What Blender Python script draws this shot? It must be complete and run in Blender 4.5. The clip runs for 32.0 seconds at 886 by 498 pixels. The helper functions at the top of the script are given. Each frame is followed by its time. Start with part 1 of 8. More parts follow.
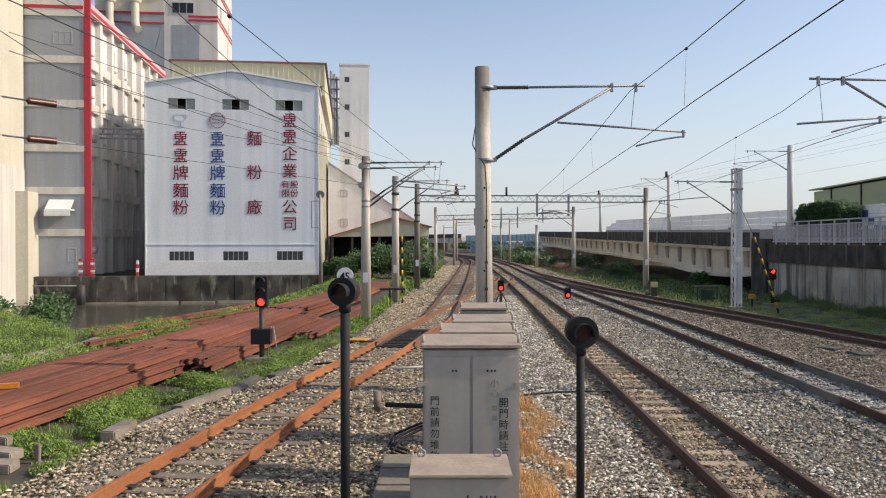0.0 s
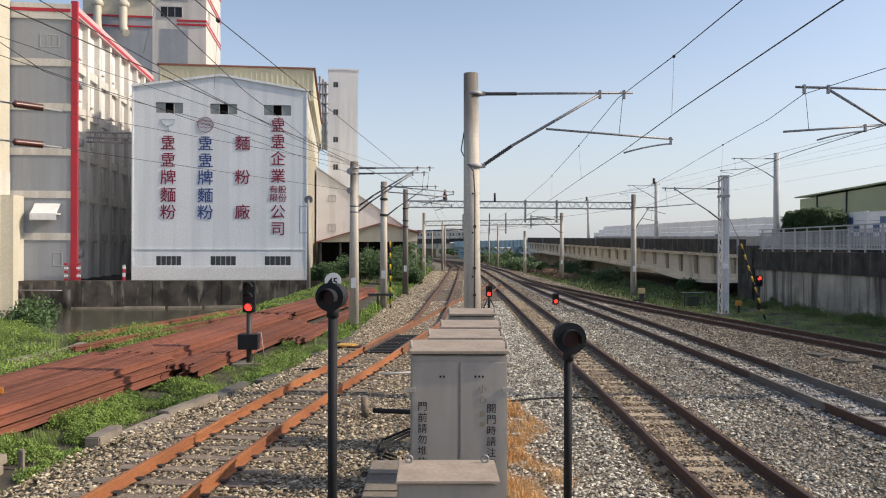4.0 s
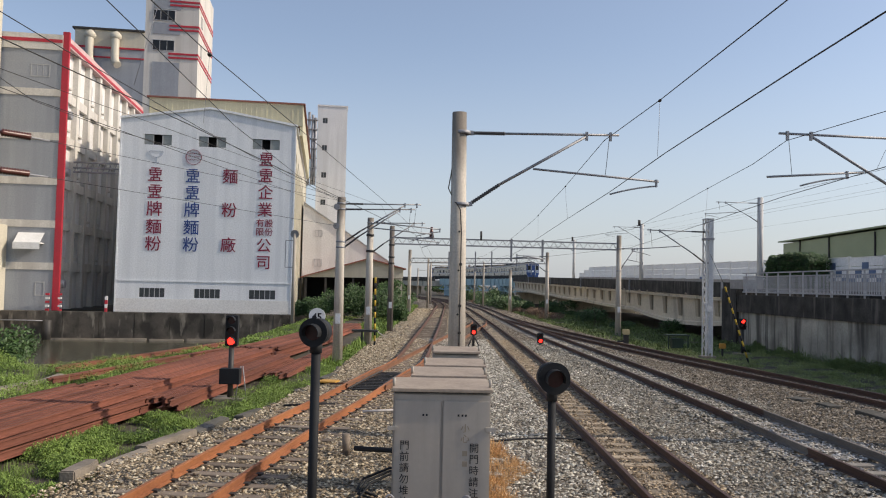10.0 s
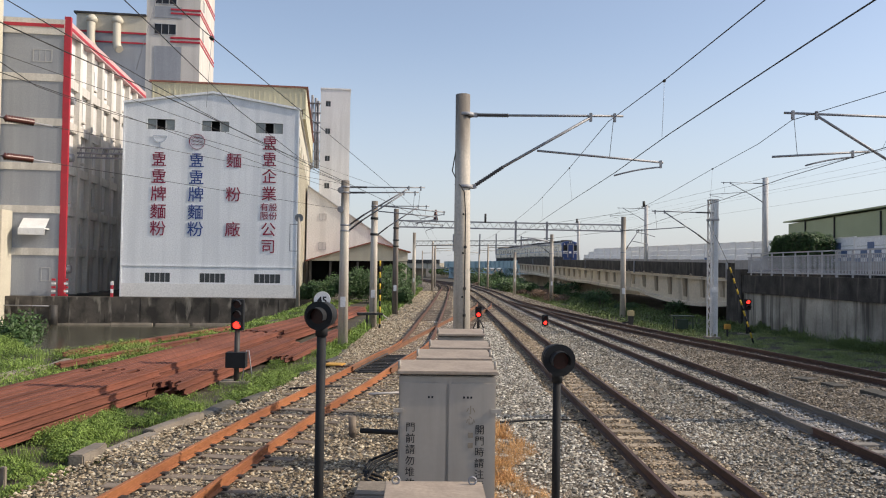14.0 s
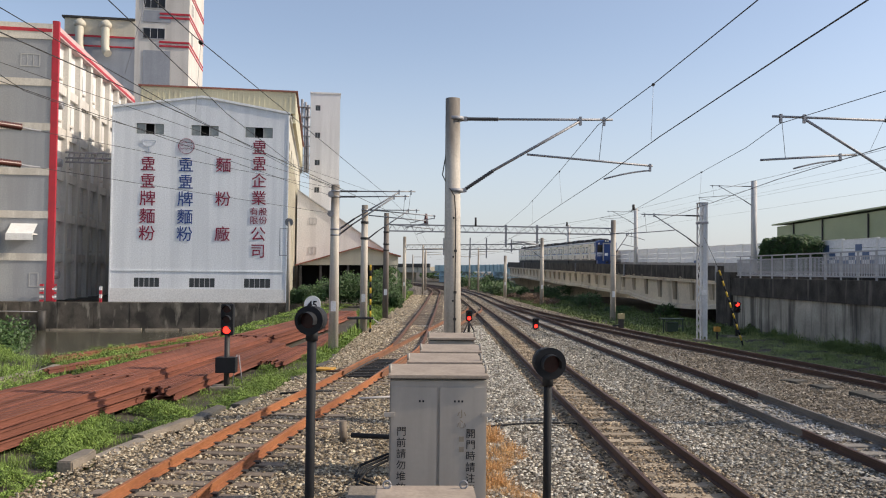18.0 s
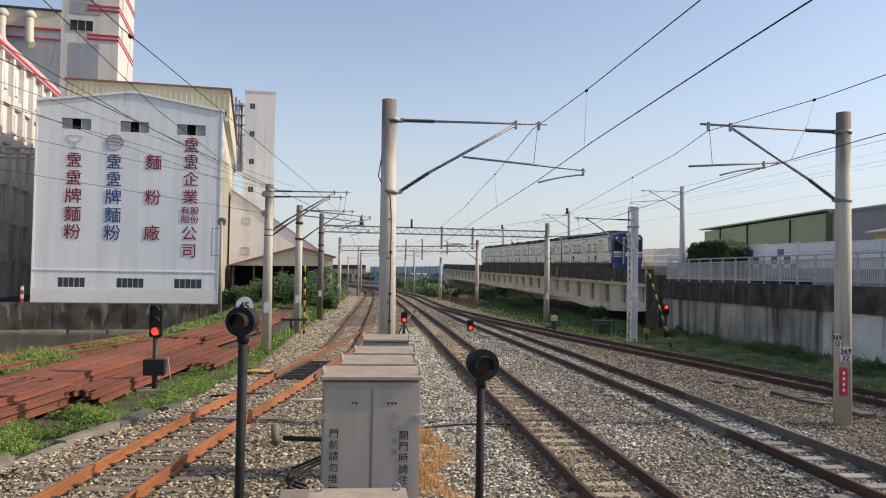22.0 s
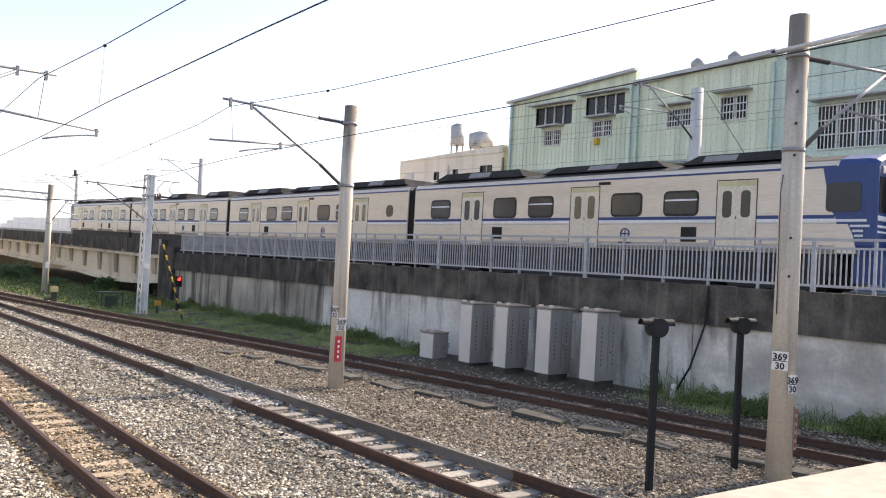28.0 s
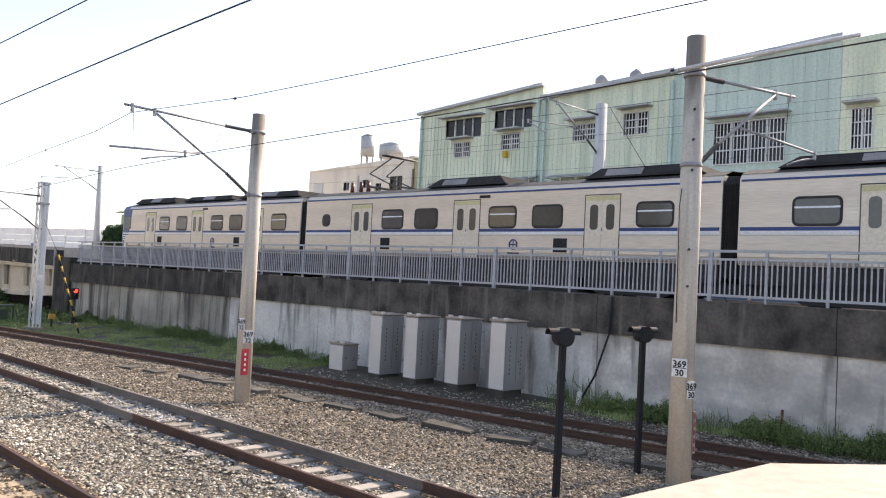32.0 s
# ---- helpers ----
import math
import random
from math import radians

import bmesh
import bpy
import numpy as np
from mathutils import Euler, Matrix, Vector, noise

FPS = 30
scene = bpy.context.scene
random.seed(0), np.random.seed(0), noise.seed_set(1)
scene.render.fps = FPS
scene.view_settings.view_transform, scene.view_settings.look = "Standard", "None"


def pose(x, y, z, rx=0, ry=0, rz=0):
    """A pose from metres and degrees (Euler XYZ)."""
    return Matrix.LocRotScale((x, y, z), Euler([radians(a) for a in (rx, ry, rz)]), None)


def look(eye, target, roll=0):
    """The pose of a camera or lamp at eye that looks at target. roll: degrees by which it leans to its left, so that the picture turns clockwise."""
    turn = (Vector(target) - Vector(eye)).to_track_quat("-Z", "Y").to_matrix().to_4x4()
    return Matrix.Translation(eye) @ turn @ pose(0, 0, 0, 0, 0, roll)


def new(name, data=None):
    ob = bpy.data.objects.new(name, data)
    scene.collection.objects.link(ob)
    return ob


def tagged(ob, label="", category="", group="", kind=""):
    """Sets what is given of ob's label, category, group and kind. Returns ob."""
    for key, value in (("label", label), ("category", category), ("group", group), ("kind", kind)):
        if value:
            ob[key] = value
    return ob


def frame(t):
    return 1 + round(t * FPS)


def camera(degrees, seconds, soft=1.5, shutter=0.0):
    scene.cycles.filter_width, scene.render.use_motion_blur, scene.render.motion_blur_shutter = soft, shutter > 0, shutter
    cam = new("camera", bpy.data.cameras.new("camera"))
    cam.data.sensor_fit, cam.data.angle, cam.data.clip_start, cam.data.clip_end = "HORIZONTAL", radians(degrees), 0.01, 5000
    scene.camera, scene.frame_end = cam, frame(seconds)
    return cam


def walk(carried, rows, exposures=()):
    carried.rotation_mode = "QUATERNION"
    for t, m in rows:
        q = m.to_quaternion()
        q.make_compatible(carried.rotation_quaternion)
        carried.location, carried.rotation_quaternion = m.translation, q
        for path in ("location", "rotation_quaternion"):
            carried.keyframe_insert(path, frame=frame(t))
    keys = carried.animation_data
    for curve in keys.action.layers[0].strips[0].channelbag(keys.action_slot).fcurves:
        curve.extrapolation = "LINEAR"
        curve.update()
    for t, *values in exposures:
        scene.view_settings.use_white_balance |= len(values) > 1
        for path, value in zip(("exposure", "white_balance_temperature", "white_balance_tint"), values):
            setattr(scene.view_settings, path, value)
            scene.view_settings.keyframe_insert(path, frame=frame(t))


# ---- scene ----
# the camera: held by hand at the platform end, panning to follow the train
cam = camera(56.98, 32.0, 1.1)
PATH = [
    (0.0, pose(0.000, 0.000, 2.900, 89.48, 0.05, -0.00)),
    (0.5, pose(0.000, 0.000, 2.900, 89.45, -0.06, -0.07)),
    (1.0, pose(0.000, 0.000, 2.900, 89.48, -0.14, -0.32)),
    (1.5, pose(0.000, 0.000, 2.900, 89.58, -0.06, -0.54)),
    (2.0, pose(0.000, 0.000, 2.900, 89.76, -0.10, -0.75)),
    (2.5, pose(0.000, 0.000, 2.900, 89.83, -0.13, -0.86)),
    (3.0, pose(0.000, 0.000, 2.900, 89.76, -0.21, -0.75)),
    (3.5, pose(0.000, 0.000, 2.900, 89.81, -0.18, -0.78)),
    (5.5, pose(0.000, 0.000, 2.900, 90.15, -0.22, -0.97)),
    (6.0, pose(0.000, 0.000, 2.900, 90.33, -0.19, -1.03)),
    (6.5, pose(0.000, 0.000, 2.900, 90.60, -0.20, -1.12)),
    (7.0, pose(0.000, 0.000, 2.900, 90.77, -0.23, -1.13)),
    (7.5, pose(0.000, 0.000, 2.900, 90.82, -0.31, -1.05)),
    (8.0, pose(0.000, 0.000, 2.900, 91.08, -0.49, -1.12)),
    (8.5, pose(0.000, 0.000, 2.900, 91.34, -0.57, -1.29)),
    (9.0, pose(0.000, 0.000, 2.900, 91.56, -0.66, -1.38)),
    (9.5, pose(0.000, 0.000, 2.900, 91.93, -0.84, -1.40)),
    (10.0, pose(0.000, 0.000, 2.900, 92.51, -1.29, -1.84)),
    (10.5, pose(0.000, 0.000, 2.900, 92.66, -1.37, -1.89)),
    (11.0, pose(0.000, 0.000, 2.900, 92.49, -1.06, -1.78)),
    (11.5, pose(0.000, 0.000, 2.900, 92.34, -0.90, -1.59)),
    (12.0, pose(0.000, 0.000, 2.900, 92.18, -0.72, -1.42)),
    (12.5, pose(0.000, 0.000, 2.900, 92.01, -0.66, -1.38)),
    (13.0, pose(0.000, 0.000, 2.900, 91.81, -0.73, -1.50)),
    (13.5, pose(0.000, 0.000, 2.900, 91.56, -0.77, -1.47)),
    (14.0, pose(0.000, 0.000, 2.900, 91.29, -0.88, -1.52)),
    (14.5, pose(0.000, 0.000, 2.900, 91.18, -0.91, -1.66)),
    (16.5, pose(0.000, 0.000, 2.900, 91.21, -0.69, -1.82)),
    (17.0, pose(0.000, 0.000, 2.900, 91.32, -0.70, -2.13)),
    (17.5, pose(0.000, 0.000, 2.900, 91.52, -0.65, -2.26)),
    (18.0, pose(0.000, 0.000, 2.900, 91.57, -0.66, -2.19)),
    (18.5, pose(0.000, 0.000, 2.900, 91.63, -0.69, -2.26)),
    (19.0, pose(0.000, 0.000, 2.900, 91.70, -0.69, -2.36)),
    (19.5, pose(0.000, 0.000, 2.900, 91.77, -0.74, -2.34)),
    (20.0, pose(0.000, 0.000, 2.900, 91.81, -0.68, -2.23)),
    (20.5, pose(0.000, 0.000, 2.900, 91.82, -0.68, -2.24)),
    (21.0, pose(0.000, 0.000, 2.900, 91.78, -0.70, -2.68)),
    (21.5, pose(0.000, -0.000, 2.900, 91.75, -0.80, -3.99)),
    (22.0, pose(0.012, -0.001, 2.900, 91.75, -1.01, -6.70)),
    (22.5, pose(0.028, -0.005, 2.900, 91.55, -1.41, -9.56)),
    (23.0, pose(0.045, -0.010, 2.900, 91.46, -1.76, -12.74)),
    (23.5, pose(0.059, -0.016, 2.900, 91.43, -1.70, -14.89)),
    (24.0, pose(0.074, -0.022, 2.900, 91.35, -1.55, -16.32)),
    (24.5, pose(0.083, -0.027, 2.900, 91.32, -1.61, -18.03)),
    (25.0, pose(0.089, -0.034, 2.900, 91.23, -1.93, -20.73)),
    (25.5, pose(0.095, -0.044, 2.900, 91.11, -2.12, -24.71)),
    (27.5, pose(0.000, 0.000, 2.900, 90.91, -2.76, -35.87)),
    (28.0, pose(0.000, 0.000, 2.900, 91.05, -3.13, -39.85)),
    (28.5, pose(0.000, 0.000, 2.900, 91.06, -2.73, -42.85)),
    (29.0, pose(0.000, 0.000, 2.900, 91.03, -2.51, -43.77)),
    (29.5, pose(0.000, 0.000, 2.900, 91.10, -2.37, -44.17)),
    (30.0, pose(0.000, 0.000, 2.900, 91.28, -2.57, -44.45)),
    (30.5, pose(0.000, 0.000, 2.900, 91.47, -2.75, -44.96)),
    (31.0, pose(0.000, 0.000, 2.900, 91.85, -3.08, -45.68)),
    (31.5, pose(0.000, 0.000, 2.900, 92.14, -3.43, -45.99)),
    (32.0, pose(0.000, 0.000, 2.900, 92.15, -3.02, -46.16)),
]
walk(cam, PATH, [(0, 0.39, 6650, 11.5), (8, 0.35, 6600, 11.5), (10.5, 0.19, 6550, 11.5), (12.5, 0.35, 6600, 11.5), (21.5, 0.35, 6650, 11.5), (23.5, 0.37, 6800, 12.5), (25.0, 0.46, 6950, 13.5), (25.5, 0.58, 6950, 14), (27.5, 1.27, 7000, 15), (32.0, 1.34, 7000, 15)])

# ---- world and sun ----
SUN_AZ, SUN_EL = 94.0, 34.5
world = bpy.data.worlds.new("sky")
scene.world = world
world.use_nodes = True
wn = world.node_tree.nodes
sky = wn.new("ShaderNodeTexSky")
sky.sky_type, sky.sun_disc = "NISHITA", False
sky.sun_elevation, sky.sun_rotation = radians(SUN_EL), radians(SUN_AZ)
sky.air_density, sky.dust_density, sky.ozone_density = 1.0, 1.5, 3.0
wn["Background"].inputs[1].default_value = 0.138
haze = wn.new("ShaderNodeHueSaturation")
haze.inputs["Saturation"].default_value = 0.8
world.node_tree.links.new(sky.outputs[0], haze.inputs["Color"])
# pale haze low over the horizon, the same all round
wtc, wsep, wlow, wmix = wn.new("ShaderNodeTexCoord"), wn.new("ShaderNodeSeparateXYZ"), wn.new("ShaderNodeMapRange"), wn.new("ShaderNodeMix")
wlow.interpolation_type = "SMOOTHSTEP"
wlow.inputs[1].default_value, wlow.inputs[2].default_value, wlow.inputs[3].default_value, wlow.inputs[4].default_value = -0.02, 0.3, 0.62, 0.0
wmix.data_type = "RGBA"
wmix.inputs[7].default_value = (4.0, 4.25, 4.6, 1)
wl = world.node_tree.links
wl.new(wtc.outputs["Generated"], wsep.inputs[0]), wl.new(wsep.outputs[2], wlow.inputs[0]), wl.new(wlow.outputs[0], wmix.inputs[0])
wl.new(haze.outputs[0], wmix.inputs[6]), wl.new(wmix.outputs[2], wn["Background"].inputs[0])
sun = new("sun", bpy.data.lights.new("sun", "SUN"))
sun.data.energy, sun.data.angle, sun.data.color = 3.3, radians(0.6), (1.0, 0.885, 0.73)
sun.matrix_world = look((math.sin(radians(SUN_AZ)) * math.cos(radians(SUN_EL)) * 90,
                         math.cos(radians(SUN_AZ)) * math.cos(radians(SUN_EL)) * 90, math.sin(radians(SUN_EL)) * 90), (0, 0, 0))

# ---- materials ----
def mat(name, a, b=None, rough=0.7, metal=0.0, big=0.6, small=14.0, bump=0.15, spread=1.0, stretch=(1, 1, 1), piece=0.0, spec=0.4, c=None, cpos=0.62, grain=0.28, palette=None):
    """Two colours mixed at a large scale, grain at a small one, relief from the grain."""
    m = bpy.data.materials.new(name)
    m.use_nodes = True
    n, l = m.node_tree.nodes, m.node_tree.links
    s = n["Principled BSDF"]
    b = b or tuple(v * 0.75 for v in a)
    tc = n.new("ShaderNodeTexCoord")
    mp = n.new("ShaderNodeMapping")
    mp.inputs["Scale"].default_value = stretch
    l.new(tc.outputs["Object"], mp.inputs[0])
    n1, n2 = n.new("ShaderNodeTexNoise"), n.new("ShaderNodeTexNoise")
    n1.inputs["Scale"].default_value, n1.inputs["Detail"].default_value = big, 5
    n2.inputs["Scale"].default_value, n2.inputs["Detail"].default_value = small, 4
    l.new(mp.outputs[0], n1.inputs[0]), l.new(mp.outputs[0], n2.inputs[0])
    r = n.new("ShaderNodeValToRGB")
    r.color_ramp.elements[0].position, r.color_ramp.elements[1].position = 0.5 - 0.2 * spread, 0.5 + 0.2 * spread
    r.color_ramp.elements[0].color, r.color_ramp.elements[1].color = (*b, 1), (*a, 1)
    if c:
        e = r.color_ramp.elements.new(cpos)
        e.color = (*c, 1)
    l.new(n1.outputs[0], r.inputs[0])
    g = n.new("ShaderNodeMapRange")
    g.inputs[3].default_value, g.inputs[4].default_value = 1 - grain, 1 + grain
    l.new(n2.outputs[0], g.inputs[0])
    mul = n.new("ShaderNodeMix")
    mul.data_type, mul.blend_type = "RGBA", "MULTIPLY"
    mul.inputs[0].default_value = 1.0
    l.new(r.outputs[0], mul.inputs[6]), l.new(g.outputs[0], mul.inputs[7])
    out = mul.outputs[2]
    if piece:
        oi = n.new("ShaderNodeObjectInfo")
        ge = n.new("ShaderNodeNewGeometry")
        ad = n.new("ShaderNodeMath")
        ad.operation = "ADD"
        l.new(oi.outputs["Random"], ad.inputs[0]), l.new(ge.outputs["Random Per Island"], ad.inputs[1])
        fr = n.new("ShaderNodeMath")
        fr.operation = "FRACT"
        l.new(ad.outputs[0], fr.inputs[0])
        pr = n.new("ShaderNodeMapRange")
        pr.inputs[3].default_value, pr.inputs[4].default_value = 1 - piece, 1 + piece
        l.new(fr.outputs[0], pr.inputs[0])
        if palette:
            pal = n.new("ShaderNodeValToRGB")
            for i, col in enumerate(palette):
                e = pal.color_ramp.elements[i] if i < 2 else pal.color_ramp.elements.new(1.0)
                e.color = (*col, 1)
            for i, e in enumerate(pal.color_ramp.elements):
                e.position = i / (len(palette) - 1)
            shuffle = n.new("ShaderNodeMath")
            shuffle.operation = "PINGPONG"
            shuffle.inputs[1].default_value = 1.0
            seven = n.new("ShaderNodeMath")
            seven.operation = "MULTIPLY"
            seven.inputs[1].default_value = 7.0
            l.new(fr.outputs[0], seven.inputs[0]), l.new(seven.outputs[0], shuffle.inputs[0]), l.new(shuffle.outputs[0], pal.inputs[0])
            l.new(pal.outputs[0], mul.inputs[6])
        m2 = n.new("ShaderNodeMix")
        m2.data_type, m2.blend_type = "RGBA", "MULTIPLY"
        m2.inputs[0].default_value = 1.0
        l.new(out, m2.inputs[6]), l.new(pr.outputs[0], m2.inputs[7])
        out = m2.outputs[2]
    l.new(out, s.inputs["Base Color"])
    s.inputs["Roughness"].default_value, s.inputs["Metallic"].default_value = rough, metal
    s.inputs["Specular IOR Level"].default_value = spec
    if bump:
        bp = n.new("ShaderNodeBump")
        bp.inputs["Strength"].default_value, bp.inputs["Distance"].default_value = bump, 0.02
        l.new(n2.outputs[0], bp.inputs["Height"]), l.new(bp.outputs[0], s.inputs["Normal"])
    return m


def glow(name, col, power):
    m = bpy.data.materials.new(name)
    m.use_nodes = True
    s = m.node_tree.nodes["Principled BSDF"]
    s.inputs["Base Color"].default_value = (*col, 1)
    s.inputs["Emission Color"].default_value, s.inputs["Emission Strength"].default_value = (*col, 1), power
    return m


def streaky(m, dark, amount=0.8, sx=2.2, sz=0.12, lo=0.45, hi=0.62, top=None):
    """Adds rain streaks that run down a wall: noise stretched along z."""
    n, l = m.node_tree.nodes, m.node_tree.links
    s = n["Principled BSDF"]
    old = s.inputs["Base Color"].links[0].from_socket
    tc, mp, nz = n.new("ShaderNodeTexCoord"), n.new("ShaderNodeMapping"), n.new("ShaderNodeTexNoise")
    mp.inputs["Scale"].default_value = (sx, sx, sz)
    nz.inputs["Scale"].default_value, nz.inputs["Detail"].default_value = 1.0, 6
    l.new(tc.outputs["Object"], mp.inputs[0]), l.new(mp.outputs[0], nz.inputs[0])
    r = n.new("ShaderNodeMapRange")
    r.inputs[1].default_value, r.inputs[2].default_value = lo, hi
    r.inputs[4].default_value = amount
    l.new(nz.outputs[0], r.inputs[0])
    mx = n.new("ShaderNodeMix")
    mx.data_type = "RGBA"
    l.new(r.outputs[0], mx.inputs[0]), l.new(old, mx.inputs[6])
    mx.inputs[7].default_value = (*dark, 1)
    l.new(mx.outputs[2], s.inputs["Base Color"])
    return m


M = {}
M["ballast_bed"] = mat("ballast bed", (0.25, 0.21, 0.158), (0.16, 0.133, 0.1), 0.95, big=0.5, small=16, bump=0, grain=0.5)


def crushed(m, scale=24.0):
    """Breaks a surface into stones: a tone for each cell, shade painted into the gaps, and relief between them."""
    n, l = m.node_tree.nodes, m.node_tree.links
    s = n["Principled BSDF"]
    old = s.inputs["Base Color"].links[0].from_socket
    tc, vo, sp, tone, gap, mul, m1, bp = [n.new("ShaderNode" + k) for k in ("TexCoord", "TexVoronoi", "SeparateColor", "MapRange", "MapRange", "Math", "Mix", "Bump")]
    vo.inputs["Scale"].default_value = scale
    l.new(tc.outputs["Object"], vo.inputs["Vector"]), l.new(vo.outputs["Color"], sp.inputs[0])
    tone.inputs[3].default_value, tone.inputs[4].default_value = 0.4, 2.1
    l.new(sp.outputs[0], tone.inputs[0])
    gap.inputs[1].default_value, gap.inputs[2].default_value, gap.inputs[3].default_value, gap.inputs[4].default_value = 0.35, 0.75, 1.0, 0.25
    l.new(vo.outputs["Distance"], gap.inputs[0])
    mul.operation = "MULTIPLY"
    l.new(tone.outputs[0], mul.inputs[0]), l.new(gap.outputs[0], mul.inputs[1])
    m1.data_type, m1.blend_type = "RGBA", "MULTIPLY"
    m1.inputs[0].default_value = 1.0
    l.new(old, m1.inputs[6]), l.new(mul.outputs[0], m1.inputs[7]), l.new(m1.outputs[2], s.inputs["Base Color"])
    bp.inputs["Strength"].default_value, bp.inputs["Distance"].default_value = 1.0, 0.03
    bp.invert = True
    l.new(vo.outputs["Distance"], bp.inputs["Height"]), l.new(bp.outputs[0], s.inputs["Normal"])
    return m


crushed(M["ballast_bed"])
M["stone"] = mat("tan ballast stone", (0.46, 0.375, 0.275), (0.24, 0.185, 0.13), 0.9, big=0.35, small=30, bump=0.3, piece=0.35, palette=((0.13, 0.095, 0.058), (0.3, 0.235, 0.15), (0.43, 0.35, 0.235), (0.6, 0.53, 0.4)))
M["stone_mid"] = mat("grey-brown ballast stone", (0.3, 0.28, 0.24), (0.16, 0.15, 0.13), 0.9, big=0.3, small=30, bump=0.3, piece=0.25, palette=((0.085, 0.074, 0.056), (0.24, 0.215, 0.168), (0.345, 0.315, 0.255), (0.55, 0.515, 0.435)))
M["stone_pale"] = mat("dust-whitened ballast stone", (0.5, 0.48, 0.45), (0.32, 0.305, 0.285), 0.9, big=0.4, small=30, bump=0.3, piece=0.4)
M["dusty_rail"] = mat("dust-grey rail", (0.21, 0.185, 0.16), (0.11, 0.09, 0.075), 0.85, 0.0, big=1.2, small=30, bump=0.2, stretch=(1, 0.3, 1))
M["ochre_wall"] = mat("ochre sheet wall", (0.4, 0.31, 0.13), (0.33, 0.26, 0.12), 0.7, big=0.6, small=10, bump=0.05)
M["shed_slate"] = mat("slate grey sheet", (0.2, 0.215, 0.24), (0.165, 0.18, 0.2), 0.6, big=0.4, small=9, bump=0.05)
M["stone_grey"] = mat("grey ballast stone", (0.41, 0.39, 0.36), (0.22, 0.21, 0.195), 0.9, big=0.3, small=30, bump=0.3, piece=0.25, palette=((0.13, 0.113, 0.088), (0.36, 0.322, 0.255), (0.53, 0.485, 0.395), (0.78, 0.735, 0.63)))
M["stone_sand"] = mat("ochre ballast stone", (0.42, 0.31, 0.18), (0.28, 0.2, 0.115), 0.9, big=0.4, small=30, bump=0.3, piece=0.3, palette=((0.16, 0.115, 0.075), (0.3, 0.225, 0.14), (0.4, 0.31, 0.205), (0.46, 0.38, 0.27)))
M["soil"] = mat("soil", (0.15, 0.12, 0.085), (0.06, 0.052, 0.04), 0.95, big=0.5, small=9, bump=0.8, c=(0.085, 0.072, 0.05))
M["grass"] = mat("grass blades", (0.253, 0.356, 0.075), (0.127, 0.196, 0.04), 0.7, big=0.5, small=8, bump=0, piece=0.4)
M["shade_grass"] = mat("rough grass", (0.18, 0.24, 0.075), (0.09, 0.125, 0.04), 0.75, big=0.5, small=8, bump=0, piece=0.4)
M["lawn"] = mat("low yellowish grass", (0.34, 0.39, 0.15), (0.2, 0.25, 0.085), 0.75, big=0.6, small=8, bump=0, piece=0.4)
M["dry_grass"] = mat("dry grass", (0.74, 0.46, 0.21), (0.52, 0.3, 0.125), 0.8, big=2, small=8, bump=0, piece=0.35)
M["leaf"] = mat("leaves", (0.06, 0.115, 0.03), (0.035, 0.07, 0.02), 0.6, big=0.6, small=6, bump=0, piece=0.45)
M["bark"] = mat("bark", (0.14, 0.11, 0.08), rough=0.9, big=2, small=20, bump=0.6)
M["rust_rail"] = mat("rusty rail", (0.42, 0.17, 0.07), (0.26, 0.1, 0.045), 0.75, 0.2, big=1.5, small=30, bump=0.25, stretch=(1, 0.3, 1))
M["brown_rail"] = mat("brown rail", (0.105, 0.056, 0.04), (0.065, 0.038, 0.029), 0.65, 0.15, big=1.2, small=30, bump=0.2, stretch=(1, 0.3, 1))
M["far_rail"] = mat("dull brown rail", (0.16, 0.08, 0.05), (0.1, 0.055, 0.038), 0.7, 0.15, big=1.2, small=30, bump=0.2)
M["far_rust"] = mat("dull rusty rail", (0.27, 0.13, 0.07), (0.17, 0.085, 0.05), 0.75, 0.2, big=1.5, small=30, bump=0.25)
M["rail_top"] = mat("polished rail head", (0.42, 0.38, 0.35), (0.3, 0.25, 0.22), 0.3, 0.8, big=2, small=20, bump=0.05)
M["pile_steel"] = mat("rusty steel sections", (0.26, 0.092, 0.055), (0.12, 0.048, 0.033), 0.8, 0.15, big=1.1, small=18, bump=0.3, stretch=(1, 0.2, 1), piece=0.3)
M["sleeper"] = mat("weathered sleeper", (0.23, 0.185, 0.14), (0.12, 0.095, 0.075), 0.9, big=1.6, small=18, bump=0.6, stretch=(0.3, 3, 1), piece=0.25)
M["sleeper_grey"] = mat("dusty grey sleeper", (0.34, 0.31, 0.27), (0.2, 0.18, 0.155), 0.9, big=1.5, small=20, bump=0.4, piece=0.3)
M["sleeper_pale"] = mat("concrete sleeper", (0.36, 0.29, 0.205), (0.23, 0.18, 0.125), 0.9, big=1.5, small=20, bump=0.4, piece=0.3)
M["concrete"] = streaky(mat("pole concrete", (0.49, 0.435, 0.36), (0.37, 0.325, 0.27), 0.85, big=0.8, small=25, bump=0.25), (0.2, 0.18, 0.16), 0.5, 7, 0.35)
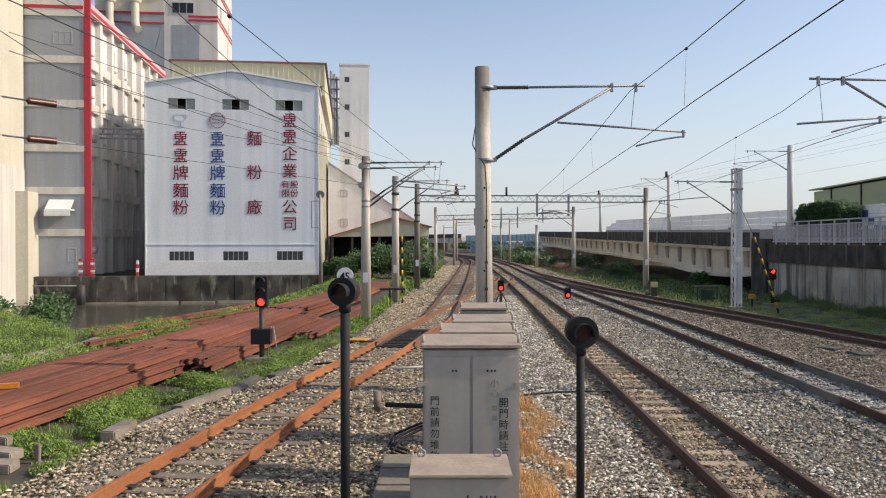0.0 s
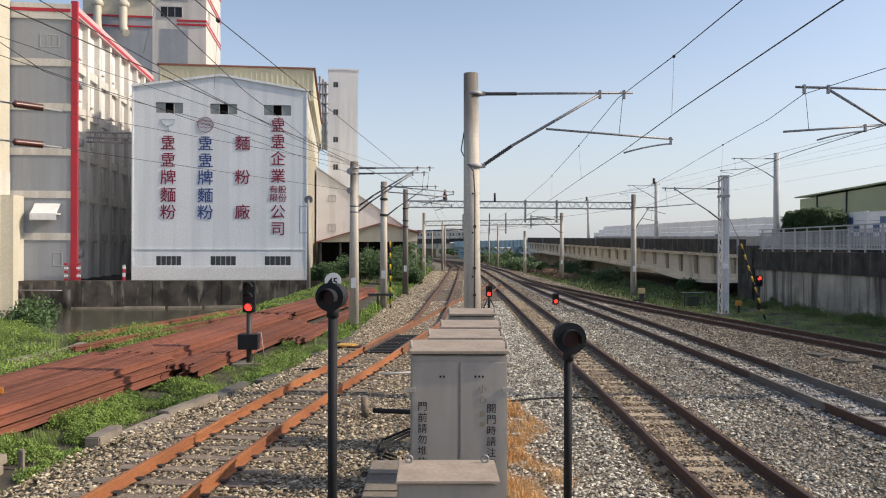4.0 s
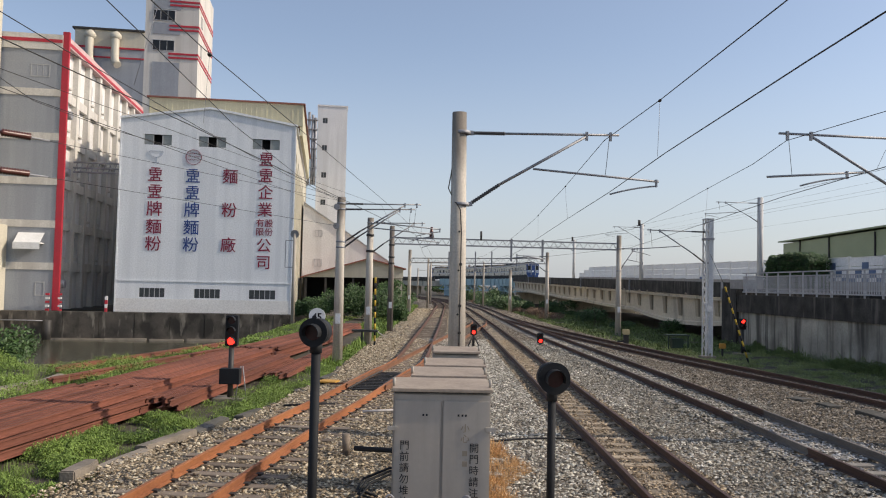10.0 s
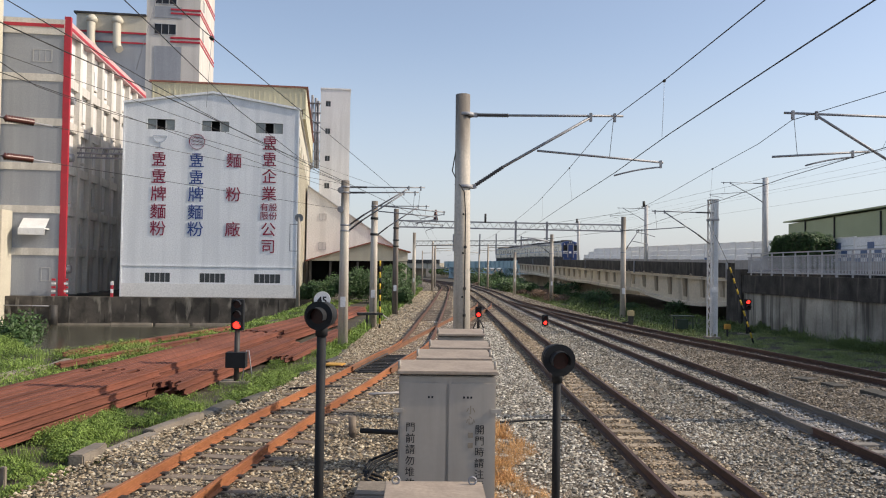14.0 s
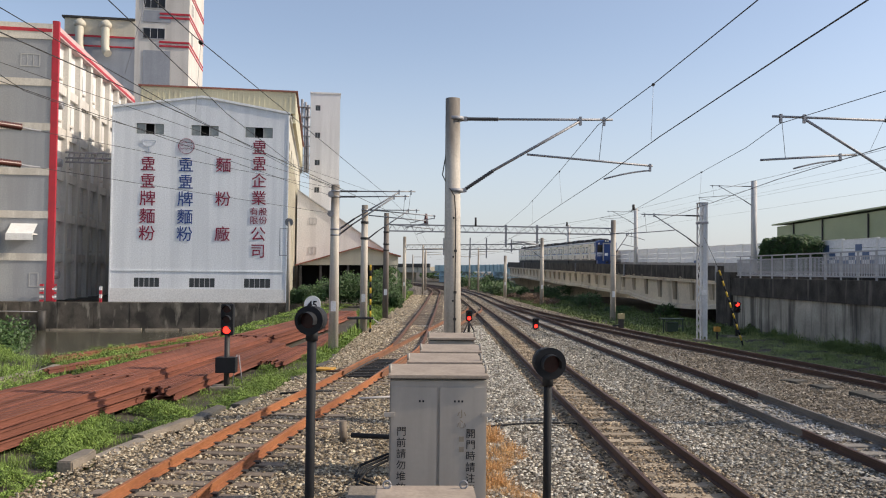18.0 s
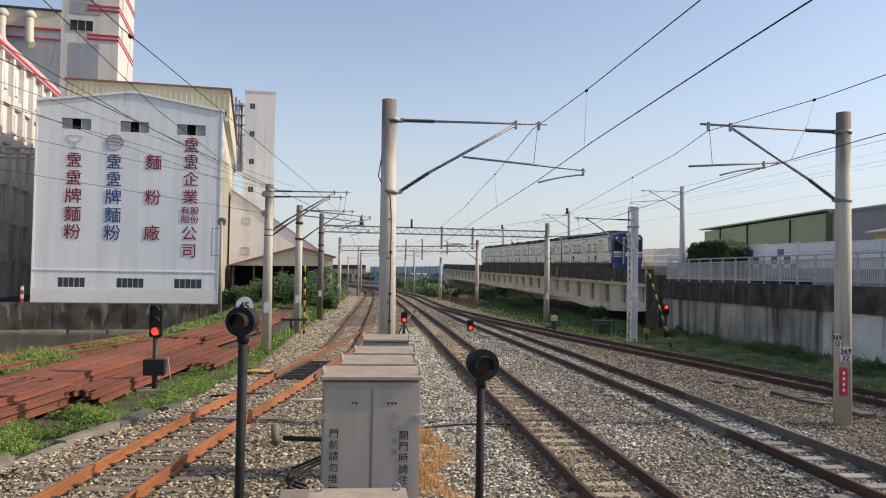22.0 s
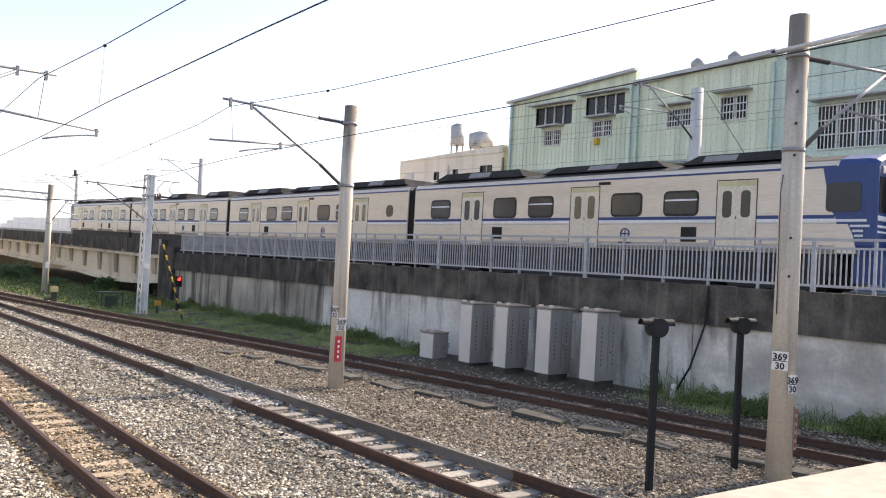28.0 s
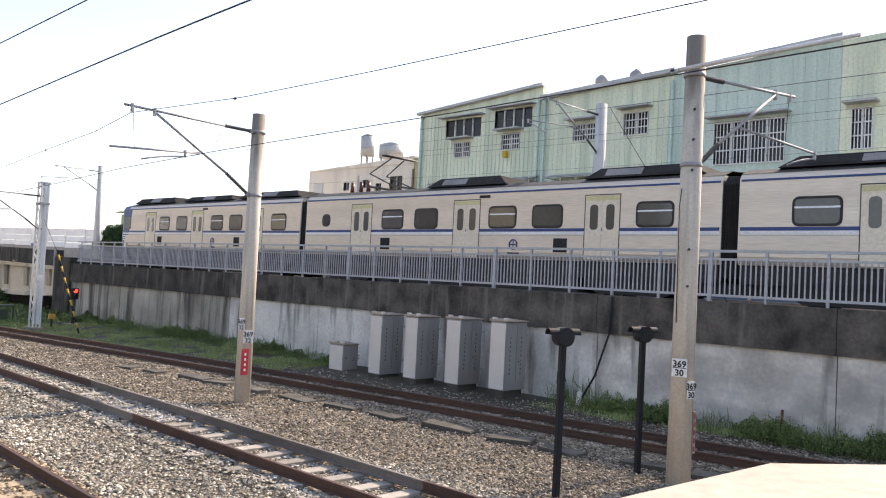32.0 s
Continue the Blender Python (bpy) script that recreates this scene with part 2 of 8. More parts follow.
def sooty_head(m, dark, start=0.8, full=0.93):
    """Soot over the top of a pole: its edge wanders with a noise drawn out along the shaft."""
    n, l = m.node_tree.nodes, m.node_tree.links
    s = n["Principled BSDF"]
    old = s.inputs["Base Color"].links[0].from_socket
    tc, sep, mp, nz, ad, rg, mx = [n.new("ShaderNode" + k) for k in ("TexCoord", "SeparateXYZ", "Mapping", "TexNoise", "Math", "MapRange", "Mix")]
    mp.inputs["Scale"].default_value = (6, 6, 1.2)
    nz.inputs["Scale"].default_value = 1.0
    l.new(tc.outputs["Generated"], sep.inputs[0]), l.new(tc.outputs["Object"], mp.inputs[0]), l.new(mp.outputs[0], nz.inputs[0])
    ad.operation = "MULTIPLY_ADD"
    ad.inputs[1].default_value = 0.22
    l.new(nz.outputs[0], ad.inputs[0]), l.new(sep.outputs[2], ad.inputs[2])
    rg.inputs[1].default_value, rg.inputs[2].default_value, rg.inputs[4].default_value = start + 0.11, full + 0.11, 0.8
    l.new(ad.outputs[0], rg.inputs[0])
    mx.data_type = "RGBA"
    mx.inputs[7].default_value = (*dark, 1)
    l.new(rg.outputs[0], mx.inputs[0]), l.new(old, mx.inputs[6]), l.new(mx.outputs[2], s.inputs["Base Color"])
    return m


M["pole_sooty"] = sooty_head(streaky(mat("soot-topped pole concrete", (0.6, 0.545, 0.46), (0.48, 0.43, 0.36), 0.85, big=0.8, small=25, bump=0.25), (0.28, 0.255, 0.225), 0.45, 7, 0.35), (0.13, 0.11, 0.09))
M["dark_pole"] = streaky(mat("dark stained pole concrete", (0.24, 0.205, 0.175), (0.15, 0.13, 0.11), 0.9, big=0.8, small=25, bump=0.25), (0.07, 0.06, 0.055), 0.6, 7, 0.35)
M["dark_concrete"] = streaky(streaky(mat("stained concrete", (0.15, 0.13, 0.105), (0.045, 0.04, 0.035), 0.9, big=0.5, small=14, bump=0.5), (0.025, 0.023, 0.02), 0.8, 0.8, 0.5, 0.46, 0.6), (0.3, 0.27, 0.22), 0.7, 1.8, 0.5, 0.57, 0.68)
M["slab_dark"] = mat("mossy concrete lid", (0.115, 0.105, 0.09), (0.055, 0.053, 0.042), 0.95, big=1.5, small=16, bump=0.6, piece=0.3)
M["slab"] = mat("old concrete slab", (0.33, 0.28, 0.22), (0.2, 0.17, 0.135), 0.9, big=1.5, small=16, bump=0.5, piece=0.2)
M["galv"] = mat("galvanised steel", (0.36, 0.36, 0.37), (0.26, 0.26, 0.27), 0.6, 0.35, big=2, small=20, bump=0.05)
M["mast_paint"] = mat("pale lattice steel", (0.72, 0.72, 0.71), (0.6, 0.6, 0.59), 0.6, 0.2, big=2, small=20, bump=0.05)
M["dark_steel"] = mat("dark steel", (0.07, 0.065, 0.06), (0.04, 0.04, 0.04), 0.6, 0.3, big=2, small=20, bump=0.1)
M["wire"] = mat("wire", (0.06, 0.055, 0.05), (0.04, 0.04, 0.04), 0.6, 0.4, bump=0)
M["black"] = mat("black paint", (0.009, 0.01, 0.012), (0.015, 0.016, 0.018), 0.75, big=3, small=30, bump=0.05)
M["cabinet"] = streaky(mat("grey-beige enamel", (0.47, 0.42, 0.36), (0.42, 0.375, 0.32), 0.55, big=1.2, small=20, bump=0.02, grain=0.06), (0.32, 0.28, 0.24), 0.4, 6, 0.6)
M["cabinet_top"] = mat("dusty cabinet top", (0.42, 0.34, 0.265), (0.31, 0.25, 0.195), 0.75, big=3, small=25, bump=0.15)
# pale paint of small fittings; on wall cabinets it carries the west side's light
M["cabinet_pale"] = mat("pale paint for lit cabinet sides", (0.7, 0.65, 0.59), (0.62, 0.57, 0.52), 0.6, big=1.2, small=20, bump=0.02, grain=0.05)
M["insulator_dark"] = mat("dark grey insulator", (0.075, 0.07, 0.07), (0.05, 0.05, 0.05), 0.45, big=4, small=20, bump=0)
M["stone_dark"] = mat("dirty brown ballast stone", (0.29, 0.262, 0.23), (0.13, 0.115, 0.1), 0.95, big=0.5, small=30, bump=0.3, piece=0.3, palette=((0.07, 0.055, 0.039), (0.18, 0.147, 0.106), (0.265, 0.221, 0.165), (0.43, 0.382, 0.31)))
M["insulator"] = mat("brown porcelain", (0.13, 0.045, 0.035), (0.09, 0.035, 0.03), 0.3, big=4, small=20, bump=0)
M["white"] = mat("white paint", (0.8, 0.8, 0.79), (0.68, 0.68, 0.66), 0.6, big=1.5, small=15, bump=0.05)
M["ink"] = mat("black lettering", (0.02, 0.02, 0.025), rough=0.7, bump=0)
M["faded_ink"] = mat("faded ochre lettering", (0.34, 0.285, 0.215), rough=0.8, bump=0)
M["red_paint"] = mat("red paint", (0.5, 0.03, 0.05), (0.4, 0.035, 0.05), 0.6, big=1, small=15, bump=0.05)
M["sign_red"] = mat("dark red lettering", (0.24, 0.012, 0.045), (0.19, 0.015, 0.045), 0.7, big=1, small=10, bump=0)
M["sign_blue"] = mat("blue lettering", (0.02, 0.055, 0.24), (0.03, 0.065, 0.2), 0.7, big=1, small=10, bump=0)
M["sign_pale"] = mat("faded emblem paint", (0.45, 0.5, 0.58), rough=0.7, bump=0)
# pale tone carries the sky reflected in the mill panes; canopy sheets share it
M["glass_pale"] = mat("pale glass with reflection tone", (0.3, 0.32, 0.3), (0.24, 0.26, 0.25), 0.3, big=0.8, small=6, bump=0)
M["glass_mid"] = mat("grey window glass", (0.1, 0.105, 0.105), (0.07, 0.075, 0.075), 0.25, big=0.8, small=6, bump=0)
M["pink_render"] = streaky(mat("pink-washed parapet render", (0.62, 0.44, 0.42), (0.54, 0.38, 0.37), 0.8, big=0.4, small=9, bump=0.1), (0.42, 0.3, 0.28), 0.4, 1.3, 0.06)
M["train_glass"] = mat("grey tinted train glass", (0.07, 0.066, 0.06), (0.05, 0.048, 0.045), 0.1, big=0.8, small=6, bump=0, spec=0.6)
M["train_lid"] = mat("dusty grey roof panel", (0.3, 0.29, 0.28), (0.2, 0.195, 0.19), 0.6, big=1, small=14, bump=0.08)
M["dark_green"] = mat("dark green painted steel", (0.05, 0.075, 0.045), (0.035, 0.05, 0.032), 0.6, big=1, small=14, bump=0.05)
M["dry_scrub"] = mat("withered brown scrub", (0.2, 0.125, 0.085), (0.11, 0.075, 0.05), 0.8, big=0.8, small=8, bump=0, piece=0.4)
M["cabinet_door"] = streaky(mat("grey cabinet door enamel", (0.34, 0.325, 0.305), (0.3, 0.285, 0.27), 0.6, big=1.2, small=20, bump=0.02, grain=0.05), (0.22, 0.205, 0.19), 0.4, 5, 0.6)
M["underframe"] = mat("dusty brown-black underframe", (0.045, 0.04, 0.037), (0.028, 0.026, 0.024), 0.8, big=1.5, small=20, bump=0.2)
M["pale_pole"] = streaky(mat("pale grey pole concrete", (0.62, 0.61, 0.59), (0.5, 0.49, 0.475), 0.8, big=0.8, small=22, bump=0.2), (0.34, 0.33, 0.31), 0.4, 6, 0.3)
M["girder_stain"] = streaky(mat("brown stained girder concrete", (0.5, 0.43, 0.32), (0.4, 0.34, 0.25), 0.9, big=0.6, small=8, bump=0.2), (0.16, 0.13, 0.1), 0.6, 1.2, 0.2)
M["mill_white"] = streaky(mat("white corrugated sheet", (0.8, 0.815, 0.825), (0.75, 0.765, 0.775), 0.5, big=0.25, small=9, bump=0.05), (0.56, 0.58, 0.6), 0.3, 1.6, 0.05)
M["mill_base"] = mat("off-white rendered base", (0.78, 0.77, 0.74), (0.7, 0.69, 0.66), 0.7, big=0.4, small=9, bump=0.08)
M["mill_cream"] = streaky(mat("cream sheet wall", (0.6, 0.56, 0.45), (0.53, 0.49, 0.39), 0.6, big=0.3, small=9, bump=0.05), (0.5, 0.45, 0.36), 0.4, 1.4, 0.06)
M["mill_yellow"] = mat("pale yellow ribbed sheet", (0.56, 0.52, 0.36), (0.5, 0.46, 0.32), 0.6, big=0.5, small=10, bump=0.05)
M["grey_blue"] = streaky(mat("grey-blue render", (0.34, 0.36, 0.385), (0.3, 0.315, 0.34), 0.8, big=0.3, small=9, bump=0.1), (0.25, 0.26, 0.28), 0.4, 1.2, 0.06)
M["pale_render"] = streaky(mat("pale render", (0.66, 0.63, 0.57), (0.58, 0.55, 0.5), 0.8, big=0.3, small=9, bump=0.1), (0.4, 0.37, 0.33), 0.45, 1.3, 0.06)
M["tower_grey"] = streaky(mat("grey tower render", (0.78, 0.77, 0.75), (0.68, 0.67, 0.65), 0.8, big=0.2, small=7, bump=0.1), (0.5, 0.48, 0.46), 0.45, 0.9, 0.05)
M["glass"] = mat("dark window glass", (0.02, 0.02, 0.022), (0.035, 0.034, 0.035), 0.15, big=0.8, small=6, bump=0, spec=0.3)
M["frame_grey"] = mat("window frame", (0.5, 0.5, 0.5), rough=0.5, metal=0.3, bump=0)
M["red_oxide"] = mat("red oxide roof sheet", (0.26, 0.1, 0.07), (0.2, 0.08, 0.06), 0.7, big=0.5, small=10, bump=0.05)
# near-black colour that stands for the shade inside rooms and the open shed
M["interior_shade"] = mat("painted interior shade", (0.02, 0.02, 0.02), rough=0.9, bump=0)
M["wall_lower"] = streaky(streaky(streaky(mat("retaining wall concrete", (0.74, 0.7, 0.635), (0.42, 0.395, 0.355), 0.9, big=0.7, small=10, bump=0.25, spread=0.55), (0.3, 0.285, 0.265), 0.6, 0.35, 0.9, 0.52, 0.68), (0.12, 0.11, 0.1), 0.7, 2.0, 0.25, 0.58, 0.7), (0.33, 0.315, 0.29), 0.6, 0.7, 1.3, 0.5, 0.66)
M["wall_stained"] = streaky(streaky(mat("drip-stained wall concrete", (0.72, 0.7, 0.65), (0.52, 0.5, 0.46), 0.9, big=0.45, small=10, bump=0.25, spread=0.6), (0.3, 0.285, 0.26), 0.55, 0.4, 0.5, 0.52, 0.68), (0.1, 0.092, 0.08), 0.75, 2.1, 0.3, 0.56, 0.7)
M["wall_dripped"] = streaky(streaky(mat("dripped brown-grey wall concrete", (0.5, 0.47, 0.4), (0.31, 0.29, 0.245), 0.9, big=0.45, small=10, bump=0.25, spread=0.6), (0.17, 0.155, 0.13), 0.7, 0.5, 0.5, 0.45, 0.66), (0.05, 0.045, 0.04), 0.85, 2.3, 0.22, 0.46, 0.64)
M["wall_black"] = streaky(mat("soot-black parapet concrete", (0.075, 0.068, 0.06), (0.026, 0.024, 0.021), 0.9, big=1.2, small=12, bump=0.4, spread=0.8, grain=0.5), (0.2, 0.18, 0.155), 0.6, 3.5, 0.35, 0.57, 0.7)
M["wall_upper"] = streaky(mat("blackened parapet concrete", (0.13, 0.115, 0.098), (0.032, 0.029, 0.026), 0.9, big=1.2, small=12, bump=0.4, spread=0.8, grain=0.5), (0.22, 0.2, 0.17), 0.5, 4.5, 0.35, 0.56, 0.7)
M["girder"] = streaky(mat("tan girder concrete", (0.68, 0.61, 0.48), (0.56, 0.5, 0.4), 0.9, big=0.3, small=8, bump=0.2), (0.22, 0.19, 0.15), 0.65, 0.5, 0.1, 0.56, 0.66)
M["fence"] = mat("pale grey railing", (0.43, 0.44, 0.46), (0.36, 0.37, 0.39), 0.5, 0.1, big=2, small=12, bump=0.03)
M["barrier"] = mat("pale noise barrier panel", (0.8, 0.81, 0.82), (0.72, 0.73, 0.75), 0.5, 0.0, big=0.6, small=9, bump=0.04)
M["barrier_pale_blue"] = mat("light blue barrier panel", (0.36, 0.48, 0.68), (0.3, 0.42, 0.64), 0.4, big=0.5, small=9, bump=0.03)
M["barrier_mid_blue"] = mat("mid blue barrier panel", (0.24, 0.36, 0.56), (0.2, 0.31, 0.5), 0.4, big=0.5, small=9, bump=0.03)
M["yellow_render"] = mat("stained yellow render", (0.6, 0.5, 0.25), (0.42, 0.35, 0.2), 0.85, big=0.5, small=9, bump=0.1)
M["barrier_blue"] = mat("blue barrier panel", (0.075, 0.125, 0.24), (0.1, 0.16, 0.29), 0.5, big=1, small=9, bump=0)
M["green_sheet"] = streaky(mat("pale green ribbed sheet", (0.74, 0.78, 0.6), (0.68, 0.72, 0.55), 0.55, big=0.3, small=9, bump=0.05), (0.38, 0.45, 0.34), 0.4, 1.5, 0.06)
M["teal_sheet"] = streaky(mat("grey-green ribbed sheet", (0.6, 0.7, 0.61), (0.54, 0.64, 0.55), 0.55, big=0.3, small=9, bump=0.05), (0.32, 0.42, 0.38), 0.4, 1.5, 0.06)
M["shed_green"] = mat("dull green sheet", (0.26, 0.31, 0.2), (0.22, 0.27, 0.17), 0.6, big=0.4, small=9, bump=0.05)
M["beige_wall"] = streaky(mat("beige rendered wall", (0.86, 0.76, 0.62), (0.79, 0.69, 0.56), 0.85, big=0.3, small=9, bump=0.1), (0.5, 0.43, 0.34), 0.3, 1.3, 0.06)
M["train_steel"] = mat("beige-grey stainless body", (0.73, 0.64, 0.53), (0.62, 0.54, 0.44), 0.38, 0.2, big=0.5, small=10, bump=0.03, stretch=(1, 0.2, 4))
M["train_blue"] = mat("blue train paint", (0.022, 0.05, 0.185), (0.026, 0.056, 0.165), 0.4, big=1, small=12, bump=0.02)
M["train_white"] = mat("white train stripe", (0.86, 0.87, 0.88), rough=0.45, bump=0)
M["train_door"] = mat("cream train door", (0.74, 0.66, 0.53), (0.68, 0.6, 0.48), 0.45, 0.1, big=1, small=10, bump=0.02)
M["door_yellow"] = mat("yellowed door head", (0.62, 0.57, 0.3), (0.55, 0.5, 0.28), 0.5, big=1, small=10, bump=0)
M["train_roof"] = mat("sooty train roof", (0.05, 0.048, 0.045), (0.028, 0.028, 0.027), 0.75, big=0.8, small=14, bump=0.2)
M["train_grille"] = mat("roof equipment", (0.055, 0.052, 0.05), (0.03, 0.03, 0.029), 0.95, 0.0, big=1, small=20, bump=0.1, spec=0.1)
M["bellows"] = mat("black bellows", (0.04, 0.036, 0.034), rough=0.8, big=3, small=20, bump=0.2)
M["bridge_teal"] = mat("pale teal steel bridge", (0.42, 0.56, 0.58), (0.37, 0.5, 0.52), 0.6, big=0.2, small=5, bump=0.03)
M["bridge_pale"] = mat("pale blue painted pier", (0.45, 0.6, 0.68), (0.4, 0.54, 0.62), 0.6, big=0.3, small=6, bump=0.03)
M["water"] = mat("still canal water", (0.1, 0.098, 0.068), (0.07, 0.07, 0.05), 0.12, big=0.12, small=2.2, bump=0.25, stretch=(1, 0.35, 1), spec=0.5)
M["yellow"] = mat("yellow paint", (0.6, 0.4, 0.03), (0.5, 0.33, 0.03), 0.6, big=2, small=15, bump=0.05)
M["yellow_ochre"] = mat("faded ochre-yellow paint", (0.6, 0.33, 0.06), (0.5, 0.26, 0.05), 0.7, big=3, small=15, bump=0.1)
M["orange"] = mat("orange plastic", (0.65, 0.24, 0.03), rough=0.5, bump=0)
M["signal_red"] = glow("lit red lens", (1.0, 0.025, 0.015), 3.2)
M["lens_dark"] = mat("unlit lens", (0.05, 0.02, 0.02), rough=0.2, bump=0)
M["steel_tank"] = mat("dull steel tank", (0.55, 0.55, 0.54), (0.42, 0.42, 0.41), 0.6, 0.2, big=2, small=10, bump=0.03)
M["cream_cap"] = mat("sunlit cream coping", (0.42, 0.37, 0.3), (0.36, 0.31, 0.25), 0.8, big=2, small=20, bump=0.1)
M["cap_grey"] = mat("grey coping", (0.35, 0.33, 0.31), (0.25, 0.24, 0.23), 0.8, big=2, small=20, bump=0.1)


# ---- mesh kit ----
class Mesh:
    def __init__(self):
        self.v, self.f, self.s = [], [], []

    def box(self, a, b, rz=0.0, about=None):
        x0, y0, z0 = a
        x1, y1, z1 = b
        i = len(self.v)
        p = [(x0, y0, z0), (x1, y0, z0), (x1, y1, z0), (x0, y1, z0), (x0, y0, z1), (x1, y0, z1), (x1, y1, z1), (x0, y1, z1)]
        if rz:
            c, s = math.cos(rz), math.sin(rz)
            ox, oy = about or ((x0 + x1) / 2, (y0 + y1) / 2)
            p = [(ox + (x - ox) * c - (y - oy) * s, oy + (x - ox) * s + (y - oy) * c, z) for x, y, z in p]
        self.v += p
        self.f += [tuple(i + k for k in q) for q in ((0, 3, 2, 1), (4, 5, 6, 7), (0, 1, 5, 4), (1, 2, 6, 5), (2, 3, 7, 6), (3, 0, 4, 7))]
        self.s += [False] * 6
        return self

    def rod(self, a, b, r0, r1=None, n=10, caps=True):
        r1 = r0 if r1 is None else r1
        a, b = Vector(a), Vector(b)
        w = (b - a).normalized()
        u = w.cross(Vector((0, 0, 1)) if abs(w.z) < 0.9 else Vector((1, 0, 0))).normalized()
        t = w.cross(u)
        i = len(self.v)
        for k in range(n):
            d = u * math.cos(2 * math.pi * k / n) + t * math.sin(2 * math.pi * k / n)
            self.v += [tuple(a + d * r0), tuple(b + d * r1)]
        for k in range(n):
            j = (k + 1) % n
            self.f.append((i + 2 * k, i + 2 * k + 1, i + 2 * j + 1, i + 2 * j))
            self.s.append(True)
        if caps:
            self.f += [tuple(i + 2 * k for k in range(n)), tuple(i + 2 * k + 1 for k in reversed(range(n)))]
            self.s += [False, False]
        return self

    def line(self, pts, r, n=5):
        pts = [Vector(p) for p in pts]
        rings, u = [], None
        for k, p in enumerate(pts):
            w = (pts[min(k + 1, len(pts) - 1)] - pts[max(k - 1, 0)]).normalized()
            if u is None:
                u = w.cross(Vector((0, 0, 1)) if abs(w.z) < 0.9 else Vector((1, 0, 0))).normalized()
            u = (u - w * u.dot(w)).normalized()
            t = w.cross(u)
            rings.append([p + u * r * math.cos(2 * math.pi * q / n) + t * r * math.sin(2 * math.pi * q / n) for q in range(n)])
        return self.loft(rings, smooth=True)

    def spun(self, a, b, radii, n=12):
        """A turned shape: radii at even steps from a to b."""
        a, b = Vector(a), Vector(b)
        w = (b - a).normalized()
        u = w.cross(Vector((0, 0, 1)) if abs(w.z) < 0.9 else Vector((1, 0, 0))).normalized()
        t = w.cross(u)
        k = len(radii) - 1
        return self.loft([[a + (b - a) * i / k + u * r * math.cos(2 * math.pi * q / n) + t * r * math.sin(2 * math.pi * q / n) for q in range(n)] for i, r in enumerate(radii)], smooth=True)

    def beam(self, a, b, w, h):
        """A square bar from a to b."""
        a, b = Vector(a), Vector(b)
        d = (b - a).normalized()
        u = d.cross(Vector((0, 0, 1)) if abs(d.z) < 0.95 else Vector((0, 1, 0))).normalized() * w / 2
        t = d.cross(u).normalized() * h / 2
        i = len(self.v)
        self.v += [tuple(p + q) for p in (a, b) for q in (-u - t, u - t, u + t, -u + t)]
        self.f += [tuple(i + k for k in q) for q in ((0, 1, 2, 3), (7, 6, 5, 4), (0, 4, 5, 1), (1, 5, 6, 2), (2, 6, 7, 3), (3, 7, 4, 0))]
        self.s += [False] * 6
        return self

    def loft(self, rings, closed=True, caps=True, smooth=False):
        i, n = len(self.v), len(rings[0])
        for r in rings:
            self.v += [tuple(p) for p in r]
        for a in range(len(rings) - 1):
            for k in range(n if closed else n - 1):
                j = (k + 1) % n
                self.f.append((i + a * n + k, i + a * n + j, i + (a + 1) * n + j, i + (a + 1) * n + k))
                self.s.append(smooth)
        if caps and closed:
            e = i + (len(rings) - 1) * n
            self.f += [tuple(i + k for k in reversed(range(n))), tuple(e + k for k in range(n))]
            self.s += [False, False]
        return self

    def face(self, *pts):
        i = len(self.v)
        self.v += [tuple(p) for p in pts]
        self.f.append(tuple(range(i, i + len(pts))))
        self.s.append(False)
        return self

    def data(self, name, material, bevel=0.0):
        me = bpy.data.meshes.new(name)
        me.from_pydata(self.v, [], self.f)
        me.polygons.foreach_set("use_smooth", self.s)
        me.materials.append(material)
        bm = bmesh.new()
        bm.from_mesh(me)
        bmesh.ops.recalc_face_normals(bm, faces=bm.faces)
        if bevel:
            sharp = [e for e in bm.edges if len(e.link_faces) == 2 and e.calc_face_angle() > 0.6]
            bmesh.ops.bevel(bm, geom=sharp, offset=bevel, segments=2, affect="EDGES", clamp_overlap=True)
        bm.to_mesh(me)
        bm.free()
        return me


def part(name, m, material, parent=None, label="", bevel=0.0):
    ob = new(name, m if isinstance(m, bpy.types.Mesh) else m.data(name, M[material], bevel))
    ob.parent = parent
    if label:
        ob["label"] = label
    return ob


def thing(name, label, category, at=(0, 0, 0), rz=0.0, group="", kind=""):
    ob = new(name)
    ob.empty_display_size = 0.3
    ob.matrix_basis = pose(*at, 0, 0, rz)
    return tagged(ob, label, category, group, kind)


def solid(name, m, material, label, category, group="", kind="", bevel=0.0):
    return tagged(part(name, m, material, None, "", bevel), label, category, group, kind)


def lettering(body, size, depth=0.006, bold=0.0):
    """A mesh of the built-in font, standing in the xz plane and facing -y, centred on its origin."""
    cu = bpy.data.curves.new("letters", "FONT")
    cu.body, cu.size, cu.extrude, cu.offset, cu.resolution_u = body, size, depth, bold, 2
    cu.align_x = "CENTER"
    ob = bpy.data.objects.new("letters", cu)
    scene.collection.objects.link(ob)
    bpy.context.view_layer.update()
    me = bpy.data.meshes.new_from_object(ob)
    bpy.data.objects.remove(ob)
    me.transform(Matrix.Translation((0, 0, -0.38 * size)) @ Matrix.Rotation(radians(90), 4, "X"))
    return me


def letters(name, body, size, material, parent, at, rz=0.0, depth=0.006, bold=0.0):
    me = lettering(body, size, depth, bold)
    me.materials.clear()
    me.materials.append(M[material])
    ob = new(name, me)
    ob.parent = parent
    ob.matrix_basis = pose(*at, 0, 0, rz)
    return ob


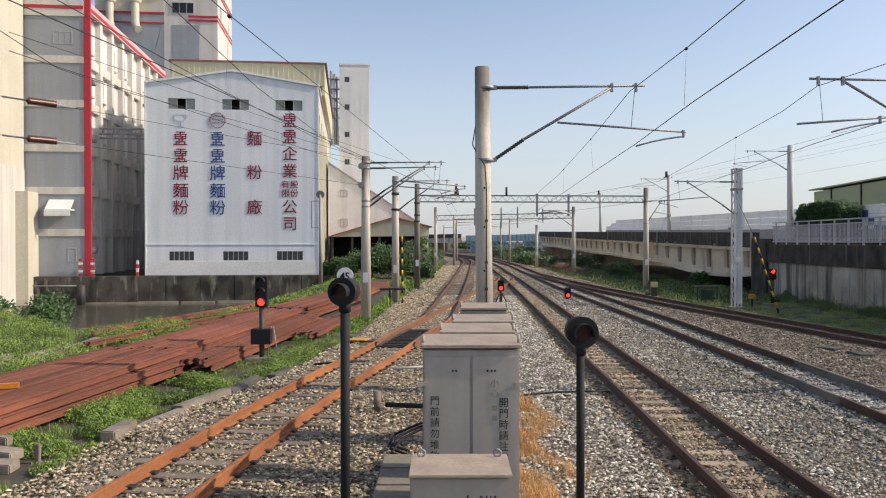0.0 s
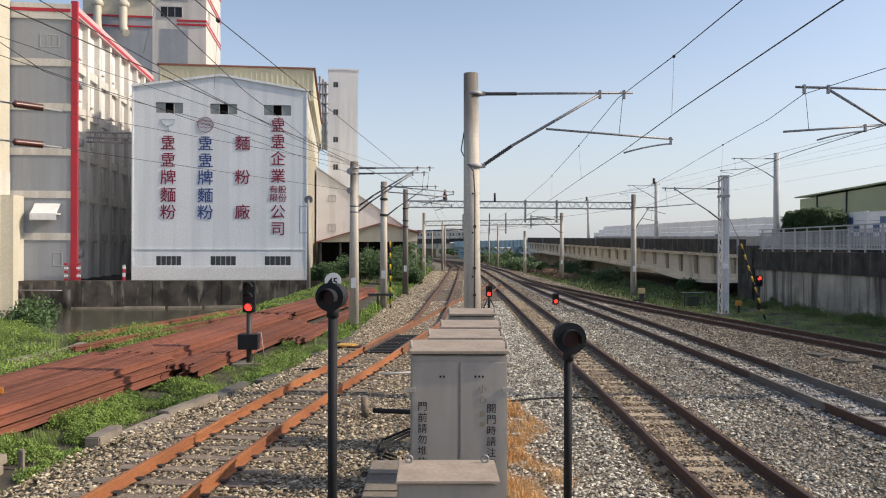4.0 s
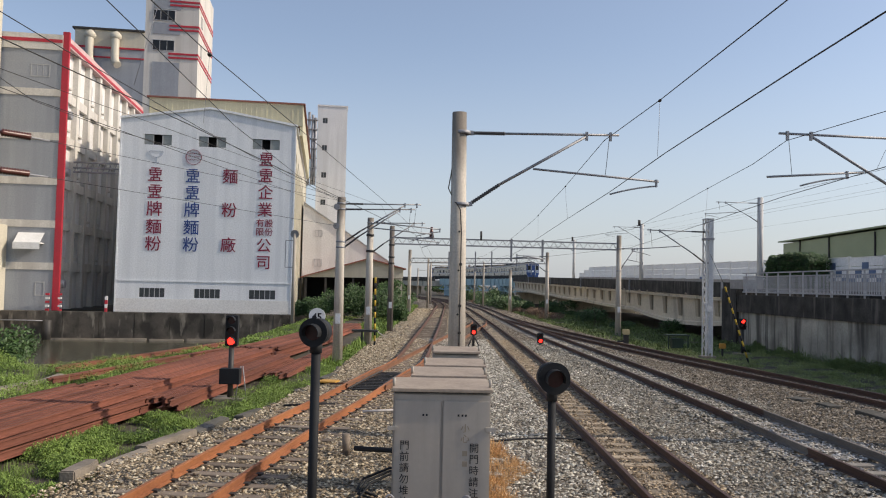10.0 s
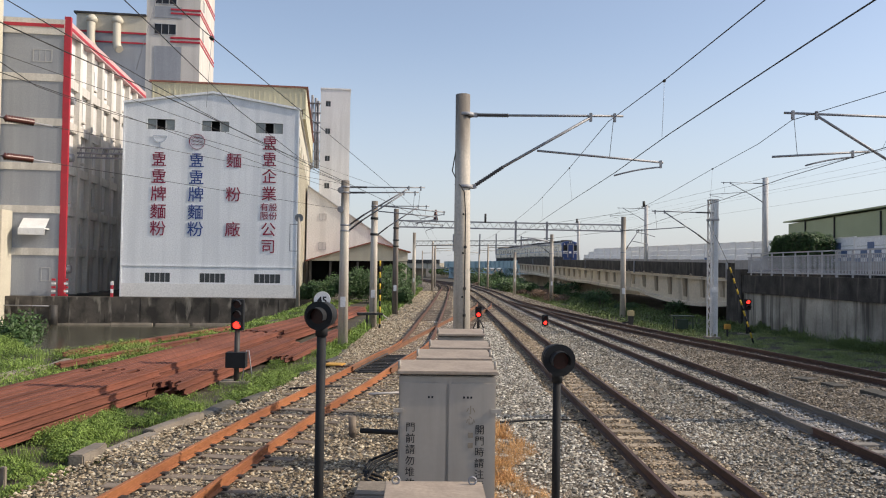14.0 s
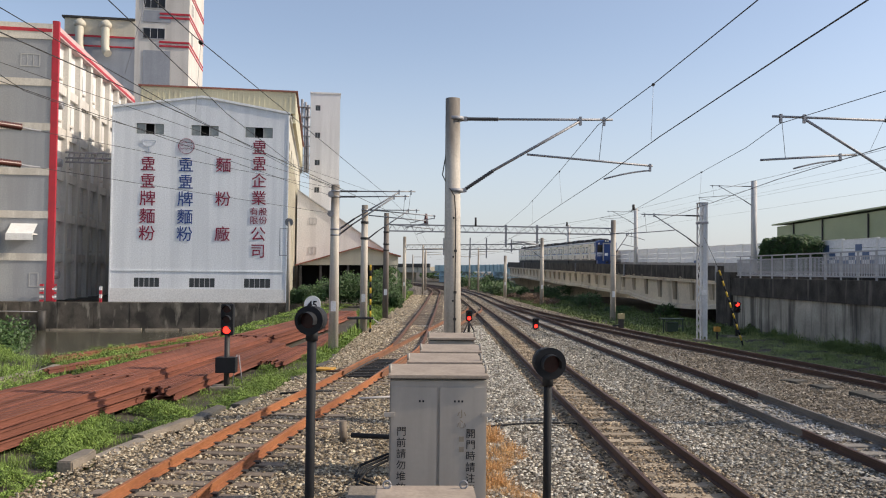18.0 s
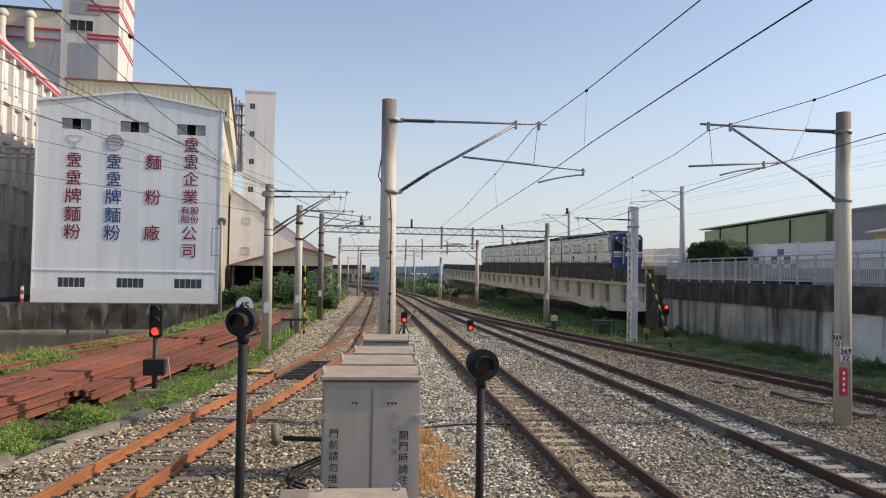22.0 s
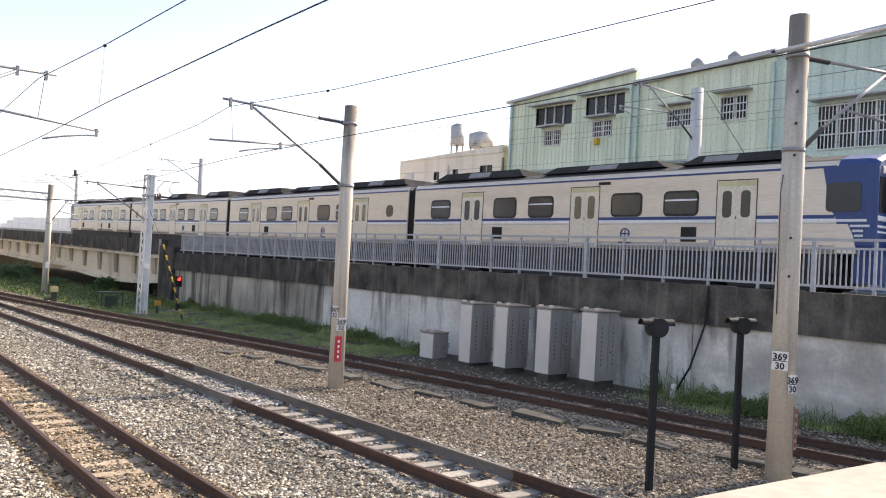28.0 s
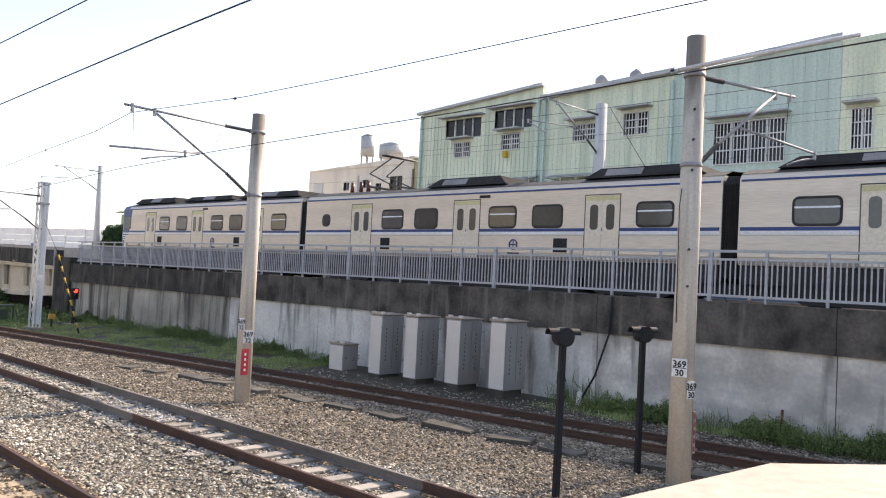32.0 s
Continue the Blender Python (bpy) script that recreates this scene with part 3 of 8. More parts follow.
def along(path, y):
    """x and heading of a line (x, y) at y."""
    ys = [p[1] for p in path]
    k = max(0, min(len(ys) - 2, int(np.searchsorted(ys, y)) - 1))
    a, b = path[k], path[k + 1]
    return a[0] + (b[0] - a[0]) * (y - a[1]) / (b[1] - a[1])


def smooth_path(knots, step=1.0):
    """Catmull-Rom through knots given as (x, y), sampled about each step."""
    pts = [Vector(k) for k in knots]
    pts = [pts[0] * 2 - pts[1], *pts, pts[-1] * 2 - pts[-2]]
    out = []
    for a, b, c, d in zip(pts, pts[1:], pts[2:], pts[3:]):
        n = max(1, int((c - b).length / step))
        for k in range(n):
            t = k / n
            p = 0.5 * (2 * b + (c - a) * t + (2 * a - 5 * b + 4 * c - d) * t * t + (3 * b - a - 3 * c + d) * t ** 3)
            out.append((p.x, p.y))
    out.append(tuple(pts[-2]))
    return out


def offset_path(path, d):
    out = []
    for k, p in enumerate(path):
        a, b = path[max(0, k - 1)], path[min(len(path) - 1, k + 1)]
        t = Vector((b[0] - a[0], b[1] - a[1])).normalized()
        out.append((p[0] + t.y * d, p[1] - t.x * d))
    return out

# ---- lines of the plan: track centres (x, y) ----
LINE_A = smooth_path([(-5.2, -6), (-3.95, 6), (-3.48, 9.3), (-3.05, 13), (-2.5, 17), (-1.75, 21.5), (-0.95, 27), (-0.22, 32), (0.48, 45.5), (1.5, 67.5), (2.6, 95), (3.6, 125), (2.2, 165), (-6, 215), (-22, 265)])
LINE_X = smooth_path([(-1.75, 21.5), (-0.8, 27), (0.45, 35), (2.0, 45), (3.4, 54), (4.7, 62), (5.3, 68)])
LINE_B = smooth_path([(3.45, -30), (3.72, -4), (3.87, 9), (4.05, 16), (4.2, 22), (4.62, 35), (5.05, 50), (5.45, 65), (5.85, 85), (6.1, 110), (4.7, 150), (-4, 205), (-20, 260)])
LINE_C = smooth_path([(7.6, -30), (7.8, -4), (7.93, 10), (8.06, 20), (8.1, 30), (8.0, 48), (8.15, 65), (8.5, 85), (8.7, 110), (7.2, 150), (-1.5, 205), (-17, 260)])
LINE_D = smooth_path([(19.0, -18), (15.9, 0), (15.1, 5), (14.6, 9), (14.2, 13), (13.85, 16.5), (13.5, 20), (12.9, 25), (12.2, 30), (11.35, 36), (10.45, 44), (9.6, 53), (8.9, 63), (8.35, 75)])
KERB = [(-7.6, -10), (-5.6, 8), (-5.35, 12.2), (-5.0, 14.6), (-4.55, 16.5), (-3.7, 20), (-2.85, 28), (-2.5, 40), (-1.6, 60), (-0.4, 90), (0.5, 130), (-1, 170), (-12, 220)]
RIGHT_EDGE = [(20.5, -10), (17.2, 4), (16.3, 9), (15.8, 13), (15.3, 18), (14.8, 25), (13.6, 32), (12.6, 40), (11.6, 52), (11.2, 70), (11.4, 110), (10.2, 150), (2, 205)]
BANK = [(-60, 38), (-30, 40), (-21, 39), (-15.5, 34), (-12.6, 30.5), (-11.2, 36), (-10.9, 45), (-10.7, 60), (-10.6, 76)]
MILL_AT, MILL_TURN = (-26.9, 74.0), 6.5
MU = Vector((math.cos(radians(MILL_TURN)), math.sin(radians(MILL_TURN))))
MV = Vector((-MU.y, MU.x))


def in_canal(x, y):
    """Metres inside the canal's near edge (negative on land)."""
    front = (Vector((x, y)) - Vector(MILL_AT)).dot(MV)
    if front > -0.4 and x > -60:
        return -1.0
    best = 1e9
    inside = False
    for (ax, ay), (bx, by) in zip(BANK, BANK[1:]):
        d = Vector((bx - ax, by - ay))
        t = max(0, min(1, ((x - ax) * d.x + (y - ay) * d.y) / d.length_squared))
        best = min(best, math.hypot(x - ax - d.x * t, y - ay - d.y * t))
    ring = BANK + [(-10.6, 400), (-400, 400), (-400, 38)]
    for (ax, ay), (bx, by) in zip(ring, ring[1:] + ring[:1]):
        if (ay > y) != (by > y) and x < (bx - ax) * (y - ay) / (by - ay) + ax:
            inside = not inside
    return best if inside else -best


def ground_z(x, y):
    z = -0.34 + 0.07 * noise.noise((x * 0.3, y * 0.3, 0))
    if x < -5 and 20 < y < 80:
        d = in_canal(x, y)
        if d > -1.5:
            z -= min(3.2, (d + 1.5) * 0.9)
    if 15 < x < 18.6 and y < 60:
        z += 0.12 * min(1, (x - 15) / 2)
    return z


def ground():
    xs = [-4000, -900, -300, -120, -80] + [-60 + 2 * k for k in range(14)] + list(np.arange(-32, 22, 0.8)) + [24, 28, 40, 60, 100, 300, 900, 4000]
    ys = [-4000, -600, -150, -60, -20] + list(np.arange(-8, 84, 0.8)) + [90, 100, 120, 150, 200, 260, 340, 500, 900, 2000, 4900]
    m = Mesh()
    m.v = [(x, y, ground_z(x, y)) for y in ys for x in xs]
    w = len(xs)
    m.f = [(j * w + i, j * w + i + 1, (j + 1) * w + i + 1, (j + 1) * w + i) for j in range(len(ys) - 1) for i in range(w - 1)]
    m.s = [True] * len(m.f)
    tagged(part("ground", m, "soil"), "brown soil with patchy weeds beside the tracks", "ground", kind="structure")
    w = Mesh()
    w.face((-300, 20, -2.6), (-9.5, 20, -2.6), (-9.5, 90, -2.6), (-300, 90, -2.6))
    tagged(part("water", w, "water"), "still murky canal water below the mill wall", "water", kind="structure")


def crib(x, y):
    """Extra height of the stone between and beside the rails of the main tracks."""
    h = 0.0
    for path, k, w in ((LINE_B, 0.028, 1.35), (LINE_C, 0.022, 1.2), (NEAR_A if y < 31 else LINE_A, 0.036, 1.3), (LINE_D, 0.05, 1.25)):
        d = abs(x - along(path, y))
        h = max(h, k * max(0.0, min(1.0, (w + 0.35 - d) / 0.35)))
    return h


NEAR_A = [p for p in LINE_A if p[1] < 33]
FAR_A = [p for p in LINE_A if p[1] > 31.5]


def ballast_bed():
    ys = list(np.arange(-10, 60, 0.7)) + list(np.arange(60, 205, 3))
    n = 44
    m = Mesh()
    for y in ys:
        a, b = along(KERB, y), along(RIGHT_EDGE, y)
        for k in range(n + 1):
            x = a + (b - a) * k / n
            edge = min(k, n - k) / n
            m.v.append((x, y, -0.235 + crib(x, y) - (0.16 if edge == 0 else 0) + 0.03 * noise.noise((x * 0.9, y * 0.9, 3)) + 0.02 * noise.noise((x * 3, y * 3, 5))))
    m.f = [(j * (n + 1) + i, j * (n + 1) + i + 1, (j + 1) * (n + 1) + i + 1, (j + 1) * (n + 1) + i) for j in range(len(ys) - 1) for i in range(n)]
    m.s = [True] * len(m.f)
    tagged(part("ballast_bed", m, "ballast_bed"), "grey-brown crushed stone ballast between the tracks", "ballast", kind="structure")


RAIL = [(-0.061, -0.15), (-0.061, -0.138), (-0.012, -0.122), (-0.012, -0.045), (-0.033, -0.034), (-0.033, -0.004), (-0.027, 0.0),
        (0.027, 0.0), (0.033, -0.004), (0.033, -0.034), (0.012, -0.045), (0.012, -0.122), (0.061, -0.138), (0.061, -0.15)]


def rail(path, d, z=0.0):
    p = offset_path(path, d)
    rings = []
    for k, (x, y) in enumerate(p):
        a, b = p[max(0, k - 1)], p[min(len(p) - 1, k + 1)]
        t = Vector((b[0] - a[0], b[1] - a[1])).normalized()
        rings.append([(x + t.y * u, y - t.x * u, z + h) for u, h in RAIL])
    return Mesh().loft(rings)


def sleeper_mesh(kind):
    m = Mesh()
    L, w = 1.08, 0.115
    prof = [(-L, -0.24), (-0.74, -0.205), (-0.6, -0.165), (-0.3, -0.18), (0.3, -0.18), (0.6, -0.165), (0.74, -0.205), (L, -0.24)] if kind == "sleeper_pale" else [(-L, -0.158), (0, -0.16), (L, -0.158)]
    rings = [[(x, -w, -0.3), (x, -w, z - 0.012), (x, -w + 0.02, z), (x, w - 0.02, z), (x, w, z - 0.012), (x, w, -0.3)] for x, z in prof]
    return m.loft(rings).data("sleeper", M[kind])


def clip_mesh():
    m = Mesh()
    m.box((-0.115, -0.06, -0.165), (0.115, 0.06, -0.125))
    return m.data("fastening", M["dark_steel"])


SLEEPERS = {k: sleeper_mesh(k) for k in ("sleeper", "sleeper_pale", "sleeper_grey")}
CLIP = clip_mesh()


def track(label, path, steel, kind, first, last, clips=0.0, gap=0.62, dusty=None):
    t = thing("railway_track", label, "railway track")
    cut = [p for p in path if p[1] >= first - 1]
    for s in (-0.566, 0.566):
        if dusty:
            d0, d1 = dusty if s > 0 else (dusty[1] - 4.6, dusty[1] - 0.8)
            i0, i1 = (min(range(len(cut)), key=lambda k: abs(cut[k][1] - d)) for d in (d0, d1))
            for run, mt, lb in ((cut[:i0 + 1], steel, ""), (cut[i0:i1 + 1], "dusty_rail", "rail whitened with dust"), (cut[i1:], steel, "")):
                part("rail", rail(run, s), mt, t, lb)
        else:
            part("rail", rail(cut, s), steel, t)
    y, far, far_n = first, Mesh(), 0
    while y < last:
        x, x2 = along(path, y), along(path, y + 0.5)
        a = -math.atan2(x2 - x, 0.5)
        if y < 75:
            ob = new("sleeper", SLEEPERS[kind])
            ob.parent = t
            ob.matrix_basis = pose(x + random.uniform(-0.03, 0.03), y, random.uniform(-0.012, 0.008), 0, random.uniform(-0.4, 0.4), math.degrees(a) + random.uniform(-1.2, 1.2))
            if y < clips:
                for s in (-0.566, 0.566):
                    c = new("fastening", CLIP)
                    c.parent = t
                    c.matrix_basis = pose(x + s * math.cos(a), y + s * math.sin(a), 0, 0, 0, math.degrees(a))
        else:
            far.box((x - 1.08, y - 0.115, -0.3), (x + 1.08, y + 0.115, -0.165), a)
            far_n += 1
        y += gap * (1 if y < 75 else 1.6)
    if far_n:
        tagged(part("distant_timber", far, kind, t), kind="stuff")
    return t


def platform():
    m = Mesh()
    m.box((-1.85, -60, -0.4), (2.05, 1.6, 1.25))
    tagged(part("platform", m, "dark_concrete"), "concrete end of a station platform", "platform", kind="structure")
    c = thing("parapet", "cream coping on a low wall at the platform end", "parapet wall")
    part("wall", Mesh().box((0.6, -1.6, -0.4), (2.5, 0.3, 2.38)), "pale_render", c)
    top = Mesh()
    top.loft([[(0.5, -1.7, z), (2.7, -1.7, z), (2.7, 0.29, z), (2.25, 0.63, z), (2.0, 0.81, z), (1.34, 0.86, z), (0.5, 0.87, z)] for z in (2.38, 2.5)])
    part("coping", top, "cream_cap", c, bevel=0.02)


ground()
ballast_bed()
platform()
track("rusty orange track curving past the platform end", NEAR_A, "rust_rail", "sleeper", 2.0, 32, 26)
track("dull brown track running on towards the far bridge", FAR_A, "far_rail", "sleeper", 32.4, 190)
track("rusty crossover track leading between two tracks", LINE_X, "far_rust", "sleeper", 24.5, 62)
track("brown railed track with sandy ballast between pale sleepers", LINE_B, "brown_rail", "sleeper_pale", 2.0, 190)
track("brown railed track with pale grey dusted sleepers", LINE_C, "brown_rail", "sleeper_grey", 1.0, 190, dusty=(8.0, 19.6))
track("dark brown siding track close to the retaining wall", LINE_D, "brown_rail", "sleeper", -4.0, 62)


# ---- the mill and the buildings beside the canal ----
def holed(m, u0, u1, z0, z1, holes, y0=0.0, thick=0.25):
    """A wall in the local xz plane, cut by holes (u0, z0, u1, z1)."""
    us = sorted({u0, u1, *[h[0] for h in holes], *[h[2] for h in holes]})
    zs = sorted({z0, z1, *[h[1] for h in holes], *[h[3] for h in holes]})
    full = {(i, j) for i in range(len(us) - 1) for j in range(len(zs) - 1)
            if not any(h[0] < (us[i] + us[i + 1]) / 2 < h[2] and h[1] < (zs[j] + zs[j + 1]) / 2 < h[3] for h in holes)}
    index = {}

    def v(i, j, k):
        if (i, j, k) not in index:
            index[i, j, k] = len(m.v)
            m.v.append((us[i], y0 + thick * k, zs[j]))
        return index[i, j, k]

    def quad(*q):
        m.f.append(tuple(v(*p) for p in q))
        m.s.append(False)

    for i, j in full:
        quad((i, j, 0), (i + 1, j, 0), (i + 1, j + 1, 0), (i, j + 1, 0))
        quad((i, j, 1), (i, j + 1, 1), (i + 1, j + 1, 1), (i + 1, j, 1))
        for d, q in (((-1, 0), ((i, j, 0), (i, j + 1, 0), (i, j + 1, 1), (i, j, 1))), ((1, 0), ((i + 1, j, 0), (i + 1, j, 1), (i + 1, j + 1, 1), (i + 1, j + 1, 0))),
                     ((0, -1), ((i, j, 0), (i, j, 1), (i + 1, j, 1), (i + 1, j, 0))), ((0, 1), ((i, j + 1, 0), (i + 1, j + 1, 0), (i + 1, j + 1, 1), (i, j + 1, 1)))):
            if (i + d[0], j + d[1]) not in full:
                quad(*q)
    return m


def window(parent, u0, z0, u1, z1, y, panes=2, frame="frame_grey", proud=0.03, open_pane=None, rz=0.0, glazing="glass"):
    """A framed window in a wall that faces local -y."""
    w = new("window")
    w.empty_display_size = 0.2
    w.parent = parent
    w.matrix_basis = pose(u0, y, z0, 0, 0, rz)
    L, H = u1 - u0, z1 - z0
    t = min(0.07, H * 0.08)
    m = Mesh()
    m.box((-t, -proud, -t), (L + t, 0.1, 0)).box((-t, -proud, H), (L + t, 0.1, H + t)).box((-t, -proud, 0), (0, 0.1, H)).box((L, -proud, 0), (L + t, 0.1, H))
    for k in range(1, panes):
        m.box((L * k / panes - t * 0.4, -proud + 0.01, 0), (L * k / panes + t * 0.4, 0.1, H))
    part("window_frame", m, frame, w)
    for k in range(panes):
        if k != open_pane:
            part("pane", Mesh().box((L * k / panes + t * 0.3, 0.06, 0), (L * (k + 1) / panes - t * 0.3, 0.08, H)), glazing, w)
    return w


def brand_mark(m, u, z, size, rnd):
    """A plain block of strokes the size of one painted sign character."""
    w, h = size * 0.075, size * 0.43
    for k, a in zip((0.95, 0.62, 0.3, -0.05, -0.5, -0.92), (0.3, 0.42, 0.3, 0.36, 0.3, 0.45)):
        m.box((u - a * size, -0.055, z + k * h - w / 2), (u + a * size * rnd.uniform(0.9, 1.05), -0.045, z + k * h + w / 2))
    for k, a, c in ((-0.28, -0.92, -0.5), (0.26, -0.92, -0.5), (-0.34, 0.0, 0.62), (0.33, -0.05, 0.62), (0.0, 0.3, 1.05), (-0.1, -0.9, -0.05), (0.1, -0.5, 0.3)):
        m.box((u + k * size - w / 2, -0.052, z + a * h), (u + k * size + w / 2, -0.043, z + c * h))


def mill():
    b = thing("flour_mill", "white corrugated flour mill with red and blue painted lettering", "mill building", (*MILL_AT, 0), MILL_TURN)
    W, EAVE, APEX = 15.4, 17.3, 18.5
    top = [(1.95, 15.0, 4.35, 15.95), (6.75, 15.0, 9.15, 15.95), (11.55, 15.0, 14.0, 15.95)]
    low = [(2.0, 1.2, 4.2, 2.02), (6.8, 1.2, 9.05, 2.02), (11.65, 1.2, 14.0, 2.02)]
    m = Mesh()
    holed(m, 0, W, -0.15, EAVE, top + low)
    m.loft([[(0, y, EAVE), (W, y, EAVE), (W / 2, y, APEX)] for y in (0, 0.25)])
    part("front_wall", m, "mill_white", b)
    ribs = Mesh()
    u = 0.1
    while u < W - 0.05:
        segs = [(2.75, EAVE + (APEX - EAVE) * (1 - abs(u - W / 2) / (W / 2)) - 0.1)]
        if any(h[0] - 0.15 < u < h[2] + 0.15 for h in top):
            segs = [(2.75, 14.85), (16.1, segs[0][1])]
        for a, c in segs:
            ribs.box((u, -0.008, a), (u + 0.07, 0, c))
        u += 0.19
    part("corrugation", ribs, "mill_white", b)
    part("base_band", Mesh().box((-0.04, -0.06, 2.62), (W + 0.04, 0.0, 2.74)), "mill_white", b)
    base = Mesh()
    holed(base, -0.02, W + 0.02, -0.14, 1.06, [], -0.035, 0.03)
    part("rendered_base", base, "mill_base", b)
    part("corner_trim", Mesh().box((-0.1, -0.06, -0.15), (0.02, 0.2, EAVE)), "mill_white", b)
    part("corner_trim", Mesh().box((W - 0.02, -0.06, -0.15), (W + 0.1, 0.2, EAVE)), "mill_white", b)
    e = Mesh()
    for s0, s1 in (((-0.15, EAVE), (W / 2, APEX + 0.02)), ((W / 2, APEX + 0.02), (W + 0.15, EAVE))):
        e.beam((s0[0], -0.08, s0[1] + 0.05), (s1[0], -0.08, s1[1] + 0.05), 0.16, 0.2)
    part("gable_trim", e, "mill_white", b)
    side = Mesh()
    holes = [(3 + 6 * k, 14.4, 5 + 6 * k, 15.3) for k in range(5)]
    holed(side, 0, 48, -0.15, EAVE, holes, -0.0, 0.25)
    ob = part("side_wall", side, "mill_cream", b)
    ob.matrix_basis = pose(W, 0.25, 0, 0, 0, 90)
    sr = Mesh()
    for k in range(96):
        sr.box((k * 0.5, -0.03, 0), (k * 0.5 + 0.1, 0, 14.2))
    ob = part("side_corrugation", sr, "mill_cream", b)
    ob.matrix_basis = pose(W, 0.25, 0, 0, 0, 90)
    part("side_wall", Mesh().box((-0.2, 0.25, -0.15), (0, 48, EAVE)), "mill_white", b)
    roof = Mesh()
    roof.loft([[(-0.2, y, EAVE), (W / 2, y, APEX + 0.05), (W + 0.2, y, EAVE), (W + 0.2, y, EAVE + 0.12), (W / 2, y, APEX + 0.17), (-0.2, y, EAVE + 0.12)] for y in (0.1, 48)])
    part("roof", roof, "mill_white", b)
    for k, (a, c, d, f) in enumerate(top):
        window(b, a, c, d, f, 0.05, 3, open_pane=1, glazing="glass_pale")
    for a, c, d, f in low:
        window(b, a, c, d, f, 0.05, 5, "frame_grey", glazing="glass_mid")
    # added black sheet behind the windows, standing for unlit rooms
    part("dark_room", Mesh().box((0.4, 0.8, 0.5), (W - 0.4, 0.9, 16.8)), "interior_shade", b)
    # painted lettering: generic words in letters, names as plain stroke blocks
    rnd = random.Random(4)
    for u, z, ch, col, size in ((9.65, 12.4, "麵", "sign_red", 1.42), (9.65, 9.3, "粉", "sign_red", 1.42), (9.65, 6.1, "廠", "sign_red", 1.42),
                                (3.06, 7.6, "麵", "sign_red", 1.45), (3.06, 6.05, "粉", "sign_red", 1.45), (6.34, 7.6, "麵", "sign_blue", 1.45), (6.34, 6.05, "粉", "sign_blue", 1.45),
                                (3.06, 9.2, "牌", "sign_red", 1.45), (6.34, 9.2, "牌", "sign_blue", 1.45), (12.85, 11.05, "企", "sign_red", 1.4), (12.85, 9.45, "業", "sign_red", 1.4),
                                (12.45, 8.2, "有", "sign_red", 0.78), (12.45, 7.4, "限", "sign_red", 0.78), (13.25, 8.2, "股", "sign_red", 0.78), (13.25, 7.4, "份", "sign_red", 0.78),
                                (12.85, 6.15, "公", "sign_red", 1.4), (12.85, 4.6, "司", "sign_red", 1.4)):
        letters("painted_character", ch, size, col, b, (u, -0.05, z), depth=0.01, bold=0.004 * size)
    for u, col, zs in ((3.06, "sign_red", (12.3, 10.75)), (6.34, "sign_blue", (12.3, 10.75)), (12.85, "sign_red", (14.1, 12.6))):
        for z in zs:
            s = Mesh()
            brand_mark(s, u, z, 1.4, rnd)
            part("painted_mark", s, col, b)
    ring = Mesh()
    for k in range(28):
        a0, a1 = 2 * math.pi * k / 28, 2 * math.pi * (k + 1) / 28
        ring.beam((6.34 + 0.68 * math.cos(a0), -0.045, 14.0 + 0.68 * math.sin(a0)), (6.34 + 0.68 * math.cos(a1), -0.045, 14.0 + 0.68 * math.sin(a1)), 0.07, 0.03)
    for k in range(3):
        for s in (-1, 1):
            for z in (-0.28, 0.02, 0.3):
                ring.beam((6.34 + (k - 1) * 0.36, -0.045, 14 + z), (6.34 + (k - 1) * 0.36 + s * 0.15, -0.045, 14.1 + z), 0.06, 0.03)
    part("painted_emblem", ring, "sign_red", b)
    cup = Mesh()
    for k in range(14):
        a0, a1 = math.pi + math.pi * k / 14, math.pi + math.pi * (k + 1) / 14
        cup.beam((3.06 + 0.6 * math.cos(a0), -0.045, 14.4 + 0.55 * math.sin(a0)), (3.06 + 0.6 * math.cos(a1), -0.045, 14.4 + 0.55 * math.sin(a1)), 0.06, 0.03)
    cup.box((2.5, -0.05, 14.38), (3.62, -0.04, 14.45)).box((3.0, -0.05, 13.4), (3.12, -0.04, 13.85)).box((2.8, -0.05, 13.32), (3.32, -0.04, 13.4))
    part("painted_emblem", cup, "sign_pale", b)
    # taller yellow shed behind
    y = thing("ribbed_shed", "taller pale yellow ribbed shed behind the white mill", "shed", (*MILL_AT, 0), MILL_TURN)
    part("wall", Mesh().box((1.2, 5, 18.3), (15.9, 5.3, 20.4)), "mill_yellow", y)
    r = Mesh()
    for k in range(30):
        r.box((1.3 + k * 0.5, 4.94, 18.4), (1.4 + k * 0.5, 5.0, 20.3))
    part("ribs", r, "mill_yellow", y)
    part("side_wall", Mesh().box((15.6, 5.3, 17.4), (15.9, 40, 20.2)), "mill_yellow", y)
    part("roof", Mesh().box((1.0, 4.8, 20.4), (16.1, 41, 20.54)), "red_oxide", y)
    # bare pipework and narrow tower
    t = thing("stair_tower", "tall narrow grey tower with small windows behind the mill", "tower", (*MILL_AT, 0), MILL_TURN)
    hs = [(17.6, 6.2 + 4.05 * k, 18.3, 7.0 + 4.05 * k) for k in range(6)]
    part("front_wall", holed(Mesh(), 16.85, 21.2, -0.2, 29, hs, 45, 0.3), "tower_grey", t)
    part("side_wall", Mesh().box((20.9, 45.3, -0.2), (21.2, 50, 28.8)), "tower_grey", t)
    part("side_wall", Mesh().box((16.85, 45.3, -0.2), (17.15, 50, 29)), "tower_grey", t)
    part("roof", Mesh().box((16.8, 44.9, 29), (21.3, 50.1, 29.2)), "tower_grey", t)
    part("dark_room", Mesh().box((17.2, 45.9, 0), (20.8, 46, 28.5)), "interior_shade", t)
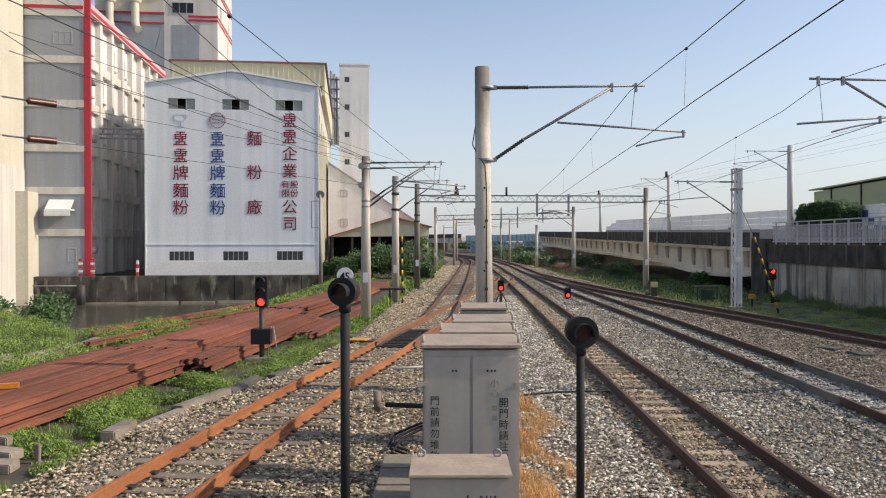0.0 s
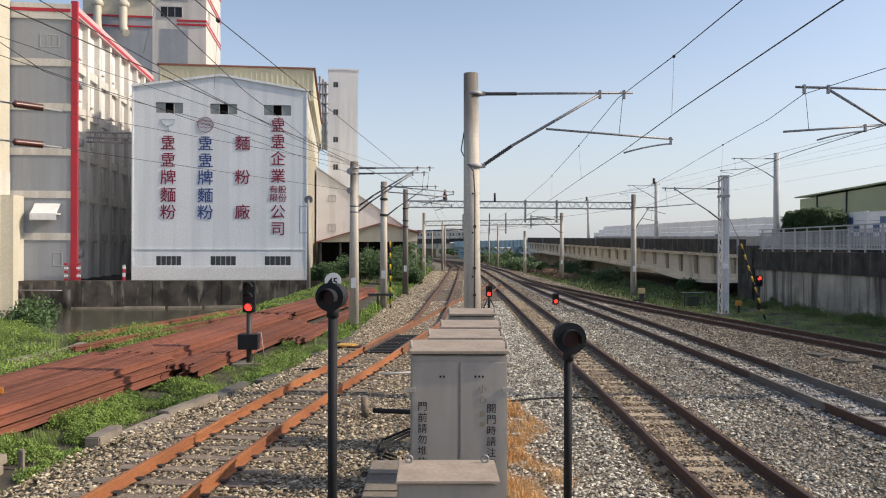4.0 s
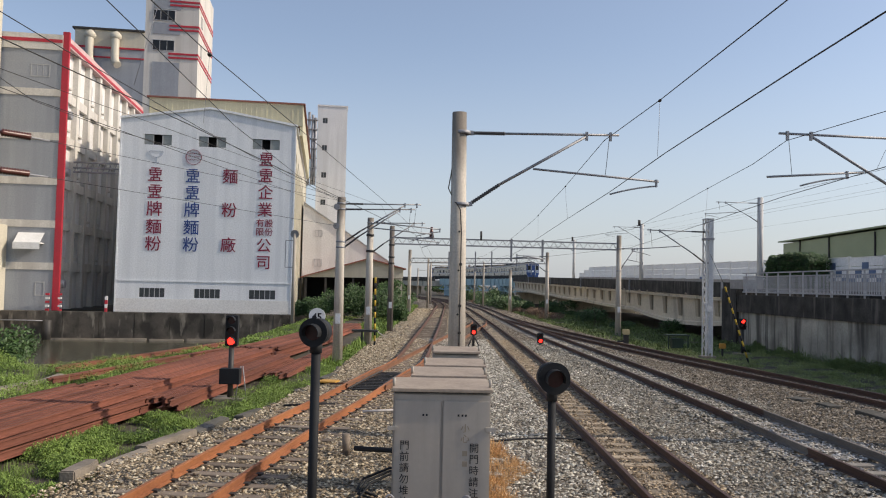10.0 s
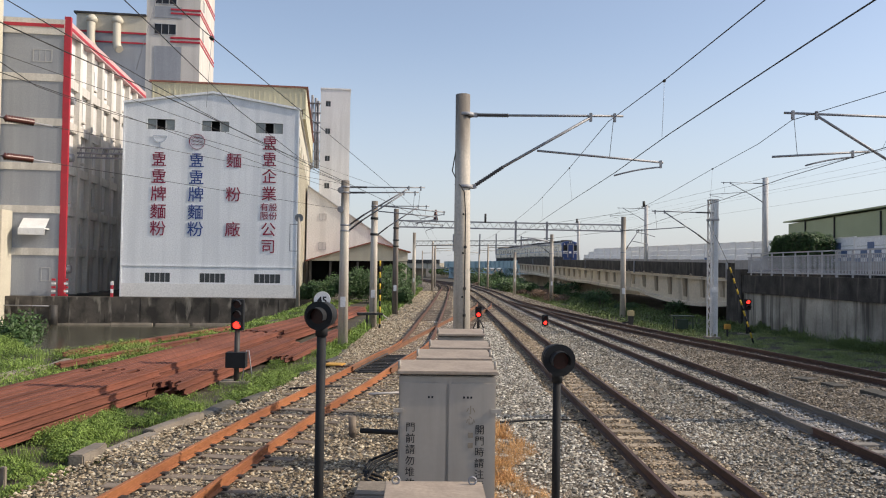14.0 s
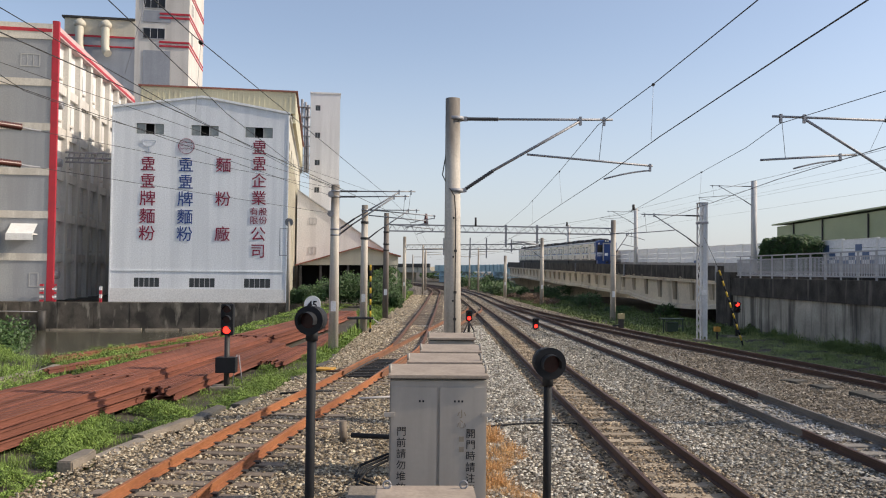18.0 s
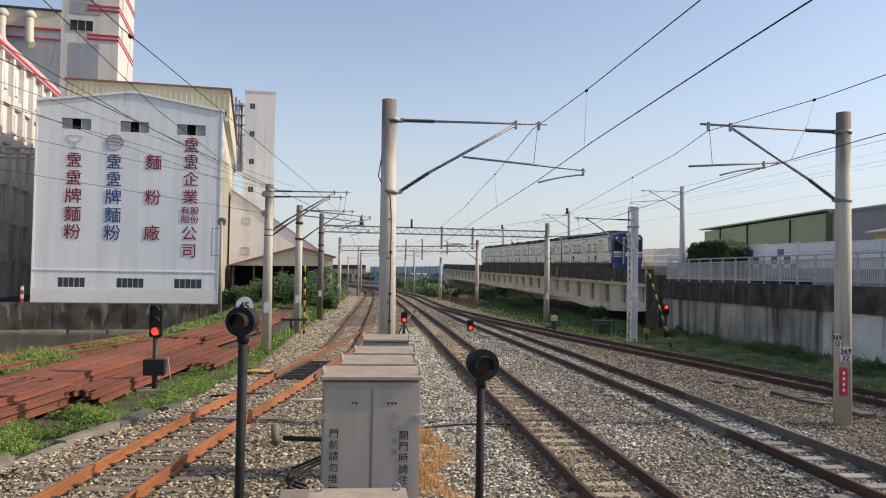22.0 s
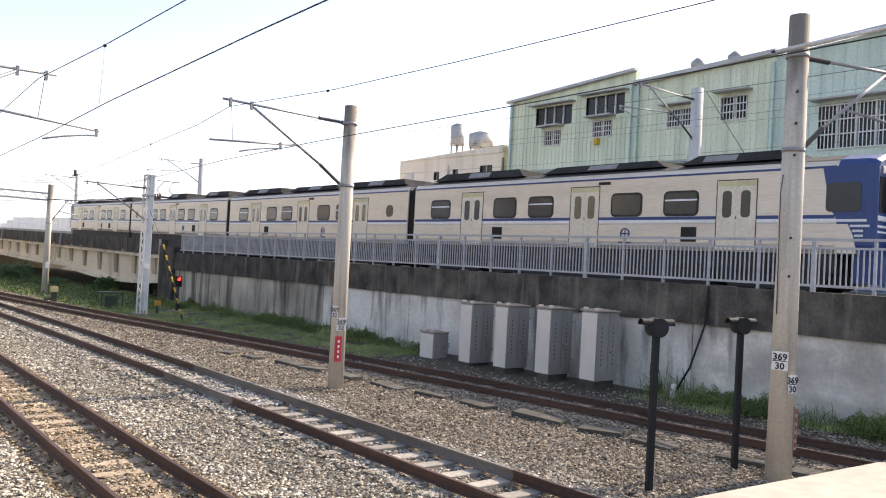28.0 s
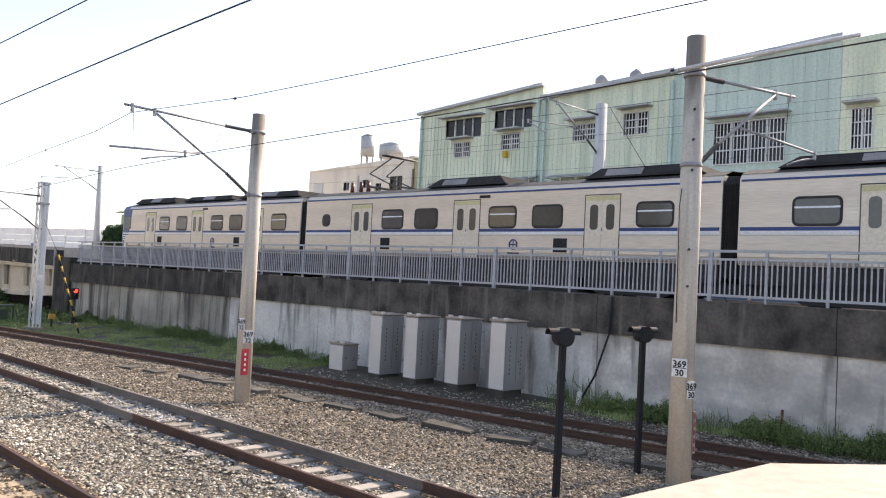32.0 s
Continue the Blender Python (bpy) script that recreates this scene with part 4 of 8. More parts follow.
    for a, c, d, f in hs:
        window(t, a, c, d, f, 45.1, 2, glazing="glass_mid")
    p = thing("conveyor_leg", "grey steel elevator legs and pipes beside the tower", "pipework", (*MILL_AT, 0), MILL_TURN)
    for k, u in enumerate((15.7, 16.2, 16.6)):
        part("pipe", Mesh().rod((u, 43, 17), (u, 43, 27.6 - k * 0.4), 0.2, n=8), "galv", p)
    for k in range(7):
        part("platform_grate", Mesh().box((15.3, 42.6, 18 + 1.4 * k), (16.9, 43.4, 18.1 + 1.4 * k)), "galv", p)


def grey_block():
    b = thing("grey_mill_block", "grey-blue concrete mill block with white bands and a red corner column", "mill building", (*MILL_AT, 0), MILL_TURN)
    U0, U1, H = -16.0, -5.0, 23.6
    part("front_wall", Mesh().box((U0, 0, -0.15), (U1 - 0.3, 0.3, H)), "grey_blue", b)
    for z in (3.75, 7.5, 11.3, 15.3, 19.25):
        part("floor_band", Mesh().box((U0, -0.07, z - 0.32), (U1 - 0.3, 0, z + 0.32)), "pale_render", b)
    part("red_column", Mesh().box((U1 - 0.35, -0.08, -0.15), (U1 + 0.22, 0.3, H + 1.2)), "red_paint", b, bevel=0.03)
    part("parapet_band", Mesh().box((U0, -0.1, H - 0.5), (U1 - 0.3, 0.3, H + 0.9)), "pale_render", b)
    part("red_band", Mesh().box((U0, -0.14, H + 0.15), (U1 - 0.35, -0.1, H + 0.45)), "red_paint", b)
    window(b, -7.9, 20.7, -6.4, 21.7, 0.0, 3)
    window(b, -6.75, 1.2, -6.1, 2.3, 0.0, 1)
    a = Mesh().box((-8.4, -1.2, 5.7), (-6.2, 0, 5.8))
    a.face((-8.4, -1.2, 5.7), (-6.2, -1.2, 5.7), (-6.2, 0, 6.7), (-8.4, 0, 6.7)).box((-8.4, -1.25, 5.2), (-6.2, -1.2, 5.75))
    part("awning", a, "white", b, "white awning over a doorway")
    # right-hand face: frames of columns and beams with recessed bays
    depth = 31.0
    part("side_wall", Mesh().box((U1 - 1.2, 0.3, -0.15), (U1 - 0.6, depth, H)), "tower_grey", b)
    for k in range(9):
        y = 0.3 + k * (depth - 0.9) / 8
        part("column", Mesh().box((U1 - 0.9, y, -0.15), (U1 - 0.1, y + 0.75, H)), "pale_render", b)
    for z in (3.75, 7.5, 11.3, 15.3, 19.25):
        part("beam", Mesh().box((U1 - 0.9, 0.5, z - 0.4), (U1 - 0.25, depth, z + 0.4)), "pale_render", b)
    part("roof_band", Mesh().box((U1 - 1.2, 0.3, H), (U1 + 0.05, depth, H + 0.9)), "pink_render", b)
    part("red_band", Mesh().box((U1 + 0.05, 0.3, H + 0.15), (U1 + 0.09, depth, H + 0.45)), "red_paint", b)
    for k in range(8):
        y = 1.4 + k * (depth - 0.9) / 8
        for z in (4.8, 8.6, 12.6, 16.6, 20.5):
            if (k + int(z)) % 3:
                window(b, U1 - 0.58, z, U1 + 0.9, z + 1.7, y, 2, rz=90)
                part("sill", Mesh().box((U1 - 0.6, y - 0.2, z - 0.35), (U1 - 0.28, y + 1.7, z - 0.15)), "pale_render", b, bevel=0.03)
    for z in (17.5, 12.3, 2.2):
        part("vent_fan", Mesh().rod((U1 - 0.2, 1.2, z), (U1 + 0.35, 1.2, z), 0.42, 0.36, 14), "galv", b)
    part("roof", Mesh().box((U0, 0.3, H - 0.2), (U1 - 0.9, depth, H)), "tower_grey", b)
    # covered walkway between the blocks
    c = thing("pipe_bridge", "steel pipe bridge between the mill blocks", "pipe bridge", (*MILL_AT, 0), MILL_TURN)
    for z in (12.6, 13.0, 13.5):
        part("pipe", Mesh().rod((-4.9, 3, z), (0, 3, z), 0.09, n=8), "galv", c)
    for k in range(10):
        part("strut", Mesh().beam((-4.8 + k * 0.5, 3, 12.6), (-4.55 + k * 0.5, 3, 13.5), 0.06, 0.06), "galv", c)
    # tower block above, seen against the sky
    t = thing("mill_tower", "high pale mill tower with red bands behind the grey block", "tower", (*MILL_AT, 0), MILL_TURN)
    part("wall", Mesh().box((-7.5, 42, 0), (-0.2, 56, 46)), "pale_render", t)
    for z0, z1 in ((20, 33.4), (37.4, 39.0), (41.0, 43.0)):
        part("wall_panel", Mesh().box((-6.35, 41.93, z0), (-2.7, 42, z1)), "grey_blue", t)
    for z in (34.1, 38.1, 41.6):
        for dz in (0, 0.55):
            part("red_band", Mesh().box((-4.2, 41.88, z + dz - 0.13), (-0.14, 41.99, z + dz + 0.13)), "red_paint", t)
            part("red_band", Mesh().box((-0.2, 41.99, z + dz - 0.13), (-0.14, 56, z + dz + 0.13)), "red_paint", t)
    for z in (35.1, 39.4):
        window(t, -6.4, z, -3.5, z + 1.4, 41.92, 3)
        window(t, -0.17, z, 1.2, z + 1.4, 44, 2, rz=90)
    part("wing", Mesh().box((-16.8, 42, 0), (-7.5, 56, 37.4)), "grey_blue", t)
    part("wing_top", Mesh().box((-16.8, 41.92, 35.1), (-7.5, 42, 37.4)), "mill_cream", t)
    part("wing_band", Mesh().box((-16.8, 41.88, 34.85), (-7.5, 42.0, 35.1)), "red_paint", t)
    part("wing_band", Mesh().box((-16.8, 41.88, 33.5), (-7.5, 42.0, 33.7)), "red_paint", t)
    part("wing_roof", Mesh().box((-17.1, 41.6, 37.4), (-7.5, 56, 37.65)), "dark_steel", t)
    for u in (-14.6, -11.2):
        d = Mesh().line([(u, 42.2, 36.5), (u, 41.5, 36.7), (u, 41.1, 36.2), (u, 41.1, 33.4), (u + 0.15, 41.0, 32.7), (u + 0.5, 40.7, 32.3)], 0.55, 14)
        part("exhaust_duct", d, "mill_cream", t)
        part("duct_head", Mesh().spun((u, 41.2, 35.9), (u, 41.2, 37.0), (0.55, 0.78, 0.8, 0.7, 0.3), 14), "mill_cream", t)
    # cream building in front of the grey block
    c = thing("cream_building", "tall cream rendered building at the canal edge", "building", (*MILL_AT, 0), MILL_TURN)
    part("wall", Mesh().box((-40, -9.0, -3.6), (-10.4, -0.3, 30)), "mill_cream", c)
    part("annex", Mesh().box((-10.4, -2.4, -3.6), (-9.3, -0.02, 7.3)), "mill_cream", c)
    part("plinth", Mesh().box((-40, -9.04, -3.6), (-10.35, -0.3, 9.4)), "pale_render", c)


def canal_wall():
    m = Mesh()
    for k in range(19):
        u = -40 + k * 3
        m.box((u, -1.25 + (k % 2) * 0.02, -3.6), (u + 2.97, -0.1, -0.16))
    ob = part("canal_wall", m, "dark_concrete")
    ob.matrix_basis = pose(*MILL_AT, 0, 0, 0, MILL_TURN)
    tagged(ob, "dark stained concrete canal wall under the mill", "wall", kind="structure")
    led, u, rl = Mesh(), -40.0, random.Random(31)
    while u < 16.5:
        L = rl.uniform(2.5, 5.5)
        led.box((u, -1.5 + rl.uniform(-0.05, 0.05), -3.4), (u + L - rl.choice((0.05, 0.3, 0.9)), -1.26, -2.43 + rl.uniform(-0.05, 0.05)))
        u += L
    part("footing", led, "slab", ob, "pale footing ledge at the water line")
    p = thing("drain_pipe", "dark drain pipe leading down the canal wall", "pipe", (*MILL_AT, 0), MILL_TURN)
    part("pipe", Mesh().rod((-5.2, -1.45, -2.8), (-5.2, -1.45, -0.9), 0.35, n=10), "dark_steel", p)
    part("pipe", Mesh().rod((-9.5, -1.4, -0.95), (-5.2, -1.4, -1.0), 0.06, n=6), "galv", p)
    q = thing("marker_post", "red and white striped post at the mill corner", "post", (*MILL_AT, 0), MILL_TURN)
    for k in range(4):
        part("stripe", Mesh().box((-0.65, -1.0, -0.16 + 0.35 * k), (-0.45, -0.8, 0.18 + 0.35 * k)), "red_paint" if k % 2 == 0 else "white", q)


def long_shed():
    b = thing("open_shed", "low cream gabled shed with a dark open front", "shed", (*MILL_AT, 0), MILL_TURN)
    y, u0, u1, ap = 20, 16.2, 27.7, 23.57
    m = Mesh().loft([[(u0 - 0.3, v, 3.45), (u1, v, 3.58), (u1, v, 4.6), (ap, v, 5.75), (u0 - 0.3, v, 3.5)] for v in (y, y + 0.2)])
    part("gable", m, "mill_cream", b)
    r = Mesh()
    for a, c in (((u0 - 0.5, 3.36), (ap, 5.72)), ((ap, 5.72), (u1 + 0.3, 4.56))):
        r.loft([[(a[0], v, a[1]), (c[0], v, c[1]), (c[0], v, c[1] + 0.14), (a[0], v, a[1] + 0.14)] for v in (y - 0.6, y + 40)])
    part("roof", r, "red_oxide", b)
    for u in (u0, 18.5, 21.7, 24.6):
        part("post", Mesh().box((u, y, -0.3), (u + 0.25, y + 0.25, 3.5)), "dark_steel", b)
    part("side_wall", Mesh().box((u1 - 1.2, y + 0.2, -0.3), (u1 - 0.05, y + 5.8, 3.55)), "mill_cream", b)
    # inner walls coloured near-black: shade behind the open front put into paint
    part("back_wall", Mesh().box((u0, y + 5.6, -0.3), (u1 - 1.2, y + 5.8, 3.6)), "interior_shade", b)
    h = thing("pale_hall", "pale grey sheet hall with a sloping roof behind the open shed", "hall", (*MILL_AT, 0), MILL_TURN)
    part("front_wall", Mesh().loft([[(15.66, v, 0), (27.2, v, 0), (27.2, v, 5.05), (15.66, v, 12.7)] for v in (26, 26.3)]), "tower_grey", h)
    part("roof", Mesh().loft([[(15.66, v, 12.72), (27.6, v, 4.8), (27.6, v, 4.95), (15.66, v, 12.87)] for v in (25.8, 44)]), "frame_grey", h)
    window(h, 17.2, 4.9, 18.0, 5.7, 25.98, 2)
    window(h, 17.2, 8.6, 18.0, 9.3, 25.98, 2)
    part("side_wall", Mesh().box((u0 - 0.2, y + 0.3, -0.3), (u0, y + 5.6, 3.4)), "interior_shade", b)


canal_wall()
mill()
grey_block()
long_shed()


# ---- ramp, retaining wall and viaduct for the upper line ----
WX = 18.5


def deck_z(y):
    """Rail level of the upper line."""
    return 2.62 if y < 40 else 2.62 + 0.0128 * (y - 40)


def retaining_wall():
    w = tagged(new("retaining_wall"), "grey concrete retaining wall with a blackened parapet and rain streaks", "retaining wall", kind="structure")
    y = -30.0
    while y < 46.4:
        e = min(46.4, y + 6.0)
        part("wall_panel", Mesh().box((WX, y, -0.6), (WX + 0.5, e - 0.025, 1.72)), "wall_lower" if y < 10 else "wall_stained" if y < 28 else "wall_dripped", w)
        part("parapet_panel", Mesh().box((WX - 0.1, y, 1.72), (WX + 0.5, e - 0.015, 2.72)), "wall_upper" if y < 28 else "wall_black", w)
        y = e
    part("deck", Mesh().box((WX + 0.5, -40, 1.2), (32, 46.4, 2.38)), "ballast_bed", w)
    part("end_pier", Mesh().box((WX - 0.15, 46.4, -0.6), (32, 48.6, 3.05)), "wall_black", w)
    for s in (-0.533, 0.533):
        part("rail", Mesh().loft([[(x + s - 0.035, y, 2.4), (x + s + 0.035, y, 2.4), (x + s + 0.035, y, 2.6), (x + s - 0.035, y, 2.6)] for x, y in ((23.4, -40), (23.4, 28), (24.0, 46.4))]), "brown_rail", w)


def railing():
    f = thing("railing", "pale grey metal railing on top of the retaining wall", "railing")
    y, n = -26.36, 0
    post = Mesh().box((-0.03, -0.03, 2.72), (0.03, 0.03, 3.94)).data("post", M["fence"])
    stout = Mesh().box((-0.04, -0.05, 2.72), (0.04, 0.05, 3.95)).data("post", M["fence"])
    bar = Mesh().box((-0.012, -0.016, 2.86), (0.012, 0.016, 3.74)).data("bar", M["fence"])
    part("top_rail", Mesh().box((WX + 0.12, -26, 3.9), (WX + 0.2, 46.2, 3.96)), "fence", f)
    part("middle_rail", Mesh().box((WX + 0.135, -26, 3.71), (WX + 0.185, 46.2, 3.76)), "fence", f)
    part("bottom_rail", Mesh().box((WX + 0.135, -26, 2.84), (WX + 0.185, 46.2, 2.9)), "fence", f)
    far = Mesh()
    while y < 46.3:
        p = new("post", stout if n % 5 == 1 else post)
        p.parent, p.location = f, (WX + 0.16, y, 0)
        for k in range(1, 11):
            v = y + k * 1.36 / 11
            if 4 < y < 42 and v < 46.2:
                b = new("bar", bar)
                b.parent, b.location = f, (WX + 0.16, v, 0)
            elif v < 46.2:
                far.box((WX + 0.148, v - 0.016, 2.86), (WX + 0.172, v + 0.016, 3.74))
        y += 1.36
        n += 1
    tagged(part("far_railing", far, "fence", f), kind="stuff")


def viaduct():
    v = thing("viaduct", "tan concrete railway viaduct with a dark stained parapet", "viaduct")
    ys = [48.6, 70, 91, 112, 134, 156]
    rnd = random.Random(17)
    for a, b in zip(ys, ys[1:]):
        belly = []
        for k in range(9):
            y = a + 0.03 + (b - a - 0.06) * k / 8
            t = deck_z(y) - 0.15
            bot = t - 1.72 - (0.45 if a < 50 else 0.08) * (1 - (2 * k / 8 - 1) ** 2)
            belly.append([(WX + 0.3, y, bot), (31.5, y, bot), (31.5, y, t - 0.1), (WX + 0.3, y, t - 0.1)])
        part("girder", Mesh().loft(belly), "girder", v)
        part("bottom_flange", Mesh().loft([[(WX + 0.16, r[0][1], r[0][2] - 0.02), (WX + 0.3, r[0][1], r[0][2] - 0.02), (WX + 0.3, r[0][1], r[0][2] + 0.28), (WX + 0.16, r[0][1], r[0][2] + 0.2)] for r in belly]), "girder", v)
        part("deck_edge", Mesh().loft([[(WX - 0.02, y, deck_z(y) - 0.43), (WX + 0.3, y, deck_z(y) - 0.43), (WX + 0.3, y, deck_z(y) - 0.25), (WX - 0.02, y, deck_z(y) - 0.25)] for y in (a + 0.02, b - 0.02)]), "girder", v)
        part("parapet", Mesh().loft([[(WX - 0.1, y, deck_z(y) - 0.22), (WX + 0.35, y, deck_z(y) - 0.22), (WX + 0.35, y, deck_z(y) + 0.7), (WX - 0.1, y, deck_z(y) + 0.7)] for y in (a + 0.02, b - 0.02)]), "wall_black", v)
        n = 6
        for k in range(n):
            y = a + (b - a) * (k + 0.5) / n
            t = deck_z(y) - 0.15
            bot = t - 1.5 - (0.45 if a < 50 else 0.08) * (1 - (2 * (k + 0.5) / n - 1) ** 2)
            part("bracket_rib", Mesh().loft([[(WX + 0.12, y - 0.34, t - 0.28), (WX + 0.3, y - 0.34, t - 0.28), (WX + 0.3, y + 0.34, t - 0.28), (WX + 0.12, y + 0.34, t - 0.28)],
                                             [(WX + 0.22, y - 0.3, bot + 0.35), (WX + 0.3, y - 0.3, bot + 0.35), (WX + 0.3, y + 0.3, bot + 0.35), (WX + 0.22, y + 0.3, bot + 0.35)]]), "girder_stain", v)
        part("parapet_post", Mesh().box((WX - 0.2, a - 0.08, deck_z(a) - 0.3), (WX - 0.1, a + 0.08, deck_z(a) + 0.74)), "galv", v)
        y = a + 0.3
        while y < b - 1.5:
            L, h = rnd.uniform(0.3, 1.3), rnd.uniform(0.04, 0.2)
            z = deck_z(y) - 0.24
            if rnd.random() < 0.6:
                part("peeled_patch", Mesh().loft([[(x, y, z), (x, y + L, z), (x, y + L * 0.85, z + h * 0.6), (x, y + L * 0.55, z + h), (x, y + L * 0.2, z + h * 0.5)] for x in (WX - 0.1, WX - 0.112)]), "slab", v)
            y += L + rnd.uniform(0.2, 1.6)
    for y in (112, 156):
        part("pier", Mesh().box((WX + 1.2, y - 0.9, -0.5), (30, y + 0.9, deck_z(y) - 2.3)), "girder", v)
        part("pier_cap", Mesh().box((WX + 0.4, y - 1.2, deck_z(y) - 2.8), (31, y + 1.2, deck_z(y) - 2.3)), "girder", v)


def noise_barrier():
    b = thing("noise_barrier", "pale noise barrier panels with blue check squares along the far track", "noise barrier")
    X = 28.0
    rnd = random.Random(8)
    y = -30.0
    while y < 140:
        near = y < 32
        bay = 2.0 if near else 4.0
        z0, z1 = deck_z(y) - 0.2, deck_z(y) + (2.12 if near else 2.5)
        if y > 128:
            z1 -= (y - 128) * 0.12
        part("post", Mesh().box((X - 0.09, y - 0.06, z0), (X + 0.08, y + 0.06, z1 + 0.05)), "white", b)
        part("base_panel", Mesh().box((X - 0.1, y, z0), (X + 0.1, y + bay - 0.02, z0 + (0.3 if near else 1.15))), "cap_grey", b)
        part("top_rail", Mesh().box((X - 0.07, y + 0.06, z1 - 0.02), (X + 0.07, y + bay - 0.06, z1 + 0.03)), "white", b)
        n = 5
        for r in range(0 if near else 2, n):
            h0, h1 = z0 + (z1 - z0) * r / n, z0 + (z1 - z0) * (r + 1) / n - 0.03
            if near and r == 0:
                h0 = z0 + 0.31
            mt = "barrier" if r > 2 or not near else rnd.choice(("barrier_pale_blue", "barrier_pale_blue", "barrier_mid_blue"))
            part("panel", Mesh().box((X - 0.04, y + 0.07, h0), (X + 0.04, y + bay - 0.07, h1)), mt, b)
            for q in range(1, 4):
                part("slat", Mesh().box((X - 0.055, y + 0.07, h0 + (h1 - h0) * q / 4 - 0.02), (X - 0.04, y + bay - 0.07, h0 + (h1 - h0) * q / 4 + 0.02)), mt, b)
        if 45 < y < 62 or 72 < y < 78 or 92 < y < 96:
            for dy, dz in ((0.1, 0.55), (0.9, 1.05), (1.7, 1.55), (1.7, 0.55), (2.5, 1.05), (3.2, 0.55)):
                part("blue_square", Mesh().box((X - 0.064, y + dy, z0 + dz + 0.35), (X - 0.042, y + dy + 0.75, z0 + dz + 0.83)), "barrier_blue", b)
        y += bay


def green_factory():
    b = thing("green_factory", "three-storey pale green ribbed sheet factory with barred windows", "factory building", (36.0, 37.1, 0), -90)
    # local x runs towards the camera's side of the line (world -y), local -y faces the tracks
    # sections: pale green, pale green, grey-green
    def section(u0, u1, z0, z1, mt, holes, ribs):
        part("wall", holed(Mesh(), u0, u1, 0, min(z0, z1), holes, 0, 0.3), mt, b)
        part("gable", Mesh().loft([[(u0, y, min(z0, z1)), (u1, y, min(z0, z1)), (u1, y, max(z1, min(z0, z1) + 0.01)), (u0, y, max(z0, min(z0, z1) + 0.01))] for y in (0, 0.3)]), mt, b)
        r = Mesh()
        u = u0 + 0.2
        while u < u1:
            spans, z = [], 0.1
            for h in sorted([h for h in holes if h[0] - 0.2 < u < h[2] + 0.2], key=lambda h: h[1]):
                spans.append((z, h[1] - 0.15))
                z = h[3] + 0.15
            spans.append((z, min(z0, z1)))
            for p, q in spans:
                if q > p:
                    r.box((u, -0.03, p), (u + 0.06, 0, q))
            u += ribs
        part("ribs", r, mt, b)
    A = [(2.1, 11.55, 5.0, 12.7), (6.05, 11.75, 8.8, 12.9), (2.9, 10.35, 4.2, 11.25), (6.65, 10.55, 8.0, 11.45), (1.75, 7.3, 5.1, 8.05), (6.0, 7.3, 9.3, 8.1), (2.9, 5.3, 4.6, 6.0), (6.9, 5.25, 8.5, 6.0)]
    B = [(11.65, 10.65, 13.1, 11.55), (14.75, 10.7, 16.15, 11.85), (10.7, 7.3, 13.4, 8.1), (14.2, 7.3, 17.1, 8.1), (11.2, 5.3, 12.8, 6.0)]
    C = [(19.65, 8.9, 22.95, 10.85)]
    E = [(25.7, 9.2, 26.5, 10.9)]
    section(0, 9.5, 13.3, 13.95, "green_sheet", A, 0.3)
    section(9.52, 17.42, 13.2, 13.6, "green_sheet", B, 0.3)
    section(17.45, 25.2, 13.5, 14.0, "teal_sheet", C, 0.5)
    section(25.22, 27.6, 13.9, 14.0, "green_sheet", E, 0.2)
    part("roof_edge", Mesh().beam((-0.3, -0.15, 13.33), (9.6, -0.15, 14.02), 0.3, 0.16), "frame_grey", b)
    part("roof_edge", Mesh().beam((9.5, -0.15, 13.26), (17.6, -0.15, 13.68), 0.3, 0.22), "frame_grey", b)
    part("roof_edge", Mesh().beam((17.4, -0.15, 13.6), (25.3, -0.15, 14.1), 0.3, 0.16), "frame_grey", b)
    part("end_wall", Mesh().box((0, 0.3, 0), (0.3, 14, 13.1)), "green_sheet", b)
    part("end_wall", Mesh().box((27.3, 0.3, 0), (27.6, 14, 13.9)), "green_sheet", b)
    part("roof", Mesh().box((0, 0.3, 13.0), (27.6, 14, 13.1)), "shed_green", b)
    for u in (0.05, 9.3, 9.75, 17.45):
        part("downpipe", Mesh().rod((u, -0.12, 0.2), (u, -0.12, 13.2), 0.09, n=8), "teal_sheet", b)
    for h in A + B + C + E:
        w = window(b, *h, 0.08, 4 if h[2] - h[0] > 2.5 else 2, "white", 0.05)
        if h in (A[0], A[1]):
            part("hood", Mesh().box((-0.3, -0.6, h[3] - h[1] + 0.1), (h[2] - h[0] + 0.3, 0.0, h[3] - h[1] + 0.16)), "frame_grey", w)
            continue
        if 7.2 < h[1] < 7.4:
            L = h[2] - h[0]
            part("canopy_sheet", Mesh().loft([[(-0.2, y, z), (L + 0.2, y, z), (L + 0.2, y, z + 0.03), (-0.2, y, z + 0.03)] for y, z in ((-0.02, 1.62), (-0.95, 1.36))]), "glass_pale", w)
            cage = Mesh()
            for z in (-0.1, 0.45, 1.33):
                cage.box((-0.15, -0.95, z), (L + 0.15, -0.9, z + 0.05)).box((-0.15, -0.95, z), (-0.1, 0, z + 0.05)).box((L + 0.1, -0.95, z), (L + 0.15, 0, z + 0.05))
            for k in range(4):
                cage.box((-0.15 + (L + 0.25) * k / 3, -0.95, -0.1), (-0.1 + (L + 0.25) * k / 3, -0.9, 1.7 if k in (0, 3) else 1.38))
            part("window_cage", cage, "mast_paint", w)
            continue
        g = Mesh()
        n = max(6, int((h[2] - h[0]) / 0.16))
        for k in range(n + 1):
            u = (h[2] - h[0]) * k / n
